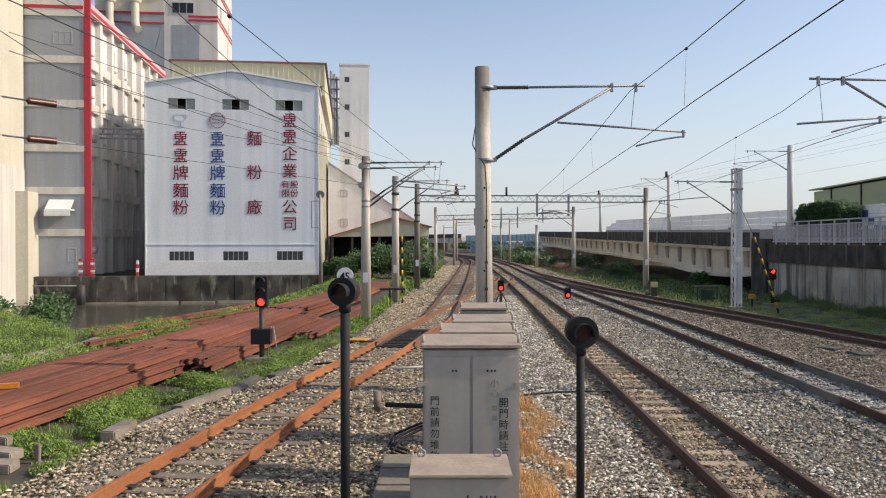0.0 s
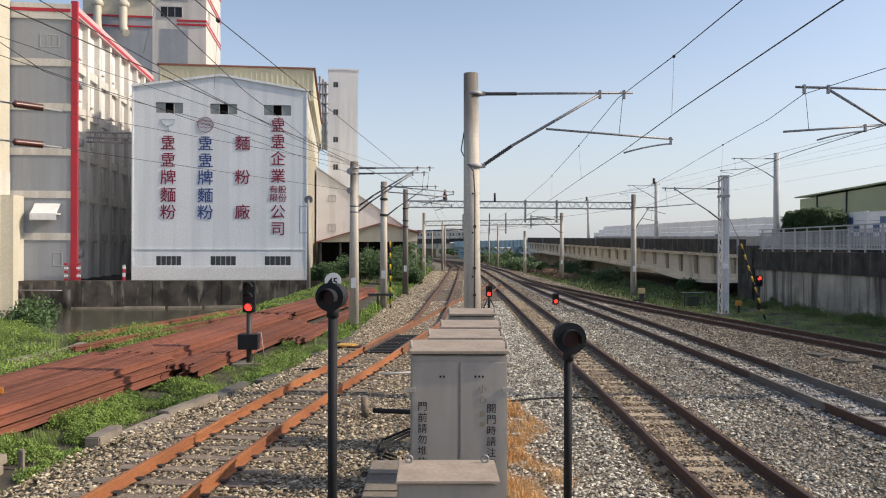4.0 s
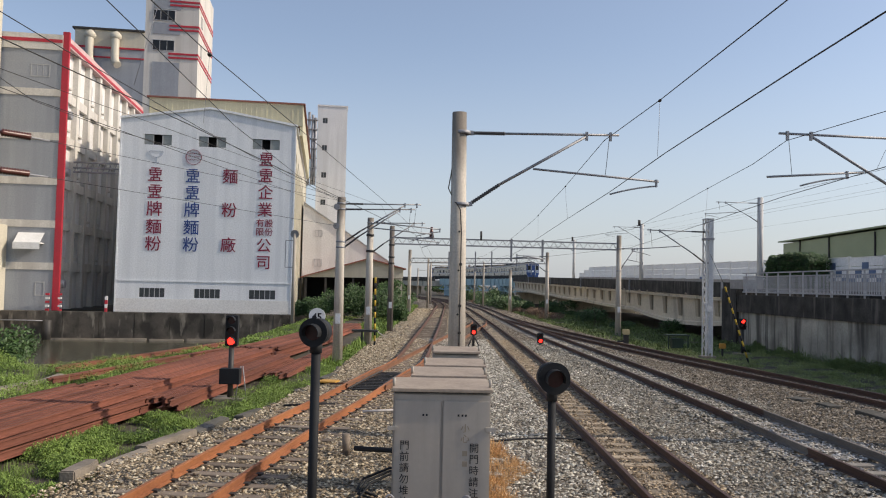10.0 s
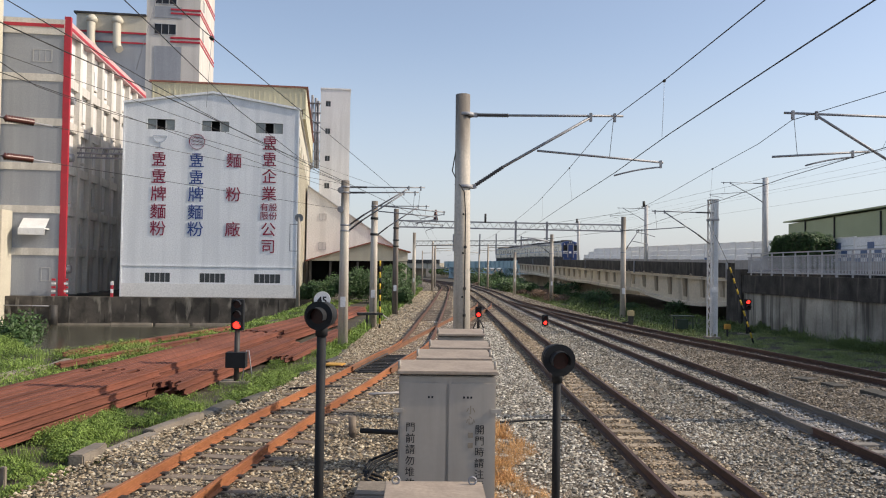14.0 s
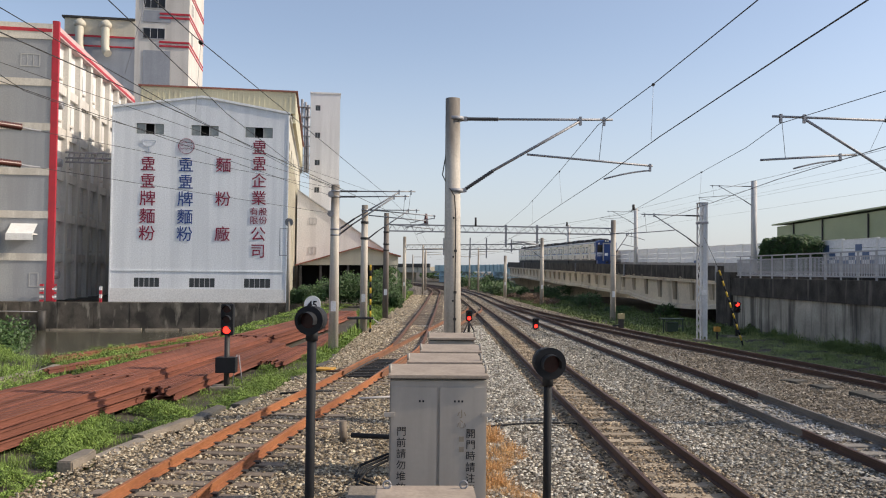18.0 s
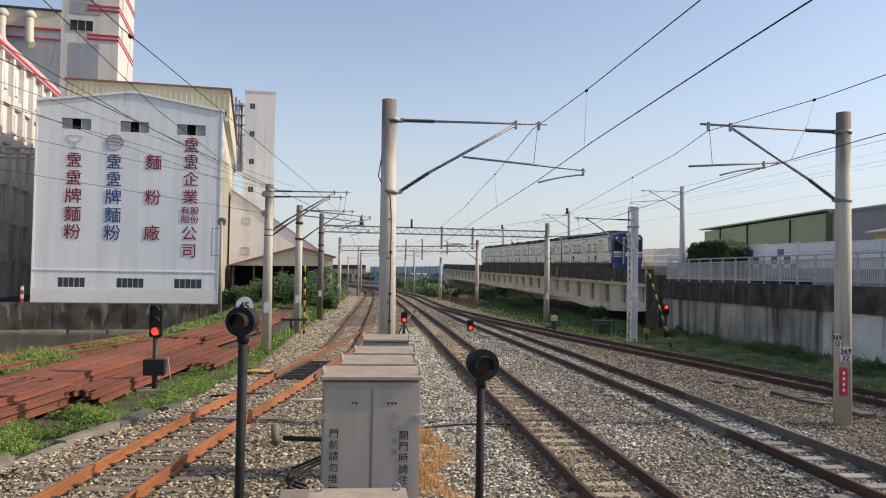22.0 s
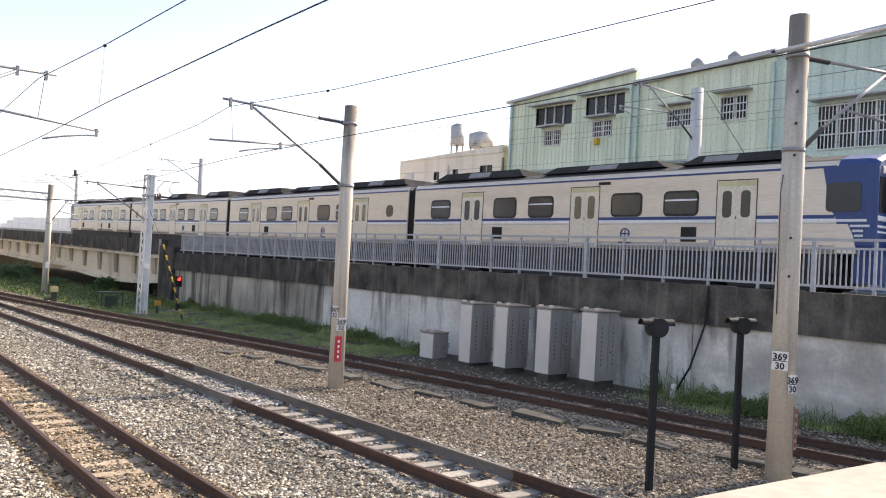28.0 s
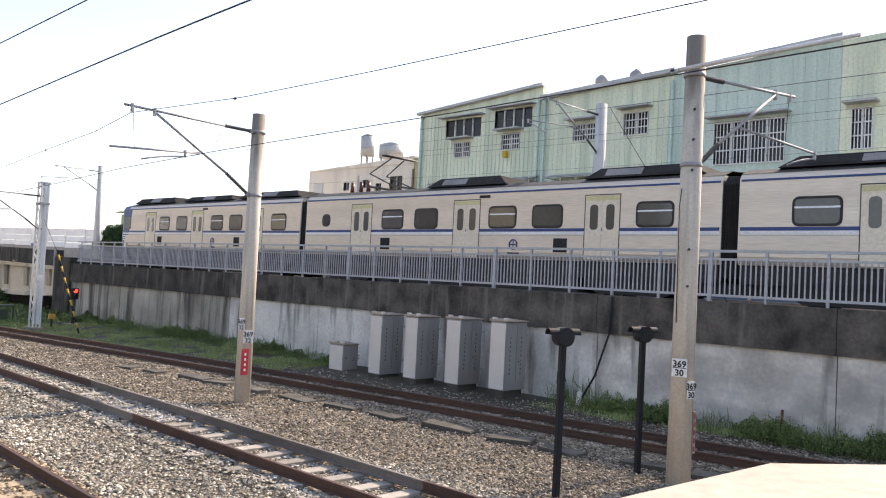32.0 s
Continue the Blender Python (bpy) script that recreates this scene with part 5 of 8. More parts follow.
            g.box((u - 0.018, -0.17, 0), (u + 0.018, -0.145, h[3] - h[1]))
        for z in (0.0, 0.33, 0.66, 1.0):
            g.box((0, -0.17, z * (h[3] - h[1]) - 0.02), (h[2] - h[0], -0.13, z * (h[3] - h[1]) + 0.03))
        part("window_grille", g, "white", w)
        part("hood", Mesh().box((-0.25, -0.7, h[3] - h[1] + 0.2), (h[2] - h[0] + 0.25, 0.0, h[3] - h[1] + 0.28)), "frame_grey", w)
    part("dark_room", Mesh().box((0.4, 0.9, 3), (27.2, 1.0, 12.9)), "interior_shade", b)
    for u in (12.9, 15.0):
        v = Mesh().spun((u, 0.6, 13.2), (u, 0.6, 14.25), (0.2, 0.2, 0.22, 0.36, 0.34, 0.1), 14)
        part("roof_vent", v, "galv", b)
    part("yellow_box", Mesh().box((6.95, -0.25, 10.1), (7.2, 0, 10.45)), "yellow", b)


def beige_house():
    b = thing("beige_building", "beige rendered house with rooftop water tanks", "building", (36.0, 52.0, 0), -90)
    hs = [(7.3, 8.75, 7.9, 9.3), (9.35, 8.85, 9.9, 9.4), (10.7, 8.6, 11.25, 9.1), (12.1, 7.6, 13.3, 9.5)]
    part("wall", holed(Mesh(), 3.3, 14.3, 0, 10.25, hs, 0, 0.3), "beige_wall", b)
    part("yellow_wall", Mesh().box((14.3, 0.05, 0), (14.85, 0.3, 10.6)), "yellow_render", b)
    st = Mesh().box((14.2, -0.03, 7.2), (14.34, 0.05, 9.9))
    part("rust_stain_pipe", st, "sleeper", b)
    part("parapet", Mesh().loft([[(3.3, y, 10.25), (14.3, y, 10.25), (14.3, y, 10.72), (3.3, y, 10.3)] for y in (-0.08, 0.3)]), "beige_wall", b)
    part("end_wall", Mesh().box((3.3, 0.3, 0), (3.6, 10, 10.25)), "beige_wall", b)
    part("roof", Mesh().box((3.0, 0.3, 9.9), (14.8, 10, 10.0)), "concrete", b)
    part("dark_room", Mesh().box((3.4, 0.9, 3), (14.6, 1.0, 10)), "interior_shade", b)
    for h in hs:
        window(b, *h, 0.08, 2, "frame_grey")
    part("shutter", Mesh().box((4.0, -0.08, 7.3), (5.0, 0, 9.4)), "pale_render", b)
    for k, (u, r, z0, z1) in enumerate(((8.5, 0.5, 11.25, 12.6), (11.0, 0.85, 10.9, 11.8))):
        t = thing("water_tank", "stainless steel rooftop water tank on a stand", "water tank", (37.0, 52.0 - u, 0), group="rooftop water tanks")
        part("drum", Mesh().rod((0, 0, z0), (0, 0, z1), r, n=18), "steel_tank", t)
        part("lid", Mesh().rod((0, 0, z1), (0, 0, z1 + 0.2), r, r * 0.3, 18), "steel_tank", t)
        for s in range(4):
            a = math.pi / 4 + s * math.pi / 2
            part("leg", Mesh().rod((r * 0.8 * math.cos(a), r * 0.8 * math.sin(a), 10.0), (r * 0.8 * math.cos(a), r * 0.8 * math.sin(a), z0), 0.05, n=6), "galv", t)
    g = thing("grey_shed", "long grey sheet roofed shed beyond the tracks", "shed")
    part("wall", Mesh().box((40, 52.2, 0), (46, 63.5, 8.6)), "shed_slate", g)
    part("roof", Mesh().loft([[(39.8, y, 8.5), (46.5, y, 9.6), (46.5, y, 9.75), (39.8, y, 8.65)] for y in (52.0, 63.8)]), "shed_slate", g)
    part("ochre_wall", Mesh().box((34.4, 38.0, 2.0), (35.9, 50.0, 6.1)), "ochre_wall", g)
    part("lean_to_roof", Mesh().loft([[(33.9, y, 6.1), (35.95, y, 6.45), (35.95, y, 6.53), (33.9, y, 6.18)] for y in (37.8, 50.2)]), "frame_grey", g)
    s = thing("green_shed", "long dull green sheet shed behind the noise barrier", "shed")
    part("wall", Mesh().loft([[(40, y, 0), (52, y, 0), (52, y, z), (40, y, z)] for y, z in ((64.5, 8.6), (88, 8.2))]), "shed_green", s)
    part("roof", Mesh().loft([[(39.6, y, z), (52, y, z + 0.6), (52, y, z + 0.72), (39.6, y, z + 0.14)] for y, z in ((64, 8.75), (88.5, 8.35))]), "shed_green", s)
    for y in (70, 78, 84):
        part("downpipe", Mesh().rod((39.93, y, 0), (39.93, y, 8.4), 0.08, n=6), "dark_steel", s)


def deck_boxes():
    for x, y, w, h in ((25.6, 29.6, 1.2, 1.3), (25.6, 26.9, 1.3, 1.35)):
        c = thing("deck_cabinet", "grey equipment cabinet beside the upper line", "equipment cabinet", (x, y, 2.38), group="deck cabinets")
        part("body", Mesh().box((-0.3, -w / 2, 0), (0.3, w / 2, h)), "cap_grey", c, bevel=0.02)
        part("lid", Mesh().box((-0.34, -w / 2 - 0.04, h), (0.34, w / 2 + 0.04, h + 0.06)), "galv", c)
        part("door", Mesh().box((-0.315, -w / 2 + 0.08, 0.1), (-0.3, -0.02, h - 0.08)), "cap_grey", c)
        part("door", Mesh().box((-0.315, 0.02, 0.1), (-0.3, w / 2 - 0.08, h - 0.08)), "cap_grey", c)
    s = thing("deck_signal", "low black twin signal showing red beside the upper line", "signal", (25.4, 31.7, 2.38))
    part("post", Mesh().rod((0, 0, 0), (0, 0, 0.9), 0.05, n=10), "dark_steel", s)
    for u in (-0.2, 0.2):
        part("head", Mesh().rod((-0.1, u, 1.35), (0.12, u, 1.35), 0.17, n=18), "black", s)
    part("case", Mesh().box((-0.1, -0.15, 0.7), (0.1, 0.15, 1.2)), "black", s, bevel=0.02)
    part("lamp", Mesh().rod((-0.14, 0, 0.95), (-0.1, 0, 0.95), 0.09, n=14), "signal_red", s)
    b = thing("deck_marker", "small yellow marker box on the upper deck", "equipment box", (25.2, 32.6, 2.38))
    part("box", Mesh().box((-0.1, -0.14, 0), (0.1, 0.14, 0.32)), "yellow", b, bevel=0.02)


retaining_wall()
deck_boxes()
railing()
viaduct()
noise_barrier()
green_factory()
beige_house()


# ---- overhead line: poles, brackets, gantries and wires ----
def pole_thing(x, y, h, r0, r1, label, lean=(0, 0), plates=(), z0=-0.45):
    p = thing("catenary_pole", label, "catenary pole", (x, y, 0), group="catenary poles")
    part("shaft", Mesh().rod((0, 0, z0), (lean[0], lean[1], h), r0, r1, 20), "pole_sooty" if z0 < 0 else "concrete", p, bevel=0.0)
    return p


def bracket(parent, dx, dy, z, k=1.0, reg=4.15, steady=(4.1, 3.12)):
    """A tubular bracket arm reaching in direction (dx, dy); z is the height of its top tube."""
    n = math.hypot(dx, dy)
    dx, dy = dx / n, dy / n

    def at(d, h):
        return (dx * d * k, dy * d * k, z + h)

    c = new("bracket_arm")
    c.empty_display_size = 0.2
    c.parent = parent
    for h in (0.0, -1.5):
        part("collar", Mesh().rod((0, 0, z + h - 0.035), (0, 0, z + h + 0.035), 0.178, n=14), "galv", c)
        part("clevis", Mesh().beam(at(0.15, h), at(0.24, h + (0.02 if h else 0.0)), 0.07, 0.09), "galv", c)
    ribs = [0.025] + [r for _ in range(13) for r in (0.028, 0.046)] + [0.025]
    part("insulator", Mesh().spun(at(0.2, 0), at(0.9, 0.005), ribs, 10), "insulator_dark", c)
    part("top_tube", Mesh().rod(at(0.85, 0.005), at(3.3, 0.04), 0.026, n=8), "galv", c)
    part("insulator", Mesh().spun(at(0.2, -1.48), at(0.8, -1.07), ribs, 10), "insulator_dark", c)
    part("strut", Mesh().rod(at(0.78, -1.08), at(2.62, 0.0), 0.03, n=8), "galv", c)
    part("registration_tube", Mesh().rod(at(1.5, -0.72), at(reg, -0.72 - 0.0755 * (reg - 1.5)), 0.023, n=8), "galv", c)
    for d in (2.62, 3.12):
        part("tube_clamp", Mesh().beam(at(d, -0.09), at(d, 0.09), 0.05, 0.06), "galv", c)
    s0, s1 = steady
    zr = -0.72 - 0.0755 * (s0 - 1.5)
    part("steady_arm", Mesh().line([at(s0, zr), at(s0, zr - 0.1)] + [at(s0 + (s1 - s0) * q, zr - 0.1 - 0.03 * math.sin(2.2 * q) - 0.17 * q * q) for q in (0.15, 0.4, 0.6, 0.8, 1.0)], 0.018), "galv", c)
    part("tube_clamp", Mesh().beam(at(s0, zr - 0.12), at(s0, zr + 0.04), 0.04, 0.05), "galv", c)
    part("dropper", Mesh().rod(at(3.1, 0.0), at(3.02, -0.72 - 0.0755 * 1.52), 0.006, n=4), "wire", c)
    return c


def plate(parent, az, r, z, w, h, top, bottom):
    """A white number plate on a pole, facing azimuth az from the pole."""
    a = math.radians(az)
    s = new("number_plate")
    s.empty_display_size = 0.1
    s.parent = parent
    s.matrix_basis = pose(math.sin(a) * r, math.cos(a) * r, z, 0, 0, -az + 180)
    part("board", Mesh().box((-w / 2, -0.012, -h / 2), (w / 2, 0.004, h / 2)), "white", s)
    part("rule", Mesh().box((-w / 2 + 0.01, -0.016, -0.006), (w / 2 - 0.01, -0.012, 0.006)), "ink", s)
    letters("lettering", top, h * 0.5, "ink", s, (0, -0.015, h * 0.24), depth=0.002, bold=0.004)
    letters("lettering", bottom, h * 0.5, "ink", s, (0, -0.015, -h * 0.25), depth=0.002, bold=0.004)


def clamp_and_cable(p, side, z0, z1, r):
    part("cable", Mesh().line([(side * r, -0.05, z0), (side * (r + 0.1), -0.05, z0 + 0.2), (side * (r + 0.02), -0.03, (z0 + z1) / 2), (side * (r + 0.03), 0, z1)], 0.012), "wire", p)


def bolts(p, r, zs, az):
    m = Mesh()
    for z in zs:
        a = math.radians(az)
        m.rod((math.sin(a) * (r - 0.03), math.cos(a) * (r - 0.03), z), (math.sin(a) * (r + 0.012), math.cos(a) * (r + 0.012), z), 0.022, n=8)
    part("bolt_hole", m, "dark_steel", p)


def lattice_mast(x, y, h):
    p = thing("lattice_mast", "pale grey lattice steel mast with zigzag bracing", "mast", (x, y, 0))
    w, d = 0.15, 0.24
    for sx in (-w, w):
        for sy in (-d, d):
            part("leg", Mesh().box((sx - 0.03, sy - 0.035, -0.4), (sx + 0.03, sy + 0.035, h)), "mast_paint", p)
    n = 18
    zig = [(d if k % 2 else -d, h * k / n) for k in range(n + 1)]
    for face in (-1, 1):
        part("web_plate", Mesh().box((-0.03, face * d - 0.012, -0.1), (w, face * d + 0.012, h)), "mast_paint", p)
        part("bracing", Mesh().line([(face * w, u, z) for u, z in zig], 0.028, 4), "mast_paint", p)
        part("bracing", Mesh().line([(-w + (0.02 if k % 2 else 0.13), face * d, z) for k, (u, z) in enumerate(zig)], 0.022, 4), "mast_paint", p)
    part("cap", Mesh().box((-w - 0.05, -d - 0.05, h), (w + 0.05, d + 0.05, h + 0.05)), "mast_paint", p)
    part("base", Mesh().box((-0.3, -0.38, -0.45), (0.3, 0.38, -0.24)), "slab", p)
    part("collar", Mesh().box((-w - 0.06, -d - 0.06, h - 1.0), (w + 0.06, d + 0.06, h - 0.9)), "galv", p)
    return p


P0 = pole_thing(0.87, 16.9, 6.5, 0.19, 0.15, "round concrete catenary pole behind the grey cabinets", (-0.06, 0))
bracket(P0, 1, 0, 6.08)
clamp_and_cable(P0, -1, 4.7, 6.1, 0.16)
part("cable", Mesh().line([(-0.2, -0.02, 4.62), (-0.1, -0.16, 4.6), (-0.01, -0.18, 4.45), (0.02, -0.185, 4.0), (0.02, -0.195, 2.0), (0.03, -0.205, 0.0)], 0.013), "wire", P0)
for z in (1.9, 2.45, 3.3):
    part("cable_clip", Mesh().box((-0.01, -0.21, z), (0.05, -0.17, z + 0.05)), "dark_steel", P0)
bolts(P0, 0.185, (0.3, 1.4, 2.3, 3.2, 4.0), 187)
P33 = pole_thing(10.72, 16.62, 6.58, 0.19, 0.15, "concrete catenary pole with small white and red plates", (0.0, 0))
bracket(P33, -1, -0.02, 6.15, 1.0, 3.55, (1.85, 2.85))
plate(P33, 196, 0.19, 1.33, 0.22, 0.3, "369", "32")
plate(P33, 246, 0.19, 1.62, 0.16, 0.28, "369", "32")
part("warning_plate", Mesh().box((-0.2, -0.21, 0.45), (-0.02, -0.185, 1.05)), "red_paint", P33, "red warning plate with white characters")
for k in range(4):
    part("warning_mark", Mesh().box((-0.135, -0.214, 0.54 + k * 0.12), (-0.085, -0.21, 0.6 + k * 0.12)), "white", P33)
P30 = pole_thing(12.45, 6.42, 7.15, 0.2, 0.16, "thick concrete catenary pole with a 369 30 number plate", (0.02, 0))
c30 = bracket(P30, 0.96, -0.28, 6.5, 0.77)
plate(P30, 256, 0.205, 1.68, 0.24, 0.29, "369", "30")
plate(P30, 200, 0.205, 1.33, 0.15, 0.28, "369", "30")
bolts(P30, 0.19, (3.0, 3.6, 4.9, 5.4, 5.9), 236)
part("warning_plate", Mesh().box((0.03, -0.21, 0.3), (0.12, -0.19, 0.98)), "slab", P30, "faded red and white warning strip")
for k in range(5):
    part("warning_mark", Mesh().box((0.05, -0.215, 0.34 + k * 0.13), (0.1, -0.21, 0.42 + k * 0.13)), "sign_red", P30)
part("cable", Mesh().line([(-0.16, 0.06, 4.6), (-0.2, 0.07, 4.3), (-0.19, 0.06, 3.2), (-0.19, 0.05, 2.4)], 0.008), "wire", P30)
part("spread_beam", Mesh().rod((-0.27, 0.15, 6.56), (-0.3, -2.65, 6.66), 0.032, n=10), "mast_paint", P30)

for x, y, h, l in ((-3.03, 32.1, 6.25, "concrete catenary pole with pulleys beside the rusty steel"), (-2.44, 41.9, 6.25, "concrete catenary pole with a striped guard"),
                   (-1.7, 53.7, 6.7, "dark stained concrete pole carrying a lattice beam"), (-0.8, 88, 6.6, "distant concrete pole of a lattice beam"),
                   (13.62, 54.8, 6.5, "concrete pole carrying the lattice beam near the viaduct"), (12.75, 79.7, 6.3, "distant concrete catenary pole near the viaduct"),
                   (11.3, 98.5, 4.9, "far concrete pole beside the viaduct")):
    p = pole_thing(x, y, h, 0.2, 0.16, l)
    if "dark" in l:
        p.children[0].data.materials[0] = M["dark_pole"]
        for z in (4.2, 4.6, 5.4):
            part("band", Mesh().rod((0, 0, z), (0, 0, z + 0.09), 0.205, n=14), "dark_steel", p)
    part("plate", Mesh().box((-0.1, -0.215, 1.3), (0.1, -0.195, 1.7)), "white", p)
    if x == -3.03:
        for z in (5.85, 5.1):
            part("pulley", Mesh().rod((-0.16, -0.24, z), (-0.16, -0.16, z), 0.125, n=16), "galv", p)
        bracket(p, 1, 0.03, 6.0, 0.95)
        bracket(p, 1, -0.07, 5.78, 0.88)
    elif x == -2.44:
        part("band", Mesh().rod((0, 0, 5.3), (0, 0, 5.42), 0.2, n=14), "dark_steel", p)
        part("band", Mesh().rod((0, 0, 4.5), (0, 0, 4.6), 0.21, n=14), "dark_steel", p)
        bracket(p, 1, 0.05, 6.0, 0.85)
    elif x == 13.62:
        bracket(p, 1, 0, 5.6, 0.4)
    elif x == 12.75:
        bracket(p, -1, 0, 5.9, 0.9)
MAST = lattice_mast(14.1, 39.2, 6.35)
bracket(MAST, -1, 0.02, 5.75, 0.9)
mp = Mesh().box((-0.13, -0.3, 1.9), (0.13, -0.28, 2.15))
part("plate", mp, "white", MAST)

# poles of the upper line, standing on its deck
for x, y, h in ((27.0, 17.8, 10.1), (27.0, 63.5, 10.35), (27.0, 97.6, 10.8), (27.0, 140.0, 11.2)):
    p = pole_thing(x, y, h, 0.25, 0.22, "pale grey pole of the upper line", z0=deck_z(y) - 0.2)
    p.children[0].data.materials[0] = M["pale_pole"]
    bracket(p, -1, 0.05, h - 0.45, 1.05)
    if y > 80:
        part("transformer", Mesh().rod((-0.3, 0, h - 0.2), (-0.3, 0, h + 0.45), 0.16, n=10), "dark_steel", p)
        part("crossarm", Mesh().box((-0.6, -0.06, h - 0.3), (0.4, 0.06, h - 0.18)), "galv", p)


def gantry(x0, x1, y0, y1, z, depth, bays, drops):
    g = thing("lattice_gantry", "grey lattice steel beam spanning the tracks", "gantry")
    def P(t, h):
        return (x0 + (x1 - x0) * t, y0 + (y1 - y0) * t, z + h)
    part("top_chord", Mesh().beam(P(0, depth), P(1, depth), 0.09, 0.09), "galv", g)
    part("bottom_chord", Mesh().beam(P(0, 0), P(1, 0), 0.09, 0.09), "galv", g)
    part("lacing", Mesh().line([P(k / bays / 2, depth if k % 2 else 0) for k in range(2 * bays + 1)], 0.03, 4), "galv", g)
    for t, up, down in drops:
        part("hanger", Mesh().beam(P(t, up), P(t, -down), 0.13, 0.1), "galv", g)
    return g


G1 = gantry(-1.6, 13.5, 53.7, 54.8, 5.52, 0.42, 26, ((0.52, 0.55, 0.95), (0.66, 0.55, 0.95)))
part("cross_tube", Mesh().line([(6.2, 54.3, 4.75), (7.4, 54.3, 4.9), (8.4, 54.3, 4.75)], 0.05), "galv", G1)
part("stub", Mesh().rod((4.2, 54, 5.9), (4.2, 54, 6.5), 0.07, n=8), "dark_steel", G1)
part("insulator_stack", Mesh().rod((0.9, 53.9, 6.0), (0.9, 53.9, 6.7), 0.16, 0.08, 8), "insulator", G1)
G2 = gantry(-0.7, 12.7, 88, 80.5, 5.2, 0.5, 22, ((0.3, 1.2, 0.6), (0.5, 1.2, 0.9), (0.62, 1.2, 0.9), (0.8, 1.0, 0.3)))


def wire(name_label, pts, r=0.0075, sag=0.0, drops=()):
    m = Mesh()
    full = []
    for a, b in zip(pts, pts[1:]):
        n = 8 if sag else 1
        for k in range(n):
            t = k / n
            full.append(tuple(a[i] + (b[i] - a[i]) * t - (4 * sag * t * (1 - t) if i == 2 else 0) for i in range(3)))
    full.append(pts[-1])
    m.line(full, r)
    return solid("overhead_wire", m, "wire", name_label, "wire", "overhead wires")


# track B
wire("contact wire over the sandy track", [(2.4, -20, 4.95), (3.33, 5.79, 4.935), (3.38, 6.95, 4.935), (3.64, 11.9, 4.93), (3.99, 16.9, 4.92), (4.42, 24, 4.94), (5.15, 37, 4.9), (6.2, 54, 4.9), (6.6, 82, 4.9), (4.5, 150, 5.0)])
wire("messenger wire above the contact wire", [(2.6, -20, 6.1), (3.5, 7, 5.72), (3.68, 12.3, 5.82), (3.86, 16.9, 6.0), (4.34, 24, 5.9), (5.1, 36, 5.84), (5.95, 54, 5.85), (6.7, 82, 5.9), (4.6, 150, 6.0)])
# track C
wire("contact wire over the dusted track", [(6.0, -12, 4.95), (6.95, 3.6, 4.95), (7.18, 6.9, 4.95), (7.45, 12.6, 4.95), (7.8, 17.2, 4.95), (8.55, 23, 4.95), (10.3, 39.3, 4.9), (8.3, 54, 4.9), (8.8, 82, 4.9), (7, 150, 5)])
wire("messenger wire above the contact wire", [(8.0, -12, 6.1), (7.98, 4, 6.0), (8.0, 9.5, 6.0), (7.93, 12.86, 6.0), (7.6, 16.6, 6.05), (8.1, 19.5, 6.0), (8.75, 24.4, 6.0), (9.74, 31.4, 6.0), (10.4, 39.3, 5.8), (8.4, 54, 5.9), (8.8, 82, 5.9), (7, 150, 6)])
# left line
wire("contact wire over the rusty track", [(-6.4, -4, 5.4), (-3.6, 12.7, 5.3), (-0.1, 32.1, 4.85), (0.4, 54, 4.9), (1.7, 88, 4.9), (3, 130, 5)])
wire("messenger wire over the rusty track", [(-4.4, -4, 6.6), (-3.13, 11.65, 6.2), (-2.65, 17.2, 6.2), (-1.19, 35, 6.2), (0.2, 54, 6.1), (1.6, 88, 5.9)])
wire("feeder wire from the pole head", [(-6.6, -6, 6.5), (-5.42, 11.5, 6.3), (-4.95, 18.5, 6.3), (-4.16, 26.9, 6.3), (-3.1, 32.1, 6.15)])
wire("feeder wire from the pole head", [(-3.8, -4, 6.5), (-3.92, 11.5, 6.3), (-4.09, 18, 6.3), (-3.76, 29.6, 6.25), (-3.1, 32.1, 6.1)])
wire("feeder wire from the pole head", [(-6.6, 2, 6.4), (-7.13, 13.2, 6.3), (-7.54, 16, 6.3), (-7.15, 18.7, 6.3), (-5.61, 23.6, 6.3), (-3.1, 32.1, 6.2)])
wire("feeder wire from the pole head", [(-7.42, 14.0, 6.17), (-3.2, 32.0, 5.8)])
wire("thin wire reaching to the lattice beam", [(-7.42, 14.0, 6.49), (-1.8, 40.0, 6.7), (-1.55, 53.7, 6.3)], 0.006)
for a, b in (((-3.13, 12.0, 6.21), (-3.2, 12.05, 5.2)), ((-3.3, 10.1, 6.25), (-3.62, 10.3, 5.32))):
    solid("dropper_wire", Mesh().line([a, tuple((u + v) / 2 for u, v in zip(a, b)), b], 0.003, 4), "galv", "thin dropper wire between two line wires", "wire", "dropper wires")
for z0, z1 in ((6.45, 6.1), (5.5, 5.1)):
    wire("anchored cross wire with an insulator", [(-14.0, 16.0, z0 + 0.15), (-10.2, 20.8, z0), (-3.05, 32.1, z1)])
    t = thing("strain_insulator", "brown ribbed porcelain strain insulator in a wire", "insulator", group="strain insulators")
    part("insulator_body", Mesh().spun((-10.45, 20.5, z0), (-9.98, 21.12, z0), [0.03] + [r for _ in range(11) for r in (0.05, 0.1)] + [0.03], 12), "insulator", t)
    part("fitting", Mesh().rod((-10.8, 20.05, z0 + 0.02), (-9.7, 21.55, z0 - 0.02), 0.025, n=6), "galv", t)
for x, y, z in ((-4.45, 9.4, 6.5), (-3.13, 12.0, 6.21)):
    solid("wire_clamp", Mesh().spun((x, y - 0.06, z), (x, y + 0.06, z), (0.008, 0.03, 0.034, 0.03, 0.008), 8), "wire", "small round black clamp on a wire", "clamp", "wire clamps")
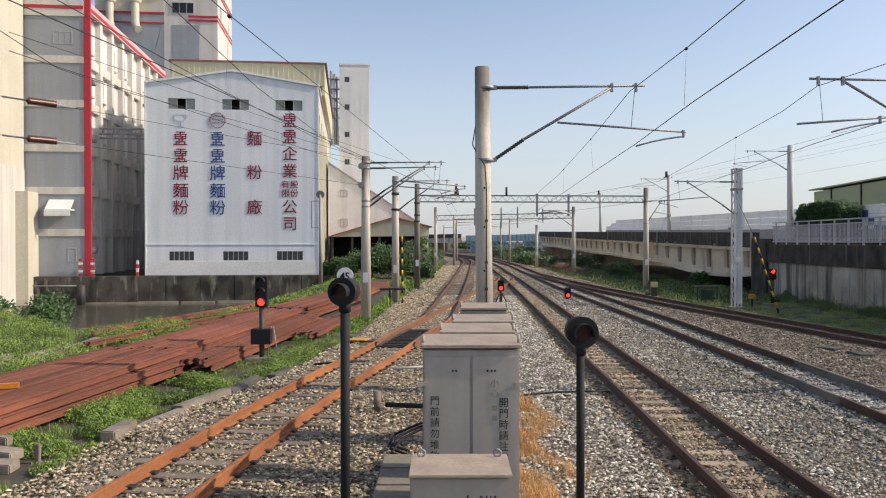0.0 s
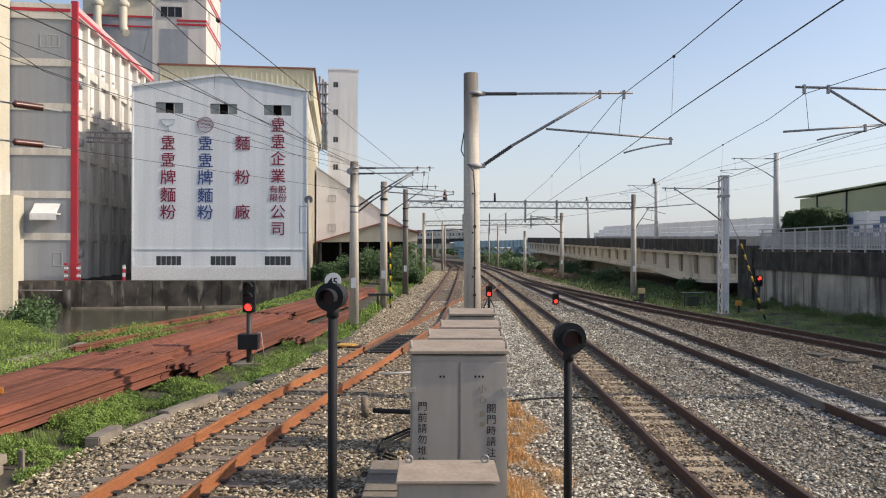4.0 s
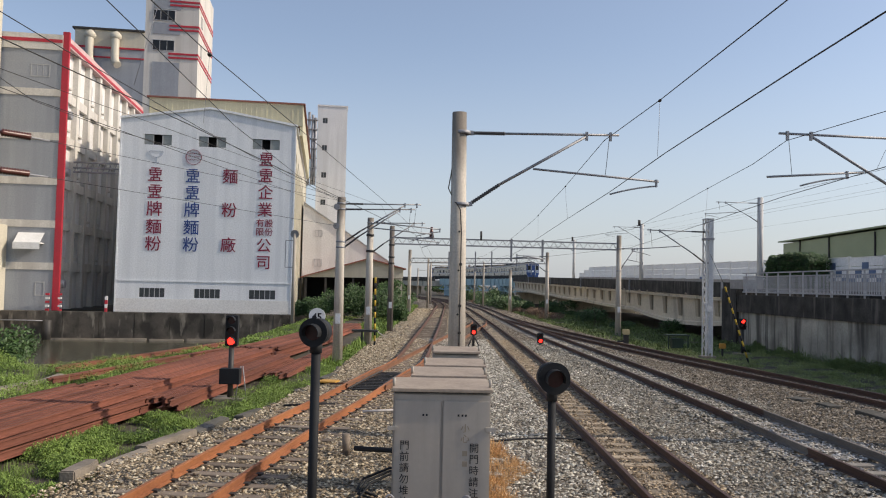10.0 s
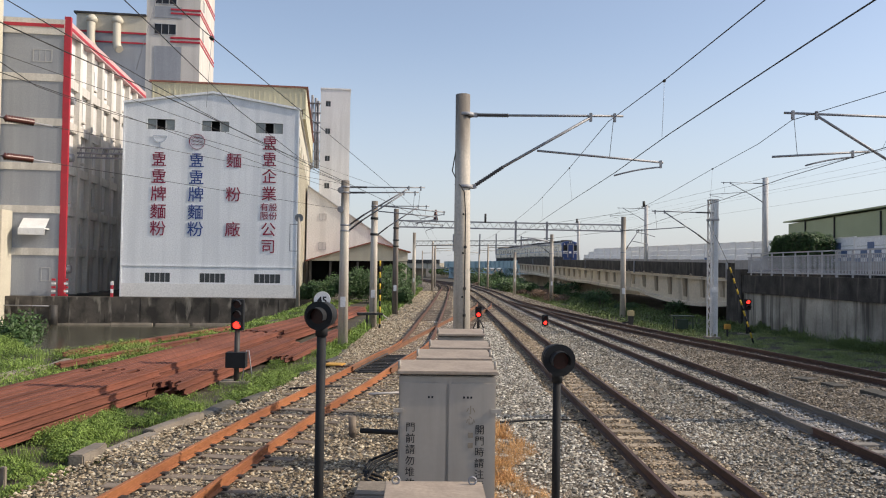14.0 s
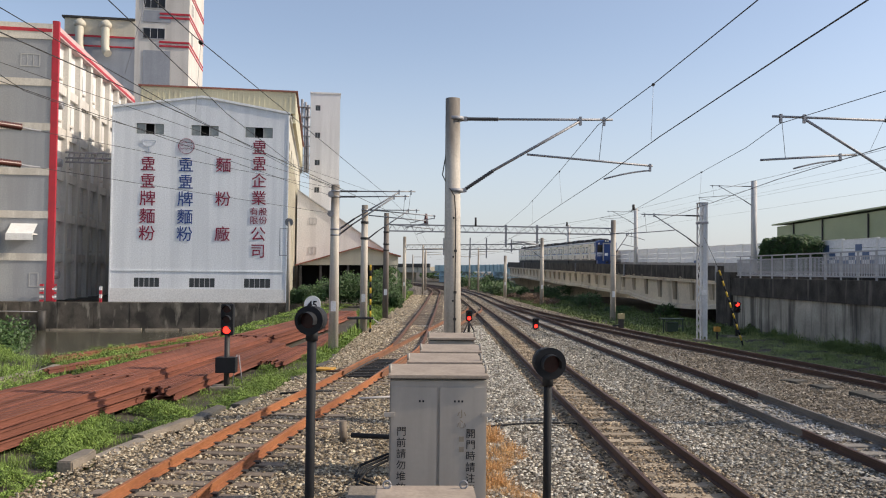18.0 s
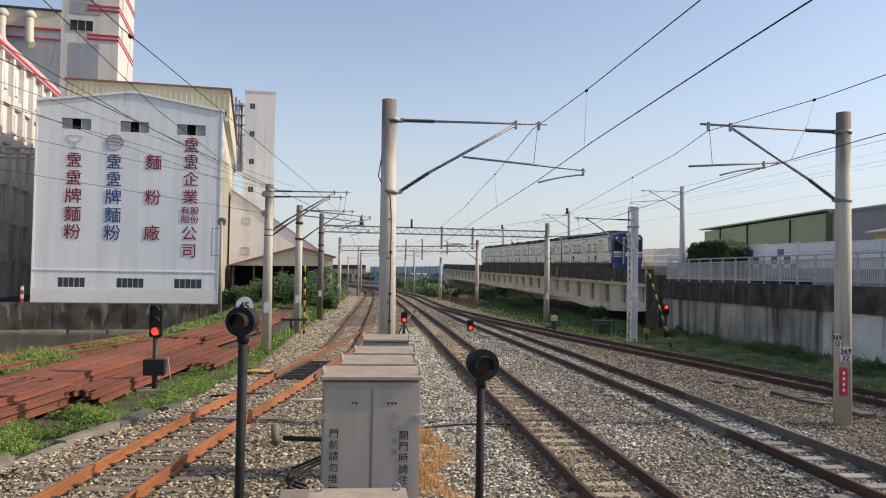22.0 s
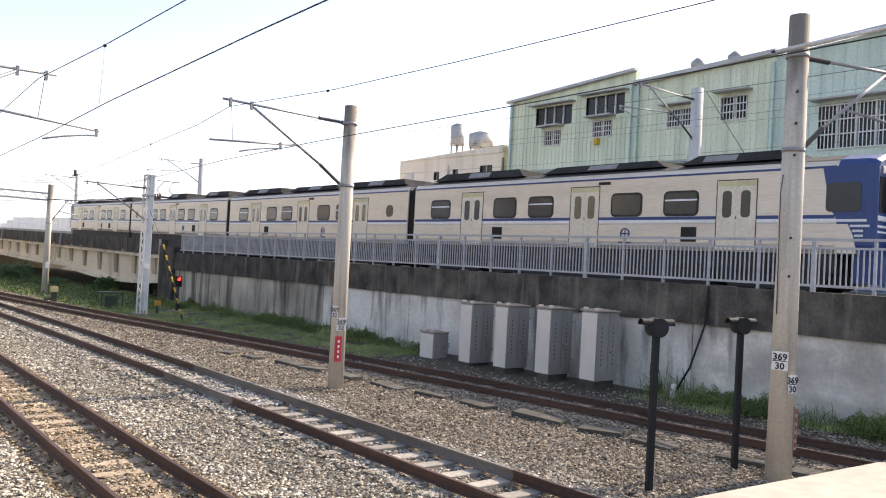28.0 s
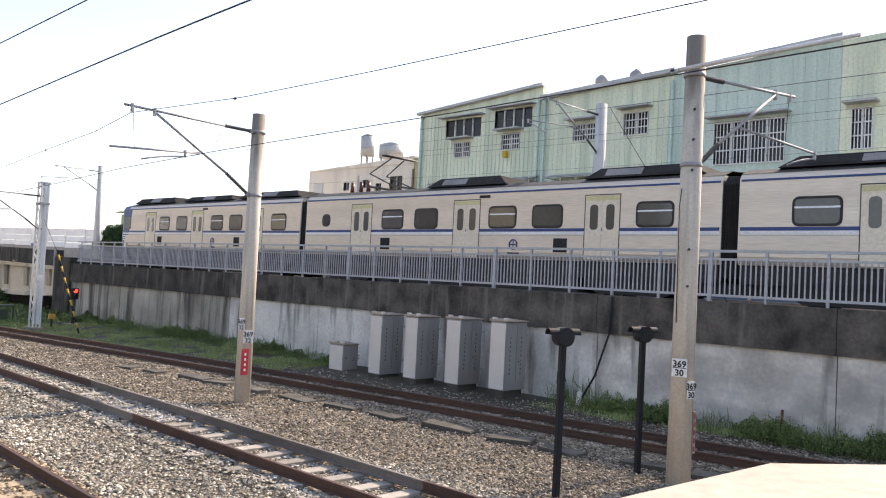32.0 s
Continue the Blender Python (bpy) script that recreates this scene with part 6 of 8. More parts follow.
# droppers between messenger and contact
for (mx, cx, y, zm) in ((3.69, 3.66, 12.4, 5.82), (4.34, 4.42, 24, 5.9), (4.95, 4.95, 33.5, 5.85), (7.92, 7.5, 13.1, 6.0), (8.75, 8.68, 24.4, 6.0)):
    solid("dropper_wire", Mesh().line([(mx, y, zm + 0.02), (mx * 0.7 + cx * 0.3, y, zm * 0.6 + 4.95 * 0.4), (cx, y, 4.95)], 0.0032, 4), "galv", "thin dropper wire between two line wires", "wire", "dropper wires")
    solid("wire_clamp", Mesh().spun((mx, y - 0.05, zm), (mx, y + 0.05, zm), (0.006, 0.022, 0.026, 0.022, 0.006), 8), "wire", "small round black clamp on a wire", "clamp", "wire clamps")
for z, x in ((8.12, 23.2), (9.05, 23.3), (9.9, 26.6), (8.6, 26.5), (9.45, 27.3), (7.7, 27.2)):
    wire("overhead wire of the upper line", [(x, -30, z), (x + 0.3, 17.8, z), (x - 0.2, 63.5, z + 0.3), (x, 97.6, z + 0.7), (x, 140, z + 1.1)], 0.005)


# ---- cabinets, signals and steel near the tracks ----
def cabinet(x, y, w, d, h, label, rz=0.0, text=True, group="relay cabinets", z0=-0.2, pale=False):
    c = thing("relay_cabinet", label, "relay cabinet", (x, y, z0), rz, group)
    body = "cabinet_door" if pale else "cabinet"
    part("plinth", Mesh().box((-w / 2 + 0.05, 0.05, -0.25), (w / 2 - 0.05, d - 0.05, 0.14)), "slab", c) if not pale else part("plinth", Mesh().box((-w / 2 + 0.05, 0.05, -0.5), (w / 2 - 0.05, d - 0.05, 0.02)), "slab_dark", c, bevel=0.02)
    part("body", Mesh().box((-w / 2, 0, 0.0 if pale else 0.14), (w / 2, d, h)), body, c, bevel=0.012)
    # paler skin on the west side only: the sky light there is painted in
    if pale:
        part("side_panel", Mesh().box((-w / 2 - 0.008, 0.02, 0.02), (-w / 2 - 0.002, d - 0.02, h - 0.03)), "cabinet_pale", c)
    for s in (-1, 1):
        door = part("door", Mesh().box((s * w / 4 - w / 4 + 0.012, -0.018, 0.2), (s * w / 4 + w / 4 - 0.012, 0.0, h - 0.07)), body, c, bevel=0.006)
        part("hinge", Mesh().box((s * w / 2 - 0.05, -0.035, h - 0.36), (s * w / 2 + 0.05, -0.018, h - 0.32)), body, door)
        part("hinge", Mesh().box((s * w / 2 - 0.05, -0.035, 0.4), (s * w / 2 + 0.05, -0.018, 0.44)), body, door)
    part("handle", Mesh().box((0.08, -0.05, h * 0.45), (0.24, -0.02, h * 0.45 + 0.03)), "cabinet_top", c)
    part("keyhole", Mesh().rod((0.1, -0.03, h * 0.42), (0.1, -0.018, h * 0.42), 0.018, n=8), "dark_steel", c)
    o = 0.012
    top = Mesh().loft([[(-w / 2 - o, -0.05, h + 0.012), (w / 2 + o, -0.05, h + 0.012), (w / 2 + o, -0.05, h + 0.045), (-w / 2 - o, -0.05, h + 0.045)],
                       [(-w / 2 - o, d + 0.06, h + 0.012), (w / 2 + o, d + 0.06, h + 0.012), (w / 2 + o, d + 0.06, h + 0.075), (-w / 2 - o, d + 0.06, h + 0.075)]])
    part("lid", top, "cabinet_top", c, bevel=0.006)
    # dark strip below the lid stands for the shade in its gap
    part("lid_gasket", Mesh().box((-w / 2 + 0.01, -0.02, h), (w / 2 - 0.01, d, h + 0.012)), "dark_steel", c)
    for s in (-1, 1):
        part("lifting_plate", Mesh().box((-w / 2 + 0.02, d / 2 + s * 0.2 - 0.06, h + 0.05), (-w / 2 + 0.12, d / 2 + s * 0.2 + 0.06, h + 0.12)), "cabinet_pale", c, bevel=0.008) if pale else part("lifting_eye", Mesh().rod((s * (w / 2 + 0.0), 0.1, h + 0.05), (s * (w / 2 + 0.0), 0.1, h + 0.13), 0.014, n=8), "cabinet", c)
    if text:
        for k, ch in enumerate("門前請勿堆放"):
            letters("lettering", ch, 0.098, "ink", c, (-w * 0.375, -0.022, h - 0.5 - 0.108 * k), depth=0.001)
        for k, ch in enumerate("開門時請注意"):
            letters("lettering", ch, 0.098, "ink", c, (w * 0.335, -0.022, h - 0.52 - 0.108 * k), depth=0.001)
        for k, ch in enumerate("小心"):
            letters("lettering", ch, 0.09, "faded_ink", c, (w * 0.24, -0.022, h - 0.33 - 0.1 * k), depth=0.001)
        for k in range(2):
            part("worn_mark", Mesh().box((w * 0.215, -0.022, h - 0.6 - 0.1 * k), (w * 0.265, -0.019, h - 0.55 - 0.1 * k)), "faded_ink", c)
        for u in (-0.2, -0.165, 0.16, 0.2, 0.235):
            part("worn_mark", Mesh().box((w * u, -0.022, h - 0.22), (w * u + 0.018, -0.019, h - 0.2)), "ink", c)
    else:
        for k in range(int((h - 0.6) / 0.13)):
            for s in (-0.3, 0.22):
                part("lettering_bar", Mesh().box((w * s - 0.016, -0.022, h - 0.44 - 0.12 * k), (w * s + 0.016, -0.019, h - 0.38 - 0.12 * k)), "insulator_dark", c)
    return c


cabinet(0.275, 8.0, 0.95, 0.6, 2.045, "grey-beige relay cabinet with black lettering on its doors")
for k, (y, w, x) in enumerate(((9.15, 0.82, 0.385), (10.35, 0.76, 0.51), (12.45, 0.7, 0.625))):
    cabinet(x, y, w, 0.6, 2.045, "grey-beige relay cabinet in a row behind another", text=False)
s = thing("junction_cabinet", "low grey-beige cabinet with a sloping lid and two lifting eyes", "cabinet", (0.14, 6.6, -0.2))
part("body", Mesh().box((-0.41, 0, -0.1), (0.41, 0.55, 1.188)), "cabinet", s, bevel=0.012)
part("lid", Mesh().loft([[(-0.42, -0.04, z0), (0.42, -0.04, z0), (0.42, 0.58, z1), (-0.42, 0.58, z1)] for z0, z1 in ((1.19, 1.205), (1.215, 1.23))]), "cabinet_top", s, bevel=0.006)
for u in (-0.33, 0.33):
    part("lifting_eye", Mesh().line([(u + 0.032 * math.cos(a * 0.5236), 0.48, 1.262 + 0.032 * math.sin(a * 0.5236)) for a in range(13)], 0.009, 6), "galv", s)
letters("lettering", "中洲", 0.16, "ink", s, (0.14, -0.004, 0.97), depth=0.002)


def disc_signal(x, y, z, label, r=0.15, facing=0.0):
    """Round hooded signal head on a black post."""
    t = thing("repeater_signal", label, "signal", (x, y, 0), facing, "hooded signals")
    part("post", Mesh().rod((0, 0, -0.4), (0, 0, z - r * 0.9), 0.045, n=14), "black", t)
    part("head", Mesh().rod((0, -0.1, z), (0, 0.12, z), r, r * 0.92, 28), "black", t)
    part("rim", Mesh().rod((0, -0.13, z), (0, -0.1, z), r * 1.02, r, 28), "black", t)
    q, arc = r * 0.62, [math.radians(-25 + 230 * k / 16) for k in range(17)]
    ring = [(q * math.cos(a), q * math.sin(a)) for a in arc] + [(q * 0.93 * math.cos(a), q * 0.93 * math.sin(a)) for a in reversed(arc)]
    hood = Mesh().loft([[(u, v, z + w) for u, w in ring] for v in (-0.27, -0.13)])
    part("hood", hood, "black", t)
    part("lens", Mesh().rod((0, -0.14, z), (0, -0.125, z), r * 0.55, n=20), "lens_dark", t)
    part("clamp", Mesh().rod((0, 0, z - r * 1.5), (0, 0, z - r * 0.7), 0.06, n=12), "black", t)
    return t


disc_signal(-0.955, 7.94, 2.42, "black hooded round signal on a thin black post", 0.135, -8)
disc_signal(1.5, 8.9, 1.919, "black hooded round signal on a black post by the cabinets", 0.169, 2)


def twin_signal(x, y, z, turn):
    t = thing("twin_repeater_signal", "black post with two hooded signal heads back to back", "signal", (x, y, 0), turn, "hooded signals")
    part("post", Mesh().box((-0.045, -0.045, -0.4), (0.045, 0.045, z - 0.15)), "black", t, bevel=0.008)
    part("head", Mesh().rod((0, -0.1, z - 0.05), (0, 0.1, z - 0.05), 0.14, n=24), "black", t)
    for s in (-1, 1):
        arc = [math.radians(-15 + 210 * k / 12) for k in range(13)]
        ring = [(0.075 * math.cos(a), 0.075 * math.sin(a)) for a in arc] + [(0.067 * math.cos(a), 0.067 * math.sin(a)) for a in reversed(arc)]
        h = Mesh().loft([[(s * v, u, z + w) for u, w in ring] for v in (0.08, 0.27)])
        part("hood", h, "black", t)
        part("lens", Mesh().rod((s * 0.08, 0, z), (s * 0.1, 0, z), 0.074, n=16), "lens_dark", t)


twin_signal(10.0, 7.08, 2.2, -20)
twin_signal(12.5, 7.2, 2.2, -20)

for k, y in enumerate((13.88, 15.53, 17.24, 18.82)):
    c = cabinet(17.45, y, 0.9, 0.55, 1.82, "pale grey relay cabinet against the retaining wall", 0, False, "wall cabinets", 0.02 - 0.05 * k, True)
c = cabinet(17.32, 20.64, 0.63, 0.7, 0.85, "small grey equipment box beside the wall cabinets", 0, False, "wall cabinets", -0.25, True)


def colour_light(x, y, label, lit, base=-0.35, z=1.15, count=3, box=True, which=0):
    t = thing("shunting_signal", label, "signal", (x, y, base))
    part("base", Mesh().box((-0.4, -0.3, -0.1), (0.4, 0.3, 0.2 if box else 0.12)), "slab", t, bevel=0.02)
    part("post", Mesh().rod((0, 0, 0), (0, 0, z), 0.07, n=12), "dark_steel", t)
    if box:
        part("control_box", Mesh().box((-0.26, -0.18, 0.55), (0.26, 0.12, 0.95)), "black", t, bevel=0.01)
        part("ladder", Mesh().rod((0.12, 0.05, 0.1), (0.25, 0.05, 1.0), 0.015, n=6).rod((0.42, 0.05, 0.1), (0.3, 0.05, 1.0), 0.015, n=6), "galv", t)
    h = 0.27 * count
    part("case", Mesh().box((-0.16, -0.08, z), (0.16, 0.14, z + h)), "black", t, bevel=0.02)
    for k in range(count):
        c = z + 0.14 + 0.27 * k
        n = part("lamp", Mesh().rod((0, -0.1, c), (0, -0.08, c), 0.095, n=16), "signal_red" if lit and k == which else "lens_dark", t)
        arc = [math.radians(180 * q / 10) for q in range(11)]
        ring = [(0.115 * math.cos(a), 0.115 * math.sin(a)) for a in arc] + [(0.105 * math.cos(a), 0.105 * math.sin(a)) for a in reversed(arc)]
        hd = Mesh().loft([[(u, v, c + w) for u, w in ring] for v in (-0.26, -0.09)])
        part("visor", hd, "black", t)
    return t


colour_light(-4.8, 21.6, "three-aspect colour light signal showing red on a concrete base", True, z=1.52)
sg = colour_light(2.97, 41.9, "low two-aspect signal showing red between the tracks", True, z=0.72, count=2, box=False)
for u, v in ((-0.3, -0.2), (0.3, -0.2), (0.0, 0.3)):
    part("stand_leg", Mesh().rod((u, v, 0.1), (u * 0.2, v * 0.2, 0.6), 0.035, n=6), "dark_steel", sg)
colour_light(6.65, 43.5, "dwarf signal showing red between the tracks", True, -0.3, 0.2, 2, False)
colour_light(16.35, 40.5, "two-aspect signal showing red at the foot of the retaining wall", True, -0.3, 1.3, 2, False, 1)

# speed board behind the left signal
t = thing("speed_board", "round white speed board reading 45", "sign", (-1.5, 12.5, -0.04))
part("post", Mesh().rod((0, 0, -0.4), (0, 0, 2.2), 0.03, n=8), "dark_steel", t)
part("disc", Mesh().rod((0, -0.03, 2.42), (0, 0.0, 2.42), 0.125, n=28), "white", t)
letters("lettering", "45", 0.15, "ink", t, (0, -0.035, 2.42), depth=0.002, bold=0.004)


def sheet_pile(L):
    """A rusty rail section lying along y."""
    prof = [(-0.066, 0.0), (-0.066, 0.015), (-0.014, 0.03), (-0.014, 0.1), (-0.036, 0.115), (-0.036, 0.145), (0.036, 0.145), (0.036, 0.115), (0.014, 0.1), (0.014, 0.03), (0.066, 0.015), (0.066, 0.0)]
    return Mesh().loft([[(u, y, z) for u, z in prof] for y in (-L / 2, L / 2)])


def rusty_steel():
    rnd = random.Random(11)
    data = sheet_pile(12.0).data("steel_section", M["pile_steel"])
    # near end to far end along the rusty track; each row: count, how far in from the foot it starts, extra turn
    low = "low row of rusty steel sections lying beside the track"
    high = "stack of rusty red-brown steel sections lying beside the track"
    for label, x, y, turn, rows in ((high, -6.82, 14.0, -7.2, ((15, 0, 0), (15, 0.02, 0), (15, 0.13, 1.8))),
                                    (high, -5.92, 26.0, -5.4, ((13, 0, 0), (13, 0.02, 0), (12, 0.1, 0.4))),
                                    (low, -5.0, 25.4, -4.4, ((6, 0, 0), (6, 0.03, 0.3))),
                                    (low, -3.62, 32.6, -4.0, ((6, 0, 0),)),
                                    (high, -4.75, 38.3, -6.0, ((14, 0, 0), (14, 0.04, 0), (12, 0.12, 0.5))),
                                    (low, -4.0, 50.6, -3.5, ((12, 0, 0), (10, 0.1, 0.4))),
                                    (low, -9.2, 30.0, -10.7, ((3, 0, 0),)), (low, -10.15, 33.2, -12.5, ((3, 0, 0),))):
        t = thing("steel_stack", label, "steel stack", (x, y, -0.25), turn, "stacks of rusty steel")
        for r, (n, inset, twist) in enumerate(rows):
            for c in range(n):
                ob = new("steel_section", data)
                ob.parent = t
                u = -inset - 0.07 - c * 0.136
                ob.matrix_basis = pose(u + rnd.uniform(-0.008, 0.008), rnd.choice((-0.5, -0.1, 0.05, 0.3)) + rnd.uniform(-0.15, 0.15), r * 0.17 + 0.05 + rnd.choice((0, 0, 0, 0.012)), 0, rnd.uniform(-2, 2), twist + rnd.uniform(-0.12, 0.12))
            for v in (-4.2, 0, 4.2):
                part("bearer", Mesh().box((-inset - n * 0.136 + 0.15, v - 0.06, -0.2 if r == 0 else r * 0.17 + 0.02), (-inset - 0.2, v + 0.06, r * 0.17 + 0.048)), "sleeper", t)


rusty_steel()


def kerb_slabs():
    k = thing("kerb_slabs", "displaced concrete cable trough slabs along the ballast edge", "kerb")
    rnd = random.Random(3)
    y = 13.3
    while y < 33:
        x = along(KERB, y)
        L = rnd.uniform(0.8, 1.7)
        w, top = (0.15, 0.07) if y < 14 else (rnd.uniform(0.1, 0.19), rnd.uniform(-0.01, 0.04))
        ob = part("slab", Mesh().loft([[(-w * a, v, -0.12), (w * b, v, -0.12), (w * b, v, top), (-w * a, v, top + 0.01)] for v, a, b in ((-L / 2, rnd.uniform(0.6, 1.1), rnd.uniform(0.6, 1)), (rnd.uniform(-0.2, 0.2), 1, 1), (L / 2, rnd.uniform(0.7, 1), rnd.uniform(0.5, 1.1)))]), "slab" if y < 17 else "slab_dark", k, bevel=0.02)
        a = -math.degrees(math.atan2(along(KERB, y + 0.5) - x, 0.5))
        ob.matrix_basis = pose(x + rnd.uniform(-0.08, 0.08), y, -0.2 + rnd.uniform(-0.04, 0.05), rnd.uniform(-3, 3), rnd.uniform(-6, 6), a + rnd.uniform(-8, 8))
        y += L + (rnd.uniform(0.0, 0.1) if y < 20 else rnd.uniform(0.2, 2.2))
    bm = thing("edge_beams", "old concrete edge beams lying in the bank weeds", "kerb")
    for x, y, a, L in ((-11.75, 20.6, -12, 2.2), (-11.05, 22.9, -8, 2.2), (-10.85, 25.0, 4, 1.5)):
        ob = part("beam", Mesh().box((-0.14, -L / 2, -0.3), (0.14, L / 2, 0.12)), "slab", bm, bevel=0.02)
        ob.matrix_basis = pose(x, y, -0.24, 1, 3, a)
    t = thing("timber_pile", "broken concrete slabs and planks lying in the weeds", "debris", (-6.8, 11.75, -0.24), -12)
    for x, y, z, w, L, a in ((-0.1, 0.15, 0.08, 0.28, 1.5, 58), (0.1, -0.3, 0.0, 0.3, 1.5, 72), (-0.35, 0.35, 0.2, 0.16, 1.3, 64)):
        ob = part("slab", Mesh().box((-L / 2, -w / 2, -0.06), (L / 2, w / 2, 0.08)), "slab", t, bevel=0.015)
        ob.matrix_basis = pose(x, y, z, 3, 2, a - 60)
    part("stake", Mesh().box((0.8, 0.28, -0.12), (0.88, 0.34, 0.2)), "slab", t, bevel=0.01)
    r = thing("trough_row", "row of old concrete cable trough lids beside the siding", "kerb")
    y = 3.0
    while y < 24:
        L = rnd.uniform(0.7, 1.2)
        x = along(LINE_D, y) - 1.75
        ob = part("lid", Mesh().box((-0.2, -L / 2, -0.1), (0.2, L / 2, 0.05)), "slab_dark", r, bevel=0.015)
        ob.matrix_basis = pose(x + rnd.uniform(-0.12, 0.12), y, -0.185 + rnd.uniform(-0.025, 0.02), rnd.uniform(-3, 3), rnd.uniform(-5, 5), 5 + rnd.uniform(-12, 12))
        y += L + rnd.uniform(0.02, 0.7)


kerb_slabs()


def striped_guard(a, b, r, label, n=12):
    t = thing("striped_guard", label, "guy guard")
    a, b = Vector(a), Vector(b)
    for k in range(n):
        part("stripe", Mesh().rod(a + (b - a) * k / n, a + (b - a) * (k + 1) / n, r, n=8), "yellow" if k % 2 else "black", t)
    return t


striped_guard((14.95, 36.3, -0.3), (14.0, 36.7, 3.1), 0.042, "yellow and black striped guard on a stay wire", 14)
striped_guard((-2.05, 41.3, -0.3), (-2.1, 41.6, 3.2), 0.05, "yellow and black striped guard beside a pole", 12)
wire("stay wire of the mast", [(14.0, 36.7, 3.1), (13.6, 37.5, 4.6)], 0.012)
b = thing("point_machine", "small yellow-lidded lineside box", "equipment box", (11.9, 46, -0.3))
part("box", Mesh().box((-0.13, -0.13, 0), (0.13, 0.13, 0.62)), "dark_steel", b, bevel=0.02)
part("crank", Mesh().beam((-0.5, -0.05, 0.2), (0.1, -0.05, 0.3), 0.08, 0.1), "dark_steel", b)
part("lid", Mesh().box((-0.17, -0.17, 0.62), (0.17, 0.17, 0.92)), "yellow_render", b, bevel=0.02)
b = thing("equipment_stand", "dark green steel table-like stand near the mast", "stand", (14.0, 43.5, -0.3))
part("top", Mesh().box((-0.6, -0.3, 0.75), (0.6, 0.3, 0.82)), "dark_green", b)
part("case", Mesh().box((-0.3, -0.2, 0.1), (0.3, 0.2, 0.6)), "dark_green", b)
for u in (-0.55, 0.5):
    part("leg", Mesh().box((u, -0.28, 0), (u + 0.06, -0.22, 0.75)), "dark_green", b)
b = thing("yellow_box", "small yellow lineside box on a short post", "equipment box", (15.0, 39.6, -0.3))
part("post", Mesh().box((-0.04, -0.04, 0), (0.04, 0.04, 0.5)), "dark_steel", b)
part("box", Mesh().box((-0.14, -0.12, 0.4), (0.14, 0.12, 0.64)), "yellow_ochre", b, bevel=0.02)
b = thing("yellow_cover", "flat yellow cover plate beside the track", "cover plate", (-2.62, 25.2, -0.2), -10)
part("plate", Mesh().box((-0.28, -0.28, 0.05), (0.28, 0.28, 0.1)), "yellow_ochre", b, bevel=0.01)
for u in (-0.2, 0.2):
    part("foot", Mesh().box((u - 0.04, -0.24, -0.1), (u + 0.04, 0.24, 0.05)), "dark_steel", b)
b = thing("orange_bar", "orange plastic bar lying on the rusty steel", "bar", (-8.05, 14.4, 0.295), -70)
part("bar", Mesh().box((-0.05, -0.5, 0), (0.05, 0.5, 0.09)), "orange", b)
# lamp post at the mill corner
b = thing("lamp_post", "thin concrete lamp post in front of the mill corner", "lamp post", (-9.9, 66, -0.4))
part("post", Mesh().rod((0, 0, 0), (0, 0, 7.2), 0.16, 0.12, 12), "concrete", b)
part("head", Mesh().rod((0, -0.1, 7.1), (0, 0.3, 7.2), 0.35, 0.2, 10), "galv", b)
part("frame", Mesh().box((-0.75, -0.03, 4.4), (-0.7, 0.03, 6.6)).box((-0.75, -0.03, 6.55), (0, 0.03, 6.6)).box((-0.75, -0.03, 4.4), (0, 0.03, 4.45)), "galv", b)
# cables by the cabinets
cab = thing("cable_bundle", "black cables coming out of the ground beside the cabinets", "cable")
for k in range(3):
    pts = [(-0.05, 12.3 + 0.2 * k, 0.15 - 0.03 * k), (-0.35, 12.3 + 0.22 * k, 0.06), (-0.62 - 0.06 * k, 12.1 + 0.24 * k, -0.03 - 0.02 * k), (-0.75 - 0.03 * k, 11.8 + 0.25 * k, -0.16), (-0.5, 11.5 + 0.22 * k, -0.17)]
    part("cable", Mesh().line(pts, 0.02, 8), "black", cab)
pts = [(0.2, 14.5, -0.06), (-0.3, 14.65, -0.06), (-1.05, 14.9, -0.08)]
part("conduit", Mesh().line(pts, 0.045, 10), "black", cab)
part("stub", Mesh().rod((-1.2, 15.0, -0.25), (-1.22, 15.0, 0.16), 0.07, n=10), "sleeper", cab)
cc = thing("cross_cable", "thin black cable lying across the ballast", "cable")
part("cable", Mesh().line([(0.85, 16.0, -0.15), (1.5, 16.1, -0.14), (2.3, 16.5, -0.15), (2.9, 16.6, -0.15), (3.4, 16.6, -0.17)], 0.022, 6), "black", cc)
part("cable", Mesh().line([(-3.2, 20.3, -0.15), (-2.4, 20.6, -0.13), (-2.0, 20.9, -0.17)], 0.03, 6), "black", cc)
b = thing("walkway_slabs", "concrete slabs beside the cabinets", "paving", (-0.42, 9.2, -0.2))
for k in range(4):
    part("slab", Mesh().box((-0.42, -0.6 + 0.75 * k, 0), (0.05, 0.1 + 0.75 * k, 0.09)), "slab", b, bevel=0.015)

# rodding frame of the turnout
t = thing("turnout_grating", "dark steel grating between the rails of the turnout", "turnout part")
for k in range(13):
    y = 23.6 + 0.37 * k
    x = along(LINE_A, y)
    part("cross_bar", Mesh().box((x - 0.4, y - 0.04, -0.18), (x + 0.4, y + 0.04, -0.12)), "dark_steel", t)
for s in (-0.4, 0.4):
    part("side_bar", Mesh().line([(along(LINE_A, y) + s, y, -0.1) for y in (23.4, 25, 26.5, 28.3)], 0.03, 6), "dark_steel", t)
t = thing("point_rod", "white point rods across the rusty track", "point rod")
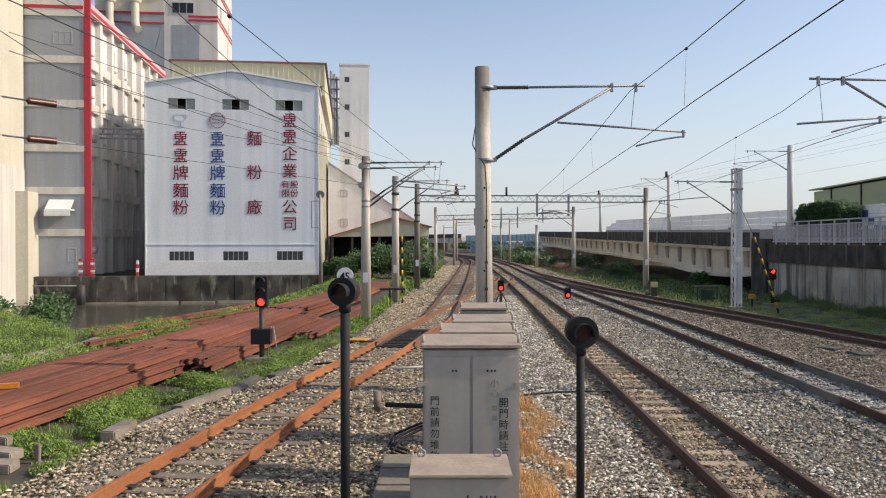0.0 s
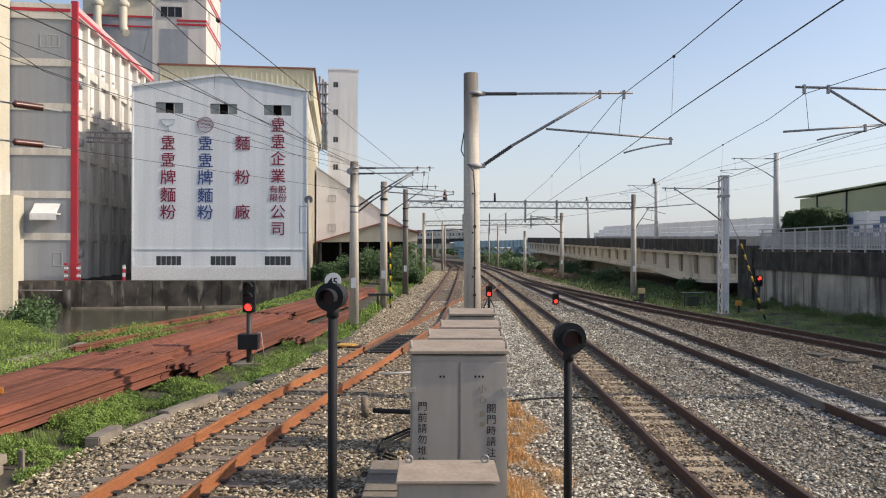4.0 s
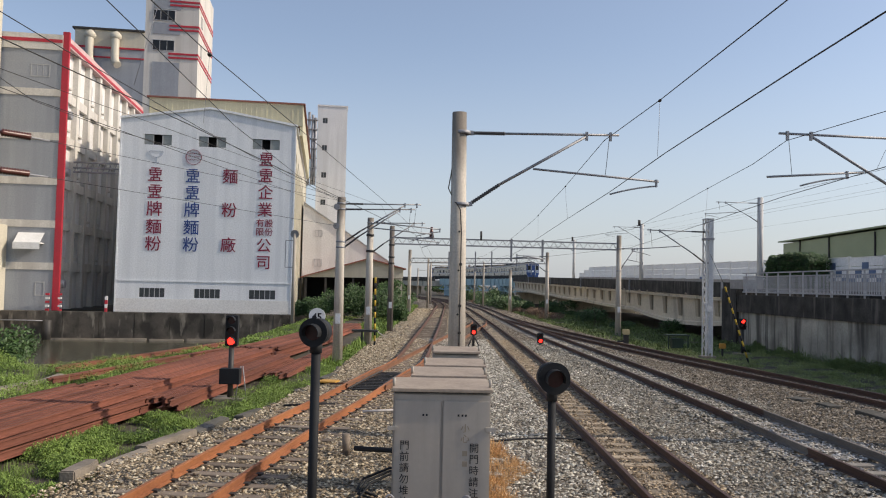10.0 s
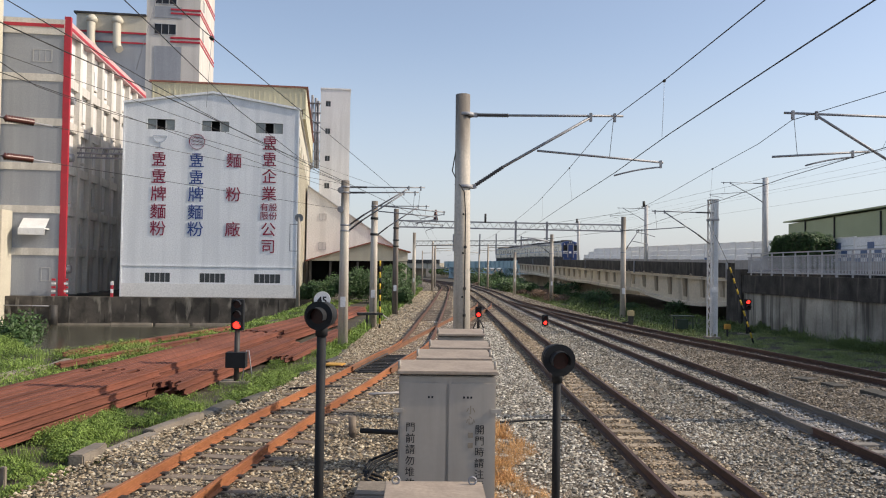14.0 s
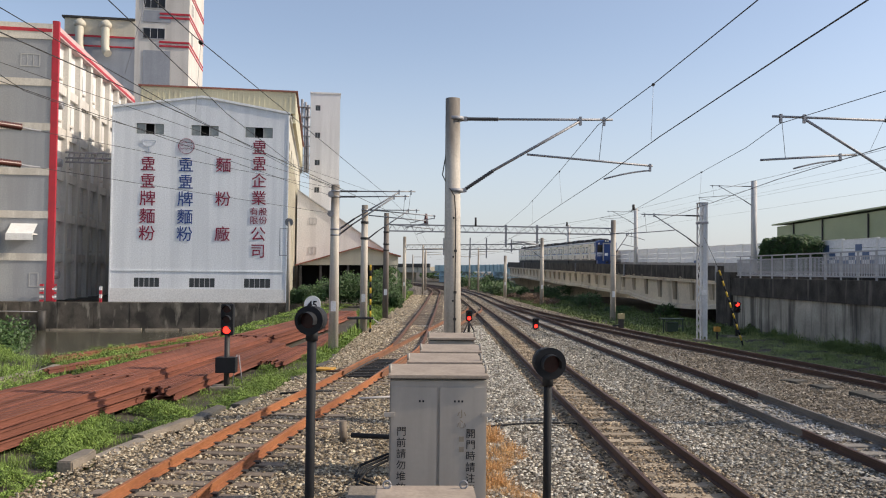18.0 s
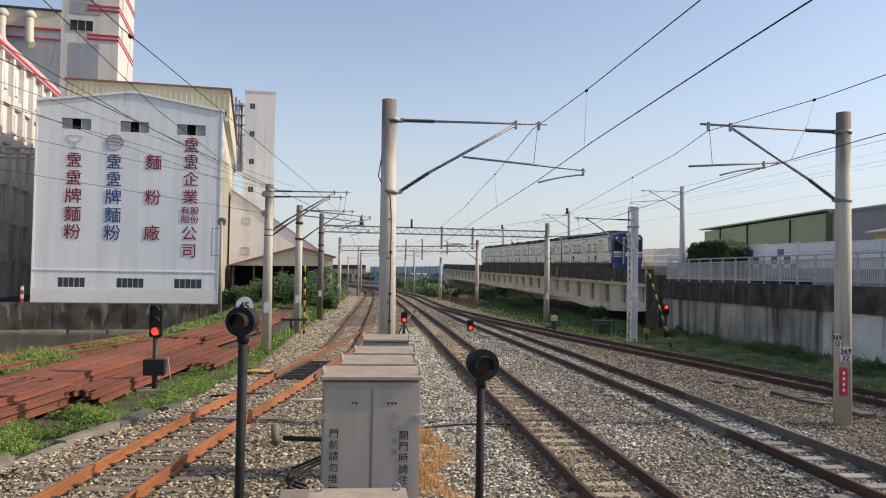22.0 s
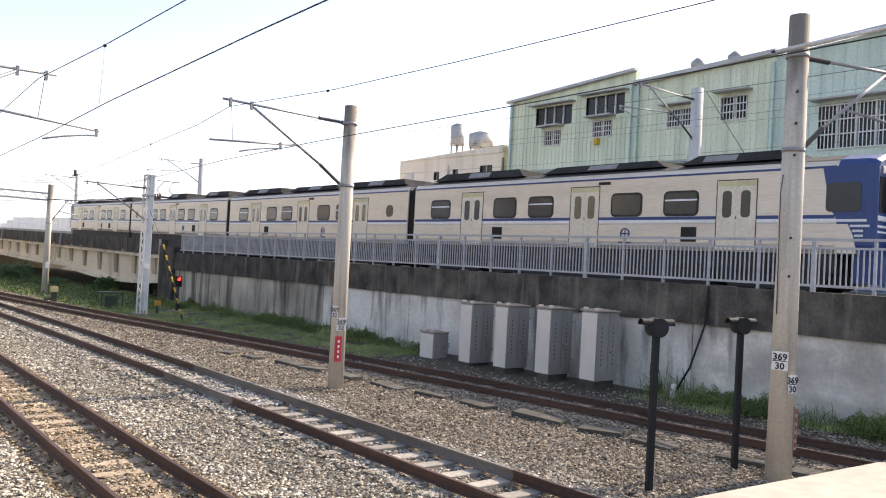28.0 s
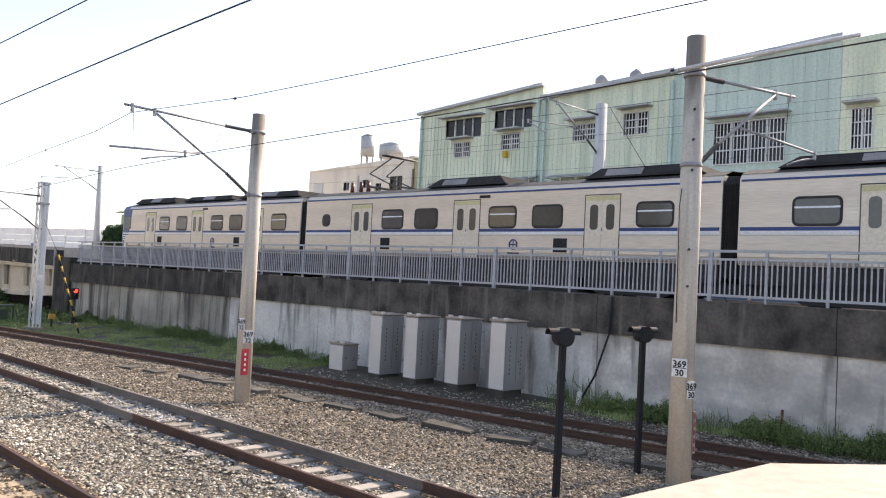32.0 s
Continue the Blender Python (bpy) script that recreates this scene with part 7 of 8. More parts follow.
part("rod", Mesh().rod((-1.2, 19.4, -0.12), (0.1, 19.9, -0.12), 0.03, n=8), "cabinet_pale", t)
part("rod", Mesh().rod((-2.5, 24.4, -0.1), (-1.7, 24.7, -0.1), 0.03, n=8), "brown_rail", t)
b = thing("lineside_table", "dark steel bench-like bracket on a pole beside the track", "bracket", (-2.45, 41.4, 0))
part("top", Mesh().box((-0.75, -0.3, 0.45), (0.55, 0.2, 0.55)), "dark_steel", b)
part("brace", Mesh().beam((0.5, -0.1, 0.5), (0.85, -0.1, 0.25), 0.05, 0.05), "cabinet_pale", b)
part("leg", Mesh().box((-0.3, -0.1, -0.4), (-0.2, 0.0, 0.45)), "dark_steel", b)
t = thing("cable_drop", "black cable hanging down the retaining wall", "cable")
part("cable", Mesh().line([(18.35, 11.5, 2.7), (18.33, 11.55, 1.7), (18.3, 11.9, 0.6), (18.1, 12.2, -0.1)], 0.03, 6), "black", t)
part("sleeve", Mesh().rod((18.08, 12.25, -0.4), (18.1, 12.2, 0.15), 0.07, n=8), "cabinet_pale", t)
t = thing("rusty_stake", "short rusty stake at the foot of the wall", "stake", (18.2, 7.0, -0.3))
part("stake", Mesh().rod((0, 0, 0), (0.02, 0, 0.75), 0.03, n=6), "pile_steel", t)

t = thing("upper_signal", "black signal head on a thin post by the upper line", "signal", (27.0, 32.3, 0))
part("post", Mesh().rod((0, 0, 2.4), (0, 0, 8.0), 0.07, n=10), "concrete", t)
part("head", Mesh().box((-0.15, 0.2, 6.0), (0.1, 0.62, 7.0)), "black", t, bevel=0.03)
part("arm", Mesh().box((-0.03, 0.0, 6.4), (0.03, 0.3, 6.5)), "dark_steel", t)
striped_guard((27.0, 14.4, 5.5), (27.0, 15.4, 6.94), 0.06, "yellow and black striped guard on an upper line stay", 9)
wire("stay wire of an upper line pole", [(27.0, 12.2, 2.4), (27.0, 14.4, 5.5), (27.0, 17.4, 9.9)], 0.014)
q = thing("column_guard", "red and white striped guard round the red column foot", "guard", (*MILL_AT, 0), MILL_TURN)
for k in range(5):
    for u in (-5.75, -4.7):
        part("stripe", Mesh().box((u, -0.5, -0.15 + 0.34 * k), (u + 0.3, -0.3, 0.03 + 0.34 * k)), "white" if k % 2 else "red_paint", q)


# ---- the train on the upper line ----
CAR = 19.95
TX = 23.4


def rounded(x0, x1, y0, y1, z0, z1, r):
    """A slab with rounded corners in the yz plane."""
    ring = []
    for cy, cz, a0 in ((y1 - r, z1 - r, 0), (y0 + r, z1 - r, 90), (y0 + r, z0 + r, 180), (y1 - r, z0 + r, 270)):
        for k in range(4):
            a = math.radians(a0 + 30 * k)
            ring.append((cy + r * math.cos(a), cz + r * math.sin(a)))
    return Mesh().loft([[(x, y, z) for y, z in ring] for x in (x0, x1)])


def train_car(label, head=0, panto=False, small=None, wins=(), doors=(4.2, 10.0, 15.9)):
    """A car whose front end is at local y=0 and rear at y=CAR; local z=0 is rail level. head: 1 cab at the front, -1 at the rear."""
    c = thing("train_car", label, "train car", group="cars of the passing train")
    hw, sill, eave = 1.4, 1.12, 3.5
    y0, y1 = 0.25, CAR - 0.25
    prof = [(-hw + 0.06, sill), (-hw, sill + 0.25), (-hw, eave), (-hw + 0.12, eave + 0.16), (-0.8, eave + 0.33), (0, eave + 0.4),
            (0.8, eave + 0.33), (hw - 0.12, eave + 0.16), (hw, eave), (hw, sill + 0.25), (hw - 0.06, sill)]
    bs, be = y0, y1
    if head == 1:
        bs = 1.25
    if head == -1:
        be = y1 - 1.0
    part("body", Mesh().loft([[(x, y, z) for x, z in prof] for y in (bs, be)]), "train_steel", c)
    roof = [(-hw + 0.1, eave + 0.165), (-0.8, eave + 0.345), (0, eave + 0.415), (0.8, eave + 0.345), (hw - 0.1, eave + 0.165)]
    part("roof", Mesh().loft([[(x, y, z) for x, z in roof] for y in (bs, be)]), "train_roof", c)
    if head:
        a, b = (bs, 0.25) if head == 1 else (be, y1)
        s = -1 if head == 1 else 1
        def at(q):
            return a + s * q
        cab = part("cab", Mesh().loft([[(x * k, y, sill + (z - sill) * q) for x, z in prof] for y, k, q in ((a, 1.003, 1.003), (at(0.75), 1.0, 1.0), (at(0.92), 0.975, 0.99), (b, 0.93, 0.965))]), "train_blue", c)
        for sx in (-1, 1):
            X = sx * hw
            edge = [(at(0.0), 2.0), (at(-0.05), 2.15), (at(-0.25), 2.4), (at(-0.3), 2.9), (at(-0.42), eave - 0.02), (at(0.0), eave - 0.02)]
            part("blue_side", Mesh().loft([[(X + sx * d, y, z) for y, z in edge] for d in (-0.03, 0.006)]), "train_blue", c)
            edge = [(at(0.0), sill + 0.02), (at(0.55), sill + 0.02), (at(0.45), 1.6), (at(0.3), 1.92), (at(0.0), 1.92)]
            part("lower_side", Mesh().loft([[(X + sx * d, y, z) for y, z in edge] for d in (-0.03, 0.012)]), "train_steel", c)
            part("cab_side_window", rounded(X - sx * 0.04, X + sx * 0.02, min(at(-0.3), at(0.62)), max(at(-0.3), at(0.62)), 2.25, 3.03, 0.12), "glass", c)
            for k, (q0, q1) in enumerate(((0.36, 0.85), (0.42, 0.7), (0.48, 0.7))):
                part("white_flash", Mesh().box((X - sx * 0.03, at(q0), 1.84 - 0.13 * k), (X + sx * 0.016, at(q1), 1.9 - 0.13 * k)), "train_white", cab)
            part("white_flash", Mesh().box((X - sx * 0.03, at(-0.1), 1.98), (X + sx * 0.018, at(0.78), 2.05)), "train_white", cab)
            part("windscreen", Mesh().box((sx * 0.56, b + s * 0.012, 2.24), (sx * 1.24, b - s * 0.05, 3.18)), "glass", cab, bevel=0.004)
            part("white_flash", Mesh().box((sx * 0.52, b + s * 0.02, 2.02), (sx * 1.28, b - s * 0.02, 2.15)), "train_white", cab)
            part("white_flash", Mesh().box((sx * 0.52, b + s * 0.02, 1.84), (sx * 1.28, b - s * 0.02, 1.9)), "train_white", cab)
            part("white_flash", Mesh().box((sx * 0.52, b + s * 0.02, 1.7), (sx * 1.28, b - s * 0.02, 1.75)), "train_white", cab)
            part("marker_light", Mesh().box((sx * 0.95, b + s * 0.03, 3.27), (sx * 1.1, b - s * 0.02, 3.47)), "train_door", cab, bevel=0.01)
            part("lamp", Mesh().rod((sx * 0.16, b + s * 0.02, 3.72), (sx * 0.16, b + s * 0.2, 3.7), 0.1, n=14), "train_white", cab)
        part("lamp_housing", Mesh().box((-0.32, b - s * 0.4, 3.58), (0.32, b + s * 0.12, 3.86)), "train_roof", cab, bevel=0.04)
        part("gangway_bellows", Mesh().box((-0.5, b + s * 0.24, 1.05), (0.5, b - s * 0.02, 3.42)), "bellows", cab, bevel=0.04)
        fr = Mesh().box((-0.56, b + s * 0.24, 1.05), (-0.42, b + s * 0.34, 3.46)).box((0.42, b + s * 0.24, 1.05), (0.56, b + s * 0.34, 3.46)).box((-0.42, b + s * 0.24, 3.3), (0.42, b + s * 0.34, 3.46))
        part("gangway_frame", fr, "galv", cab)
        part("gangway_door", Mesh().box((-0.42, b + s * 0.27, 1.1), (0.42, b + s * 0.24, 3.3)), "train_blue", cab)
        part("notice", Mesh().box((-0.3, b + s * 0.28, 1.75), (0.12, b + s * 0.272, 2.1)), "train_white", cab)
        part("coupler", Mesh().rod((0, b, 0.85), (0, b + s * 0.6, 0.85), 0.14, n=10), "dark_steel", cab)
        part("skirt", Mesh().box((-1.2, b - s * 0.6, 0.35), (1.2, b + s * 0.1, sill)), "train_blue", cab)
    for end, y in ((1, y0), (-1, y1)):
        if head != end:
            fold = []
            for k in range(7):
                q = y - end * 0.042 * k
                w = 1.3 if k % 2 == 0 else 1.22
                fold.append([(-w, q, 0.75), (w, q, 0.75), (w, q, 3.4), (w - 0.25, q, 3.66), (-w + 0.25, q, 3.66), (-w, q, 3.4)])
            part("bellows", Mesh().loft(fold), "bellows", c)
            part("end_panel", Mesh().box((-hw + 0.05, y - 0.012, sill + 0.1), (hw - 0.05, y + 0.012, eave)), "bellows", c)
    # stripes, windows and doors on both sides
    for sx in (-1, 1):
        X = sx * hw
        def slab(a, b, z0, z1, out, name, mt, par=c, bev=0.0):
            return part(name, Mesh().box((X - sx * 0.03, a, z0), (X + sx * out, b, z1)), mt, par, bevel=bev)
        slab(bs + 0.05, be - 0.05, 2.07, 2.17, 0.006, "blue_stripe", "train_blue")
        slab(bs + 0.05, be - 0.05, 1.985, 2.065, 0.006, "white_stripe", "train_white")
        slab(bs + 0.05, be - 0.05, 1.925, 1.95, 0.006, "grey_stripe", "frame_grey")
        slab(bs + 0.05, be - 0.05, 3.44, 3.5, 0.012, "gutter", "train_blue")
        for z in (1.35, 1.55, 1.72):
            slab(bs + 0.05, be - 0.05, z, z + 0.02, 0.01, "bead", "train_steel")
        for d in doors:
            for h in (-1, 1):
                leaf = slab(d + h * 0.325 - 0.31, d + h * 0.325 + 0.31, 1.16, 3.22, 0.008, "door_leaf", "train_door", c, 0.004)
                part("door_window", rounded(X - sx * 0.02, X + sx * 0.014, d + h * 0.3 - 0.15, d + h * 0.3 + 0.15, 2.12, 2.92, 0.11), "train_glass", leaf)
            slab(d - 0.62, d + 0.62, 3.05, 3.2, 0.0095, "door_head", "door_yellow")
            fr = Mesh()
            for h in (-0.66, 0.635):
                fr.box((X - sx * 0.02, d + h, 1.05), (X + sx * 0.012, d + h + 0.025, 3.25))
            fr.box((X - sx * 0.02, d - 0.66, 3.22), (X + sx * 0.012, d + 0.66, 3.25))
            part("door_frame", fr, "dark_steel", c)
        for k, w in enumerate(wins):
            wd = part("window_surround", rounded(X - sx * 0.02, X + sx * 0.01, w - 0.64, w + 0.64, 2.18, 2.98, 0.17), "bellows", c)
            part("pane", rounded(X - sx * 0.01, X + sx * 0.016, w - 0.57, w + 0.57, 2.25, 2.91, 0.12), "train_glass", wd)
            if k % 2 == 0:
                slab(w - 0.58, w + 0.58, 2.66, 2.71, 0.022, "window_bar", "train_white", wd)
        if small:
            part("small_window", rounded(X - sx * 0.02, X + sx * 0.014, small - 0.28, small + 0.28, 2.32, 2.86, 0.2), "glass", c)
        slab(8.9, 9.4, 3.28, 3.38, 0.02, "destination_panel", "train_grille")
        for v in (5.5, 14.1):
            slab(v, v + 0.55, 1.38, 1.84, 0.012, "vent_grille", "train_grille")
        slab(bs + 0.05, be - 0.05, sill + 0.02, sill + 0.16, 0.002, "dirty_skirt", "slab")
        cy = 8.2 if head else 7.75
        ring = Mesh()
        for q in range(16):
            a0, a1 = 2 * math.pi * q / 16, 2 * math.pi * (q + 1) / 16
            ring.beam((X + sx * 0.012, cy + 0.17 * math.cos(a0), 1.62 + 0.17 * math.sin(a0)), (X + sx * 0.012, cy + 0.17 * math.cos(a1), 1.62 + 0.17 * math.sin(a1)), 0.035, 0.035)
        ring.box((X - sx * 0.01, cy - 0.17, 1.6), (X + sx * 0.015, cy + 0.17, 1.64)).box((X - sx * 0.01, cy - 0.015, 1.45), (X + sx * 0.015, cy + 0.015, 1.79))
        part("crest", ring, "train_blue", c)
        slab(cy - 0.25, cy + 0.25, 1.28, 1.35, 0.012, "number_bar", "insulator_dark")
    # roof equipment
    def hump(a, b, w, h, mt, name):
        z = eave + 0.33
        unit = part(name, Mesh().loft([[(-w, a, z), (w, a, z), (w, b, z), (-w, b, z)], [(-w + 0.25, a + 0.5, z + h), (w - 0.25, a + 0.5, z + h), (w - 0.25, b - 0.5, z + h), (-w + 0.25, b - 0.5, z + h)]]), mt, c)
        n = max(2, int((b - a - 1.2) / 1.1))
        for k in range(n):
            q0 = a + 0.65 + (b - a - 1.3) * k / n
            q1 = q0 + (b - a - 1.3) / n - 0.12
            for sx in (-1, 1):
                part("side_panel", Mesh().loft([[(sx * (w - 0.25 * r + o), q, z + h * r + 0.004) for q in (q0, q1)] + [(sx * (w - 0.25 * r + o - 0.02), q, z + h * r - 0.02) for q in (q1, q0)] for r, o in ((0.2, 0.012), (0.85, 0.012))]), "train_lid" if k % 2 else "train_grille", unit)
            part("fan_lid", Mesh().rod((0, (q0 + q1) / 2, z + h), (0, (q0 + q1) / 2, z + h + 0.05), 0.34, 0.3, 14), "train_lid", unit)
        return unit
    if panto:
        hump(1.0, 5.2, 1.05, 0.34, "train_grille", "air_conditioner")
        hump(8.5, 12.5, 1.05, 0.34, "train_grille", "air_conditioner")
        p = new("pantograph")
        p.empty_display_size = 0.2
        p.parent = c
        y, z = 15.6, eave + 0.42
        part("base_frame", Mesh().box((-0.8, y - 0.7, z + 0.1), (0.8, y - 0.62, z + 0.18)).box((-0.8, y + 0.62, z + 0.1), (0.8, y + 0.7, z + 0.18)), "dark_steel", p)
        for sx in (-0.6, 0.6):
            part("lower_arm", Mesh().rod((sx, y - 0.5, z + 0.2), (sx * 0.8, y + 1.0, z + 0.75), 0.03, n=6), "dark_steel", p)
            part("upper_arm", Mesh().rod((sx * 0.8, y + 1.0, z + 0.75), (sx * 0.6, y - 0.2, z + 1.35), 0.025, n=6), "dark_steel", p)
        part("collector", Mesh().rod((-0.9, y - 0.2, z + 1.4), (0.9, y - 0.2, z + 1.4), 0.03, n=6).rod((-0.9, y - 0.45, z + 1.38), (0.9, y - 0.45, z + 1.38), 0.03, n=6), "dark_steel", p)
        for v in (17.2, 17.7, 18.3):
            part("roof_insulator", Mesh().rod((0, v, z), (0, v, z + 0.5), 0.1, 0.07, 10), "insulator", c)
    else:
        for a, q in ((1.0, 0.3), (7.0, 0.26), (13.4, 0.32)):
            hump(a if not (head == 1 and a < 3) else 2.6, a + 5.4, 1.08, q, "train_grille", "air_conditioner")
    for y in (3.2, CAR - 3.2):
        b = new("bogie")
        b.empty_display_size = 0.2
        b.parent = c
        part("frame", Mesh().box((-1.0, y - 1.5, 0.35), (1.0, y + 1.5, 0.75)), "dark_steel", b)
        for v in (-1.22, 1.02):
            part("side_frame", Mesh().loft([[(v, y + u, a), (v + 0.2, y + u, a), (v + 0.2, y + u, e), (v, y + u, e)] for u, a, e in ((-1.7, 0.42, 0.7), (-1.2, 0.1, 0.8), (-0.7, 0.1, 0.66), (0.7, 0.1, 0.66), (1.2, 0.1, 0.8), (1.7, 0.42, 0.7))]), "underframe", b)
        for v in (-1.05, 1.05):
            part("wheelset", Mesh().rod((-0.62, y + v, 0.43), (-0.48, y + v, 0.43), 0.43, n=18).rod((0.48, y + v, 0.43), (0.62, y + v, 0.43), 0.43, n=18).rod((-0.5, y + v, 0.43), (0.5, y + v, 0.43), 0.08, n=8), "dark_steel", b)
    part("underframe_box", Mesh().box((-1.3, 0.35 if head != 1 else 1.3, 0.6), (1.3, CAR - (0.35 if head != -1 else 1.3), 1.12)), "underframe", c)
    part("drag_box", Mesh().box((-0.95, 0.02 if head != 1 else 1.3, 0.22), (0.95, CAR - (0.02 if head != -1 else 1.3), 0.6)), "underframe", c)
    part("equipment_box", Mesh().box((-1.28, 5.1, 0.1), (1.28, CAR - 5.1, 0.6)), "underframe", c)
    return c


CARS = [train_car("leading train car with a blue cab and beige body", 1, wins=(6.1, 8.2, 12.1, 14.0, 17.9)),
        train_car("beige train car with blue stripe and roof units", small=1.7, wins=(5.9, 7.8, 11.9, 13.8, 17.6)),
        train_car("beige train car carrying a pantograph", 0, True, 18.25, (2.35, 6.35, 8.3, 12.1, 14.0)),
        train_car("rear train car with a blue cab", -1, wins=(2.05, 5.95, 7.85, 11.75, 13.85), doors=(4.05, 9.95, 15.65))]


def upper_line(s):
    """Point of the upper line's centre at distance s along it (s = y on the straight)."""
    y0, R = 183.0, 155.0
    x0 = TX + 0.032 * max(0.0, min(s, 110.0) - 28.0)
    if s < y0:
        return Vector((x0, s, deck_z(s)))
    a = min((s - y0) / R, 1.0)
    e = max(0.0, s - y0 - R)
    return Vector((x0 - R * (1 - math.cos(a)) - e * math.sin(a), y0 + R * math.sin(a) + e * math.cos(a), deck_z(y0)))


TIMES = [-4, 0, 3, 6, 8, 10, 12, 13, 14, 17, 19, 21, 23, 25, 27.5, 28.5, 30, 31, 32, 34]
FRONT = [328, 286, 256, 225.5, 205, 183.5, 161.5, 151, 142, 117, 99, 79.8, 59.8, 39.6, 13.9, 3.8, -10.8, -20.3, -29.8, -48.5]


def head_at(t):
    """Where the train's front end is, along the upper line."""
    k = max(1, min(len(TIMES) - 3, int(np.searchsorted(TIMES, t, "right")) - 1))
    h = TIMES[k + 1] - TIMES[k]
    m0 = (FRONT[k + 1] - FRONT[k - 1]) / (TIMES[k + 1] - TIMES[k - 1]) * h
    m1 = (FRONT[k + 2] - FRONT[k]) / (TIMES[k + 2] - TIMES[k]) * h
    u = (t - TIMES[k]) / h
    return (2 * u ** 3 - 3 * u * u + 1) * FRONT[k] + (u ** 3 - 2 * u * u + u) * m0 + (3 * u * u - 2 * u ** 3) * FRONT[k + 1] + (u ** 3 - u * u) * m1


def motions():
    for k, car in enumerate(CARS):
        rows = []
        for i in range(65):
            t = i * 0.5
            s = head_at(t) + k * CAR
            a, b = upper_line(s + 3.2), upper_line(s + CAR - 3.2)
            d = (b - a).normalized()
            p = a - d * 3.2
            pitch = math.degrees(math.asin(d.z))
            rows.append((t, pose(p.x, p.y, p.z, pitch, 0, -math.degrees(math.atan2(d.x, d.y)))))
        walk(car, rows)


# ---- distance: bridge, far trees ----
def leaf_cloud(m, cx, cy, cz, rx, ry, rz, n, size, rnd):
    """Leaves as small bent quads spread through an uneven blob."""
    for _ in range(n):
        a, b = rnd.uniform(0, 2 * math.pi), math.acos(rnd.uniform(-0.6, 1))
        q = rnd.uniform(0.55, 1.0) * (0.85 + 0.3 * noise.noise((math.cos(a) * 2 + cx, math.sin(a) * 2 + cy, b * 2)))
        p = Vector((cx + rx * q * math.sin(b) * math.cos(a), cy + ry * q * math.sin(b) * math.sin(a), cz + rz * q * math.cos(b)))
        u = Vector((rnd.gauss(0, 1), rnd.gauss(0, 1), rnd.gauss(0, 1))).normalized() * size * rnd.uniform(0.6, 1.3)
        v = u.orthogonal().normalized() * size * rnd.uniform(0.3, 0.6)
        m.face(p - u, p + v, p + u, p - v)


def bush(label, x, y, z, r, h, n, size, seed, category="bush", leaf="leaf"):
    rnd = random.Random(seed)
    b = thing("bush", label, category, (x, y, z), group="bushes")
    m = Mesh()
    for _ in range(7):
        leaf_cloud(m, rnd.uniform(-0.6, 0.6) * r, rnd.uniform(-0.5, 0.5) * r, h * rnd.uniform(0.25, 0.6), r * 0.55, r * 0.5, h * 0.45, n // 7, size, rnd)
    part("leaves", m, leaf, b)
    s = Mesh()
    for _ in range(5):
        s.rod((rnd.uniform(-0.2, 0.2) * r, rnd.uniform(-0.2, 0.2) * r, -0.3), (rnd.uniform(-0.5, 0.5) * r, rnd.uniform(-0.4, 0.4) * r, h * 0.6), 0.05, 0.02, 5)
    part("stem", s, "bark", b)


for k, (x, y, r, h) in enumerate(((-6.6, 72, 2.4, 3.2), (-4.2, 71, 2.6, 3.4), (-2.7, 73, 1.7, 2.3), (-8.9, 71, 1.6, 2.2), (-1.5, 68, 1.1, 1.7), (-9.6, 73, 1.2, 1.8))):
    bush("dense dark green bush in front of the shed", x, y, -0.4, r, h, 5200, 0.11, 20 + k)
for k, (x, y, r, h) in enumerate(((-21.5, 42.5, 2.2, 2.6), (-24.5, 43, 2.0, 2.4))):
    bush("overgrown green bush on the canal bank", x, y, -2.0, r, h, 2200, 0.12, 40 + k)
def hedge(x, y0, y1, z, w, h, n, seed):
    """A clipped hedge: leaves packed close under a boxy, slightly wavy skin."""
    rnd = random.Random(seed)
    b = thing("hedge", "clipped dark green hedge beside the upper line", "hedge", (x, (y0 + y1) / 2, z), group="bushes")
    L, m = (y1 - y0) / 2, Mesh()
    for _ in range(n):
        u, v, q = rnd.uniform(-1, 1), rnd.uniform(-1, 1), rnd.uniform(0, 1)
        face = rnd.choice("wwwtte")
        if face == "w":
            u = -1 + rnd.uniform(0, 0.25)
        elif face == "t":
            q = 1 - rnd.uniform(0, 0.15)
        else:
            v = rnd.choice((-1, 1)) * rnd.uniform(0.9, 1)
        top = h * (1 + 0.1 * noise.noise((v * 3, u * 2, seed))) * (1 - 0.25 * abs(v) ** 6)
        p = Vector((u * w * (0.9 + 0.2 * noise.noise((v * 4, q * 3, seed))), v * L, q * top))
        e = Vector((rnd.gauss(0, 1), rnd.gauss(0, 1), rnd.gauss(0, 1))).normalized() * 0.085 * rnd.uniform(0.6, 1.3)
        f = e.orthogonal().normalized() * 0.045
        m.face(p - e, p + f, p + e, p - f)
    part("leaves", m, "leaf", b)
    part("core", Mesh().box((-w * 0.7, -L * 0.9, 0.05), (w * 0.7, L * 0.9, h * 0.8)), "bark", b)


hedge(26.9, 53.8, 60.6, deck_z(58) + 0.35, 0.9, 2.45, 15000, 50)
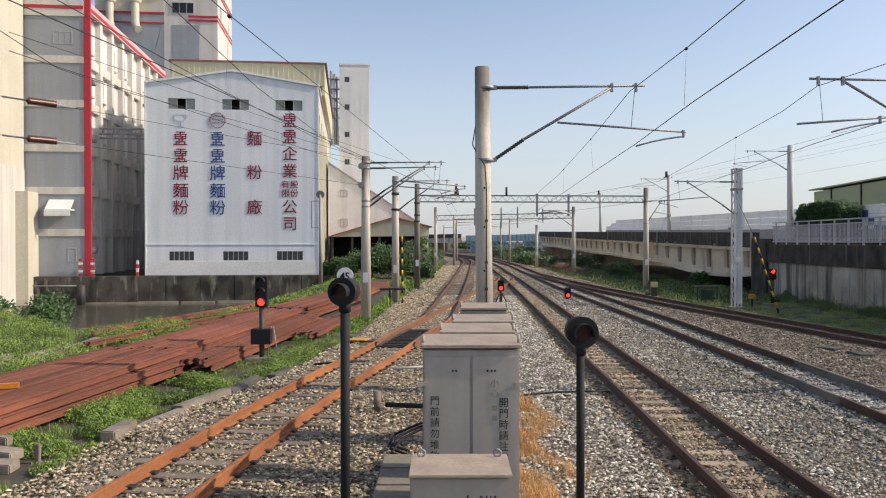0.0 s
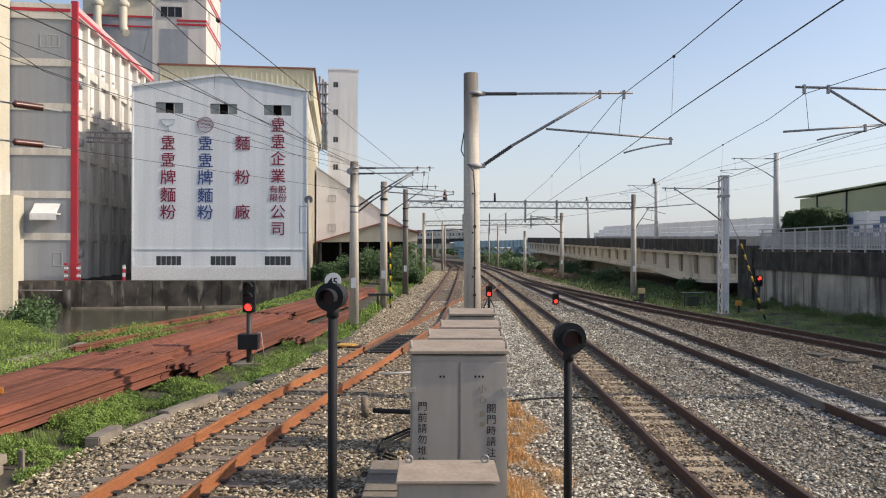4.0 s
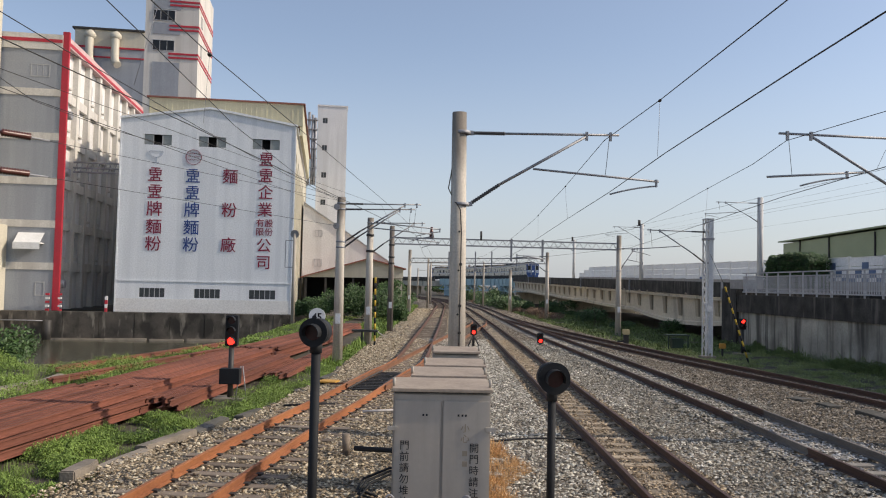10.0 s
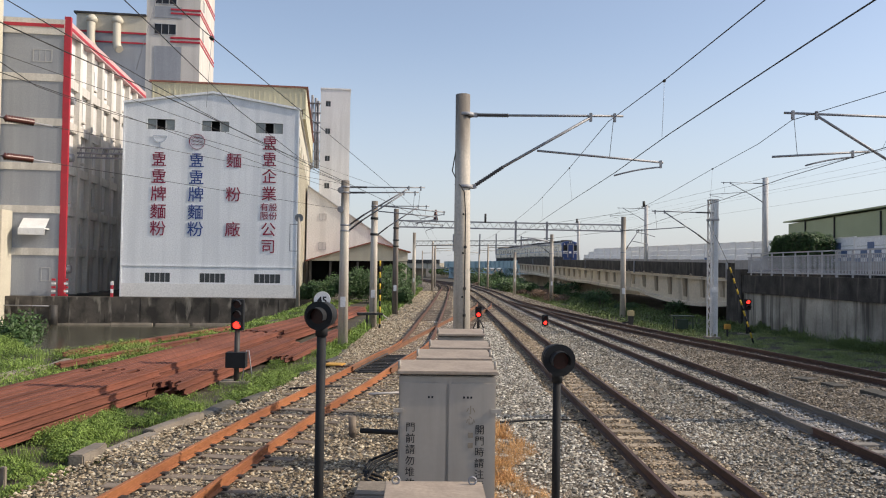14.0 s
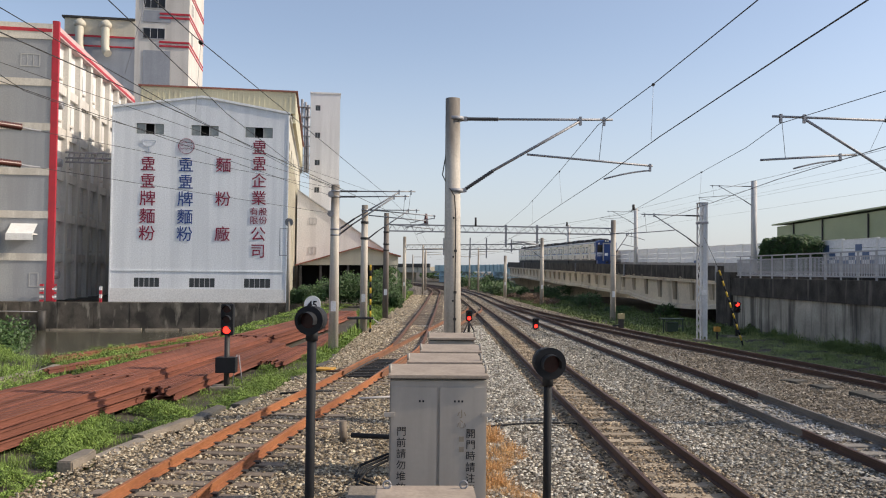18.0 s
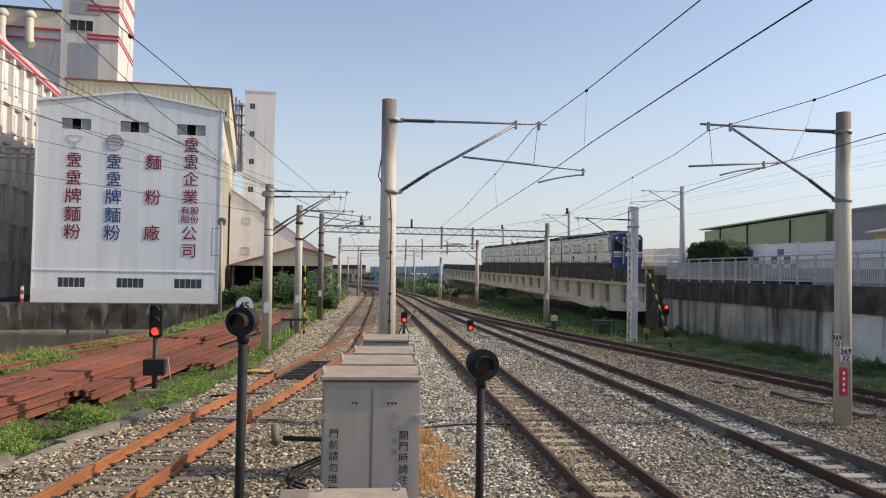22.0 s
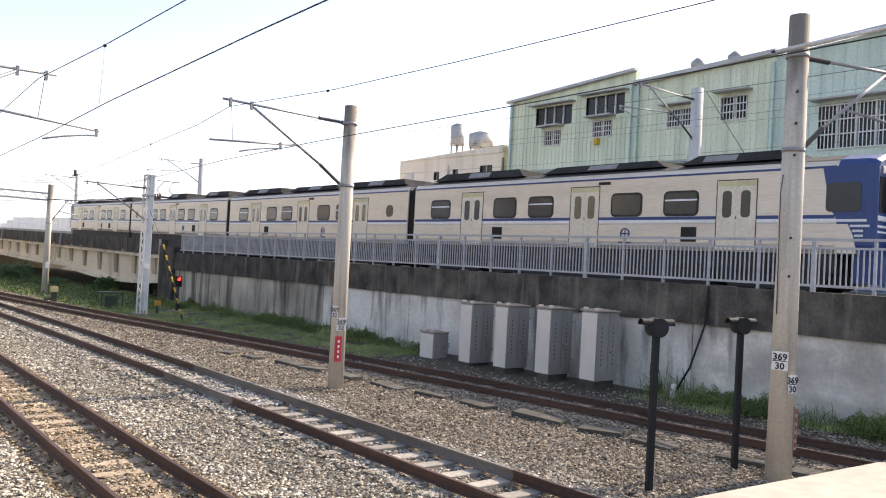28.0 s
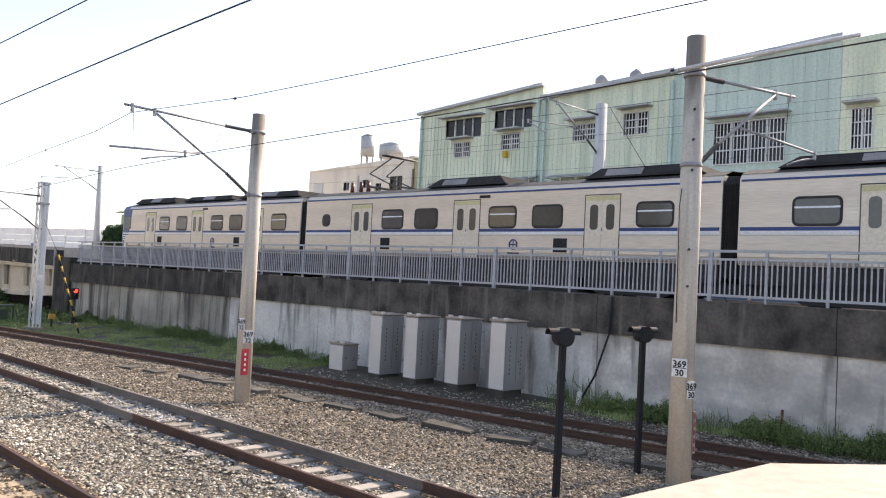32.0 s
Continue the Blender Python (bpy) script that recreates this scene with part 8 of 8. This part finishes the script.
for k in range(16):
    rnd = random.Random(70 + k)
    y = 58 + 6.5 * k
    bush("scrubby bush under the viaduct", 17.0 + rnd.uniform(-1.5, 1.4), y, -0.4, rnd.uniform(0.9, 1.6), rnd.uniform(0.8, 1.9), 900, 0.11, 80 + k)
    if y > 72:
        bush("withered brown scrub beside the tracks", along(RIGHT_EDGE, y) + rnd.uniform(0.8, 3.2), y + 2, -0.4, rnd.uniform(1.0, 1.7), rnd.uniform(0.7, 1.3), 800, 0.1, 180 + k, leaf="dry_scrub")


def tree(x, y, h, seed, label="leafy tree beside the distant track"):
    rnd = random.Random(seed)
    t = thing("tree", label, "tree", (x, y, -0.4), group="distant trees")
    tr = Mesh().rod((0, 0, -0.2), (0.1, 0, h * 0.55), 0.14, 0.07, 8)
    for k in range(5):
        a = k * 1.26 + rnd.random()
        tr.rod((0.05, 0, h * (0.3 + 0.05 * k)), (math.cos(a) * h * 0.25, math.sin(a) * h * 0.25, h * rnd.uniform(0.55, 0.8)), 0.05, 0.02, 5)
    part("trunk", tr, "bark", t)
    m = Mesh()
    for k in range(8):
        a = rnd.uniform(0, 6.28)
        leaf_cloud(m, math.cos(a) * h * 0.2, math.sin(a) * h * 0.2, h * rnd.uniform(0.45, 0.85), h * 0.22, h * 0.22, h * 0.17, 170, 0.2, rnd)
    part("crown", m, "leaf", t)


rnd = random.Random(5)
for k in range(13):
    y = 78 + 8 * k
    bush("green scrub beside the distant track", along(KERB, y) - rnd.uniform(1.6, 3.4), y, -0.4, rnd.uniform(1.2, 2.0), rnd.uniform(1.2, 2.6), 700, 0.17, 300 + k)
for k in range(20):
    bush("green scrub beside the distant tracks", rnd.uniform(11.5, 17), 98 + 5 * k, -0.4, rnd.uniform(1.5, 2.6), rnd.uniform(1.4, 3.0), 700, 0.2, 330 + k)
for k in range(16):
    bush("far green trees behind the bridge", rnd.uniform(-30, 22), 262 + 5 * k, -0.4, rnd.uniform(4, 6), rnd.uniform(3.5, 5.5), 800, 0.45, 360 + k)
for k in range(5):
    tree(rnd.uniform(-6, -2), 95 + 13 * k, rnd.uniform(3, 4.4), 100 + k)


def ribbon(s0, s1, half, lo, hi, step=6.0):
    """A beam that follows the upper line, half metres each side of its centre."""
    rings, s = [], s0
    while s <= s1 + 0.01:
        p, q = upper_line(s), upper_line(s + 1)
        d = Vector((q.x - p.x, q.y - p.y)).normalized()
        n = Vector((d.y, -d.x))
        a, c = half if isinstance(half, tuple) else (-half, half)
        rings.append([(p.x + n.x * u, p.y + n.y * u, p.z + h) for u, h in ((a, lo), (c, lo), (c, hi), (a, hi))])
        s += step
    return Mesh().loft(rings)


def far_bridge():
    b = thing("steel_bridge", "pale teal steel girder bridge carrying the upper line over the tracks", "bridge")
    part("girder", ribbon(158, 254, (-3.4, -2.6), -1.5, 0.3), "bridge_teal", b)
    part("lower_chord", ribbon(158, 254, (-3.3, -2.7), -3.0, -2.7), "bridge_teal", b)
    lace = Mesh()
    for k in range(32):
        p, q = upper_line(159 + 3 * k), upper_line(162 + 3 * k)
        d = Vector((q.x - p.x, q.y - p.y)).normalized()
        n = Vector((d.y, -d.x)) * -3.0
        za, zb = (-1.5, -2.8) if k % 2 else (-2.8, -1.5)
        lace.beam((p.x + n.x, p.y + n.y, p.z + za), (q.x + n.x, q.y + n.y, q.z + zb), 0.25, 0.25)
    part("lacing", lace, "bridge_teal", b)
    part("deck", ribbon(158, 254, (-2.6, 7.5), -0.9, -0.15), "bridge_teal", b)
    part("girder", ribbon(158, 254, (7.5, 8.2), -1.3, 0.45), "bridge_teal", b)
    for k in range(24):
        p, q = upper_line(159 + 4 * k), upper_line(160 + 4 * k)
        d = Vector((q.x - p.x, q.y - p.y)).normalized()
        n = Vector((d.y, -d.x))
        e = (p.x - n.x * 3.55, p.y - n.y * 3.55)
        part("stiffener", Mesh().box((e[0] - 0.1, e[1] - 0.1, p.z - 1.3), (e[0] + 0.1, e[1] + 0.1, p.z + 0.4)), "bridge_teal", b)
    for s, mt in ((250, "bridge_pale"), (207, "bridge_pale"), (160, "girder")):
        p = upper_line(s)
        part("pier", Mesh().box((p.x - 3.4, p.y - 1.2, -0.4), (p.x - 0.8, p.y + 1.2, p.z - 1.3)), mt, b)
        part("pier", Mesh().box((p.x + 4.0, p.y - 1.2, -0.4), (p.x + 6.5, p.y + 1.2, p.z - 0.9)), mt, b)
    v = thing("far_viaduct", "long concrete viaduct on the horizon", "viaduct")
    part("deck", ribbon(255, 470, 4.5, -2.0, -0.2), "girder", v)
    part("parapet", ribbon(255, 470, (-4.8, -4.4), -0.4, 0.8), "wall_upper", v)
    for k in range(6):
        p = upper_line(275 + 30 * k)
        part("pier", Mesh().box((p.x - 2, p.y - 1.2, -0.4), (p.x + 2, p.y + 1.2, p.z - 2.0)), "girder", v)


far_bridge()
# thin far poles
for k, (x, y) in enumerate(((1.5, 110), (2.2, 130), (2.4, 150), (9.8, 120), (9.9, 140), (8.5, 165), (0.2, 175))):
    solid("far_pole", Mesh().rod((x, y, -0.4), (x, y, 6.4), 0.15, 0.12, 8).rod((x, y, 5.9), (x + 3, y, 6.0), 0.05, n=6), "concrete", "distant concrete catenary pole", "catenary pole", "catenary poles")


# ---- loose stone and grass ----
def scatter_mesh(name, base_v, base_f, xyz, size, rot, tilt, material, jitter=0.0, seed=1):
    """Many small copies of a shape, joined in one mesh."""
    rng = np.random.default_rng(seed)
    n, k = len(xyz), len(base_v)
    v = np.repeat(base_v[None], n, 0)
    if jitter:
        v = v * (1 + rng.uniform(-jitter, jitter, v.shape))
    v = v * np.asarray(size)[:, None, :]
    ct, st = np.cos(tilt)[:, None], np.sin(tilt)[:, None]
    y, z = v[..., 1] * ct - v[..., 2] * st, v[..., 1] * st + v[..., 2] * ct
    c, s = np.cos(rot)[:, None], np.sin(rot)[:, None]
    v = np.stack([v[..., 0] * c - y * s, v[..., 0] * s + y * c, z], -1) + np.asarray(xyz)[:, None, :]
    f = (base_f[None] + (np.arange(n) * k)[:, None, None]).reshape(-1, base_f.shape[1])
    me = bpy.data.meshes.new(name)
    me.vertices.add(n * k)
    me.vertices.foreach_set("co", v.reshape(-1).astype(np.float32))
    w = base_f.shape[1]
    me.loops.add(f.size)
    me.loops.foreach_set("vertex_index", f.reshape(-1).astype(np.int32))
    me.polygons.add(len(f))
    me.polygons.foreach_set("loop_start", np.arange(0, f.size, w, dtype=np.int32))
    me.polygons.foreach_set("use_smooth", [False] * len(f))
    me.update(calc_edges=True)
    me.materials.append(M[material])
    return new(name, me)


STONE_V = np.array([(1, 0, 0), (0, 1, 0), (-1, 0.1, 0), (0, -1, 0.1), (0.15, 0.1, 1), (0, 0, -0.8), (0.6, 0.6, 0.5), (-0.6, -0.5, 0.55)], float)
STONE_F = np.array([(0, 6, 4), (6, 1, 4), (1, 2, 4), (2, 7, 4), (7, 3, 4), (3, 0, 4), (0, 1, 6), (2, 3, 7)])


def ballast_stones(n=240000):
    rng = np.random.default_rng(7)
    pts = []
    y = 4.5 + 42 * rng.random(n * 2) ** 2.0
    x = rng.uniform(-6, 18.3, n * 2)
    lo = np.interp(y, [p[1] for p in KERB], [p[0] for p in KERB])
    hi = np.interp(y, [p[1] for p in RIGHT_EDGE], [p[0] for p in RIGHT_EDGE])
    wide = np.where((y < 27) & (rng.random(n * 2) < 0.5), 1.9 * rng.random(n * 2), 0)
    keep = (x > lo) & (x < np.minimum(hi + wide, 18.3))
    for path in (LINE_A, LINE_B, LINE_C, LINE_D):
        c = np.interp(y, [p[1] for p in path], [p[0] for p in path])
        keep &= np.abs(np.abs(x - c) - 0.566) > 0.075
    x, y = x[keep][:n], y[keep][:n]
    s = rng.uniform(0.013, 0.028, len(x)) * (1 + y / 45)
    cc = np.interp(y, [p[1] for p in LINE_C], [p[0] for p in LINE_C])
    z = -0.235 + rng.uniform(-0.01, 0.035, len(x)) + np.array([crib(u, v) for u, v in zip(x, y)]) * 0.9
    z += np.where((np.abs(x - cc) < 0.5) & (y < 15), -0.018, np.where(np.abs(x - cc) < 1.2, 0.03, 0.0))
    rim = np.interp(y, [p[1] for p in RIGHT_EDGE], [p[0] for p in RIGHT_EDGE])
    z = np.where(x > rim - 0.05, np.array([ground_z(u, v) if u > 14 else -0.3 for u, v in zip(x, y)]) + 0.01, z)
    cb = np.interp(y, [p[1] for p in LINE_B], [p[0] for p in LINE_B])
    cd = np.interp(y, [p[1] for p in LINE_D], [p[0] for p in LINE_D])
    wob = 0.5 * np.sin(y * 0.9) + rng.uniform(-0.5, 0.5, len(x))
    zone = np.where(np.abs(x - cb) < 0.95, 2, np.where((np.abs(x - cc - 0.2) < 0.9 + 0.5 * wob) & (y > 9) & (y < 19.5 + 2 * wob) & (rng.random(len(x)) < np.where(y > 13, 0.7, 0.3)), 4, np.where((x > 0.7 + wob) & (x < 5.4 + wob), 1, np.where((x > 5 + wob) & (x < 9.2 + wob), 5, np.where(x >= 9.2 + wob, 3, 0)))))
    for k, (mt, lb) in enumerate((("stone", "loose tan crushed stones of the track ballast"), ("stone_grey", "loose pale grey crushed stones between the tracks"), ("stone_sand", "ochre crushed stones between the rails"), ("stone_dark", "dirty brown crushed stones beside the siding"), ("stone_pale", "dust-whitened stones between the rails"), ("stone_mid", "grey-brown crushed stones beside the dusted track"))):
        q = zone == k
        n1 = int(q.sum())
        size = np.stack([s[q] * rng.uniform(0.8, 1.5, n1), s[q], s[q] * rng.uniform(0.5, 0.9, n1)], 1)
        ob = scatter_mesh("ballast_stones", STONE_V, STONE_F, np.stack([x[q], y[q], z[q]], 1), size, rng.uniform(0, 6.3, n1), rng.uniform(-0.5, 0.5, n1), mt, 0.3, 10 + k)
        tagged(ob, lb, "ballast", kind="stuff")


def far_stones(n=26000):
    rng = np.random.default_rng(19)
    y = 45 + 60 * rng.random(n) ** 1.5
    lo = np.interp(y, [p[1] for p in KERB], [p[0] for p in KERB])
    hi = np.interp(y, [p[1] for p in RIGHT_EDGE], [p[0] for p in RIGHT_EDGE])
    x = lo + (hi - lo) * rng.random(n)
    keep = np.ones(n, bool)
    for path in (LINE_A, LINE_B, LINE_C):
        c = np.interp(y, [p[1] for p in path], [p[0] for p in path])
        keep &= np.abs(np.abs(x - c) - 0.566) > 0.1
    x, y = x[keep], y[keep]
    s = rng.uniform(0.035, 0.075, len(x)) * (y / 60)
    for k, (q, mt, lb) in enumerate(((x < 3.2, "stone", "tan crushed stones along the distant track"), (x >= 3.2, "stone_dark", "brown crushed stones between the distant tracks"))):
        n1 = int(q.sum())
        size = np.stack([s[q] * rng.uniform(0.8, 1.6, n1), s[q], s[q] * 0.5], 1)
        ob = scatter_mesh("ballast_stones", STONE_V, STONE_F, np.stack([x[q], y[q], np.full(n1, -0.2)], 1), size, rng.uniform(0, 6.3, n1), rng.uniform(-0.4, 0.4, n1), mt, 0.3, 40 + k)
        tagged(ob, lb, "ballast", kind="stuff")


BLADE_V = np.array([(-0.06, 0, 0), (0.06, 0, 0), (0.05, 0.12, 0.6), (-0.04, 0.12, 0.6), (0.0, 0.4, 1.0)], float)
BLADE_F = np.array([(0, 1, 2), (0, 2, 3), (3, 2, 4)])


def grass(label, n, region, hmin, hmax, material, seed, wide=1.0, level=None, clump=0.9, bare=0.0, bend=0.6):
    rng = np.random.default_rng(seed)
    pts = []
    noise_at = noise.noise
    while len(pts) < n:
        x, y, ok = region(rng)
        if ok and noise_at((x * clump, y * clump, seed)) > -0.1 + 0.35 * rng.random() - 0.15 + bare:
            pts.append((x, y, (level if level is not None else ground_z(x, y)) - 0.02))
    k = len(pts)
    lump = np.array([noise_at((p[0] * 1.6, p[1] * 1.6, seed + 9)) for p in pts])
    h = rng.uniform(hmin, hmax, k) * np.clip(1.0 + 1.3 * lump, 0.35, 2.0)
    size = np.stack([h * wide, h * rng.uniform(0.3, 1.0, k), h], 1)
    ob = scatter_mesh("grass", BLADE_V, BLADE_F, np.array(pts), size, rng.uniform(0, 6.3, k), rng.uniform(-bend, bend, k), material, 0.1, seed)
    tagged(ob, label, "grass", kind="stuff")


LEAF_V = np.array([(0, -1, 0), (0.45, 0, 0.12), (0, 1, 0), (-0.45, 0, 0.12)], float)
LEAF_F = np.array([(0, 1, 2), (0, 2, 3)])


def weeds(label, n, region, low, high, leaf, material, seed, bare=0.05, clump=0.9):
    """Leafy clumps: small leaves spread through uneven mounds."""
    rng = np.random.default_rng(seed)
    pts = []
    while len(pts) < n:
        x, y, ok = region(rng)
        d = noise.noise((x * clump, y * clump, seed)) - bare
        if ok and d > 0.25 * rng.random() - 0.2:
            h = (low + (high - low) * max(0.0, min(1.0, 0.35 + d))) * (0.7 + 0.6 * noise.noise((x * 4, y * 4, seed + 5)))
            pts.append((x, y, ground_z(x, y) + h * rng.random() ** 0.6))
    k = len(pts)
    s = leaf * rng.uniform(0.5, 1.3, k)
    ob = scatter_mesh("weeds", LEAF_V, LEAF_F, np.array(pts), np.stack([s, s, s], 1), rng.uniform(0, 6.3, k), rng.uniform(-1.2, 1.2, k), material, 0.2, seed)
    tagged(ob, label, "weeds", kind="stuff")


STEEL_EDGE = [(-7.7, 7), (-6.9, 13.4), (-6.15, 19.9), (-5.35, 20.3), (-4.95, 25), (-4.5, 27.5), (-3.7, 30), (-3.3, 37)]


def verge(rng):
    y = 7 + 30 * rng.random() ** 1.5
    k, e = along(KERB, y), along(STEEL_EDGE, y)
    return k - rng.random() * (k - e), y, y < 20.5 or rng.random() < 0.55


def left_bank(rng):
    y = rng.uniform(15, 36)
    x = rng.uniform(-24, -8.0)
    return x, y, (x < -9.0 + max(0, y - 17) * 0.05 or y > 33) and in_canal(x, y) < 0.7


def bank_strip(rng):
    y = rng.uniform(28, 76)
    return rng.uniform(-11.6, -8.0 + (y - 28) * 0.06), y, True


def track_side(rng):
    y = rng.uniform(30, 120)
    return along(KERB, y) - rng.uniform(0, 2.6 if y > 57 else 0.7), y, True


def wall_foot(rng):
    y = -2 + 50 * rng.random()
    e = along(RIGHT_EDGE, y)
    lo = min(18.0, e + 0.3 if y > 22 else e + 0.9)
    return rng.uniform(lo, 18.45), y, not (13 < y < 21.7) and (y > 13 or rng.random() < 0.2)


def wall_weeds(rng):
    y = rng.uniform(-2, 13) if rng.random() < 0.35 else rng.uniform(21.8, 44)
    x = 18.45 - rng.random() ** 1.6 * (1.0 if y < 13 else 1.3)
    return x, y, x > along(RIGHT_EDGE, y) + 0.6


def viaduct_foot(rng):
    y = rng.uniform(42, 115)
    e = along(RIGHT_EDGE, y)
    return rng.uniform(e + 0.2, 19.5 if y > 48 else 18.4), y, True


def dry_patch(rng):
    y = rng.uniform(8.6, 16.4)
    return 0.86 + 0.05 * (y - 8.5) + rng.random() ** 1.3 * (0.62 + 0.3 * math.sin(y * 1.9)), y, True


grass("bright green grass between the kerb and the rusty steel", 22000, verge, 0.05, 0.18, "grass", 1, 0.35, bare=0.1, bend=0.9)
weeds("bright green leafy weeds beside the rusty steel", 90000, verge, 0.06, 0.52, 0.024, "grass", 11, 0.1)
weeds("leafy green weeds on the canal bank", 120000, left_bank, 0.1, 0.75, 0.036, "grass", 12, 0.05, 0.6)
grass("green grass on the canal bank", 34000, left_bank, 0.08, 0.34, "grass", 2, 0.3, bare=0.0, bend=0.9)
grass("green grass strip along the canal edge", 16000, bank_strip, 0.05, 0.18, "grass", 3, 1.0, bend=0.8)
weeds("leafy green weeds along the canal edge", 22000, bank_strip, 0.06, 0.4, 0.06, "grass", 17, 0.08)
grass("low weeds along the trackside", 24000, track_side, 0.08, 0.34, "grass", 4, 1.2)
weeds("leafy weeds along the trackside", 16000, track_side, 0.08, 0.45, 0.07, "grass", 24, 0.02)
grass("rough green grass at the foot of the wall", 60000, wall_foot, 0.05, 0.16, "lawn", 5, 0.5, bare=0.05, bend=0.8)
weeds("low leafy weeds at the foot of the wall", 30000, wall_foot, 0.04, 0.2, 0.03, "lawn", 13, 0.05)
weeds("tall wild weeds against the retaining wall", 70000, wall_weeds, 0.12, 0.9, 0.03, "shade_grass", 15, 0.16, 0.7)
grass("wild stalks against the retaining wall", 5000, wall_weeds, 0.2, 0.5, "shade_grass", 16, 0.15, bare=0.02)
grass("rough grass under the viaduct", 20000, viaduct_foot, 0.1, 0.3, "shade_grass", 6, 1.0, bend=0.8)
weeds("leafy weeds under the viaduct", 25000, viaduct_foot, 0.08, 0.5, 0.08, "shade_grass", 18, 0.0, 0.5)
grass("dry orange-brown grass tufts beside the cabinets", 13000, dry_patch, 0.05, 0.2, "dry_grass", 7, 0.18, -0.2, 2.2, 0.06, 1.4)
ballast_stones()
far_stones()

motions()
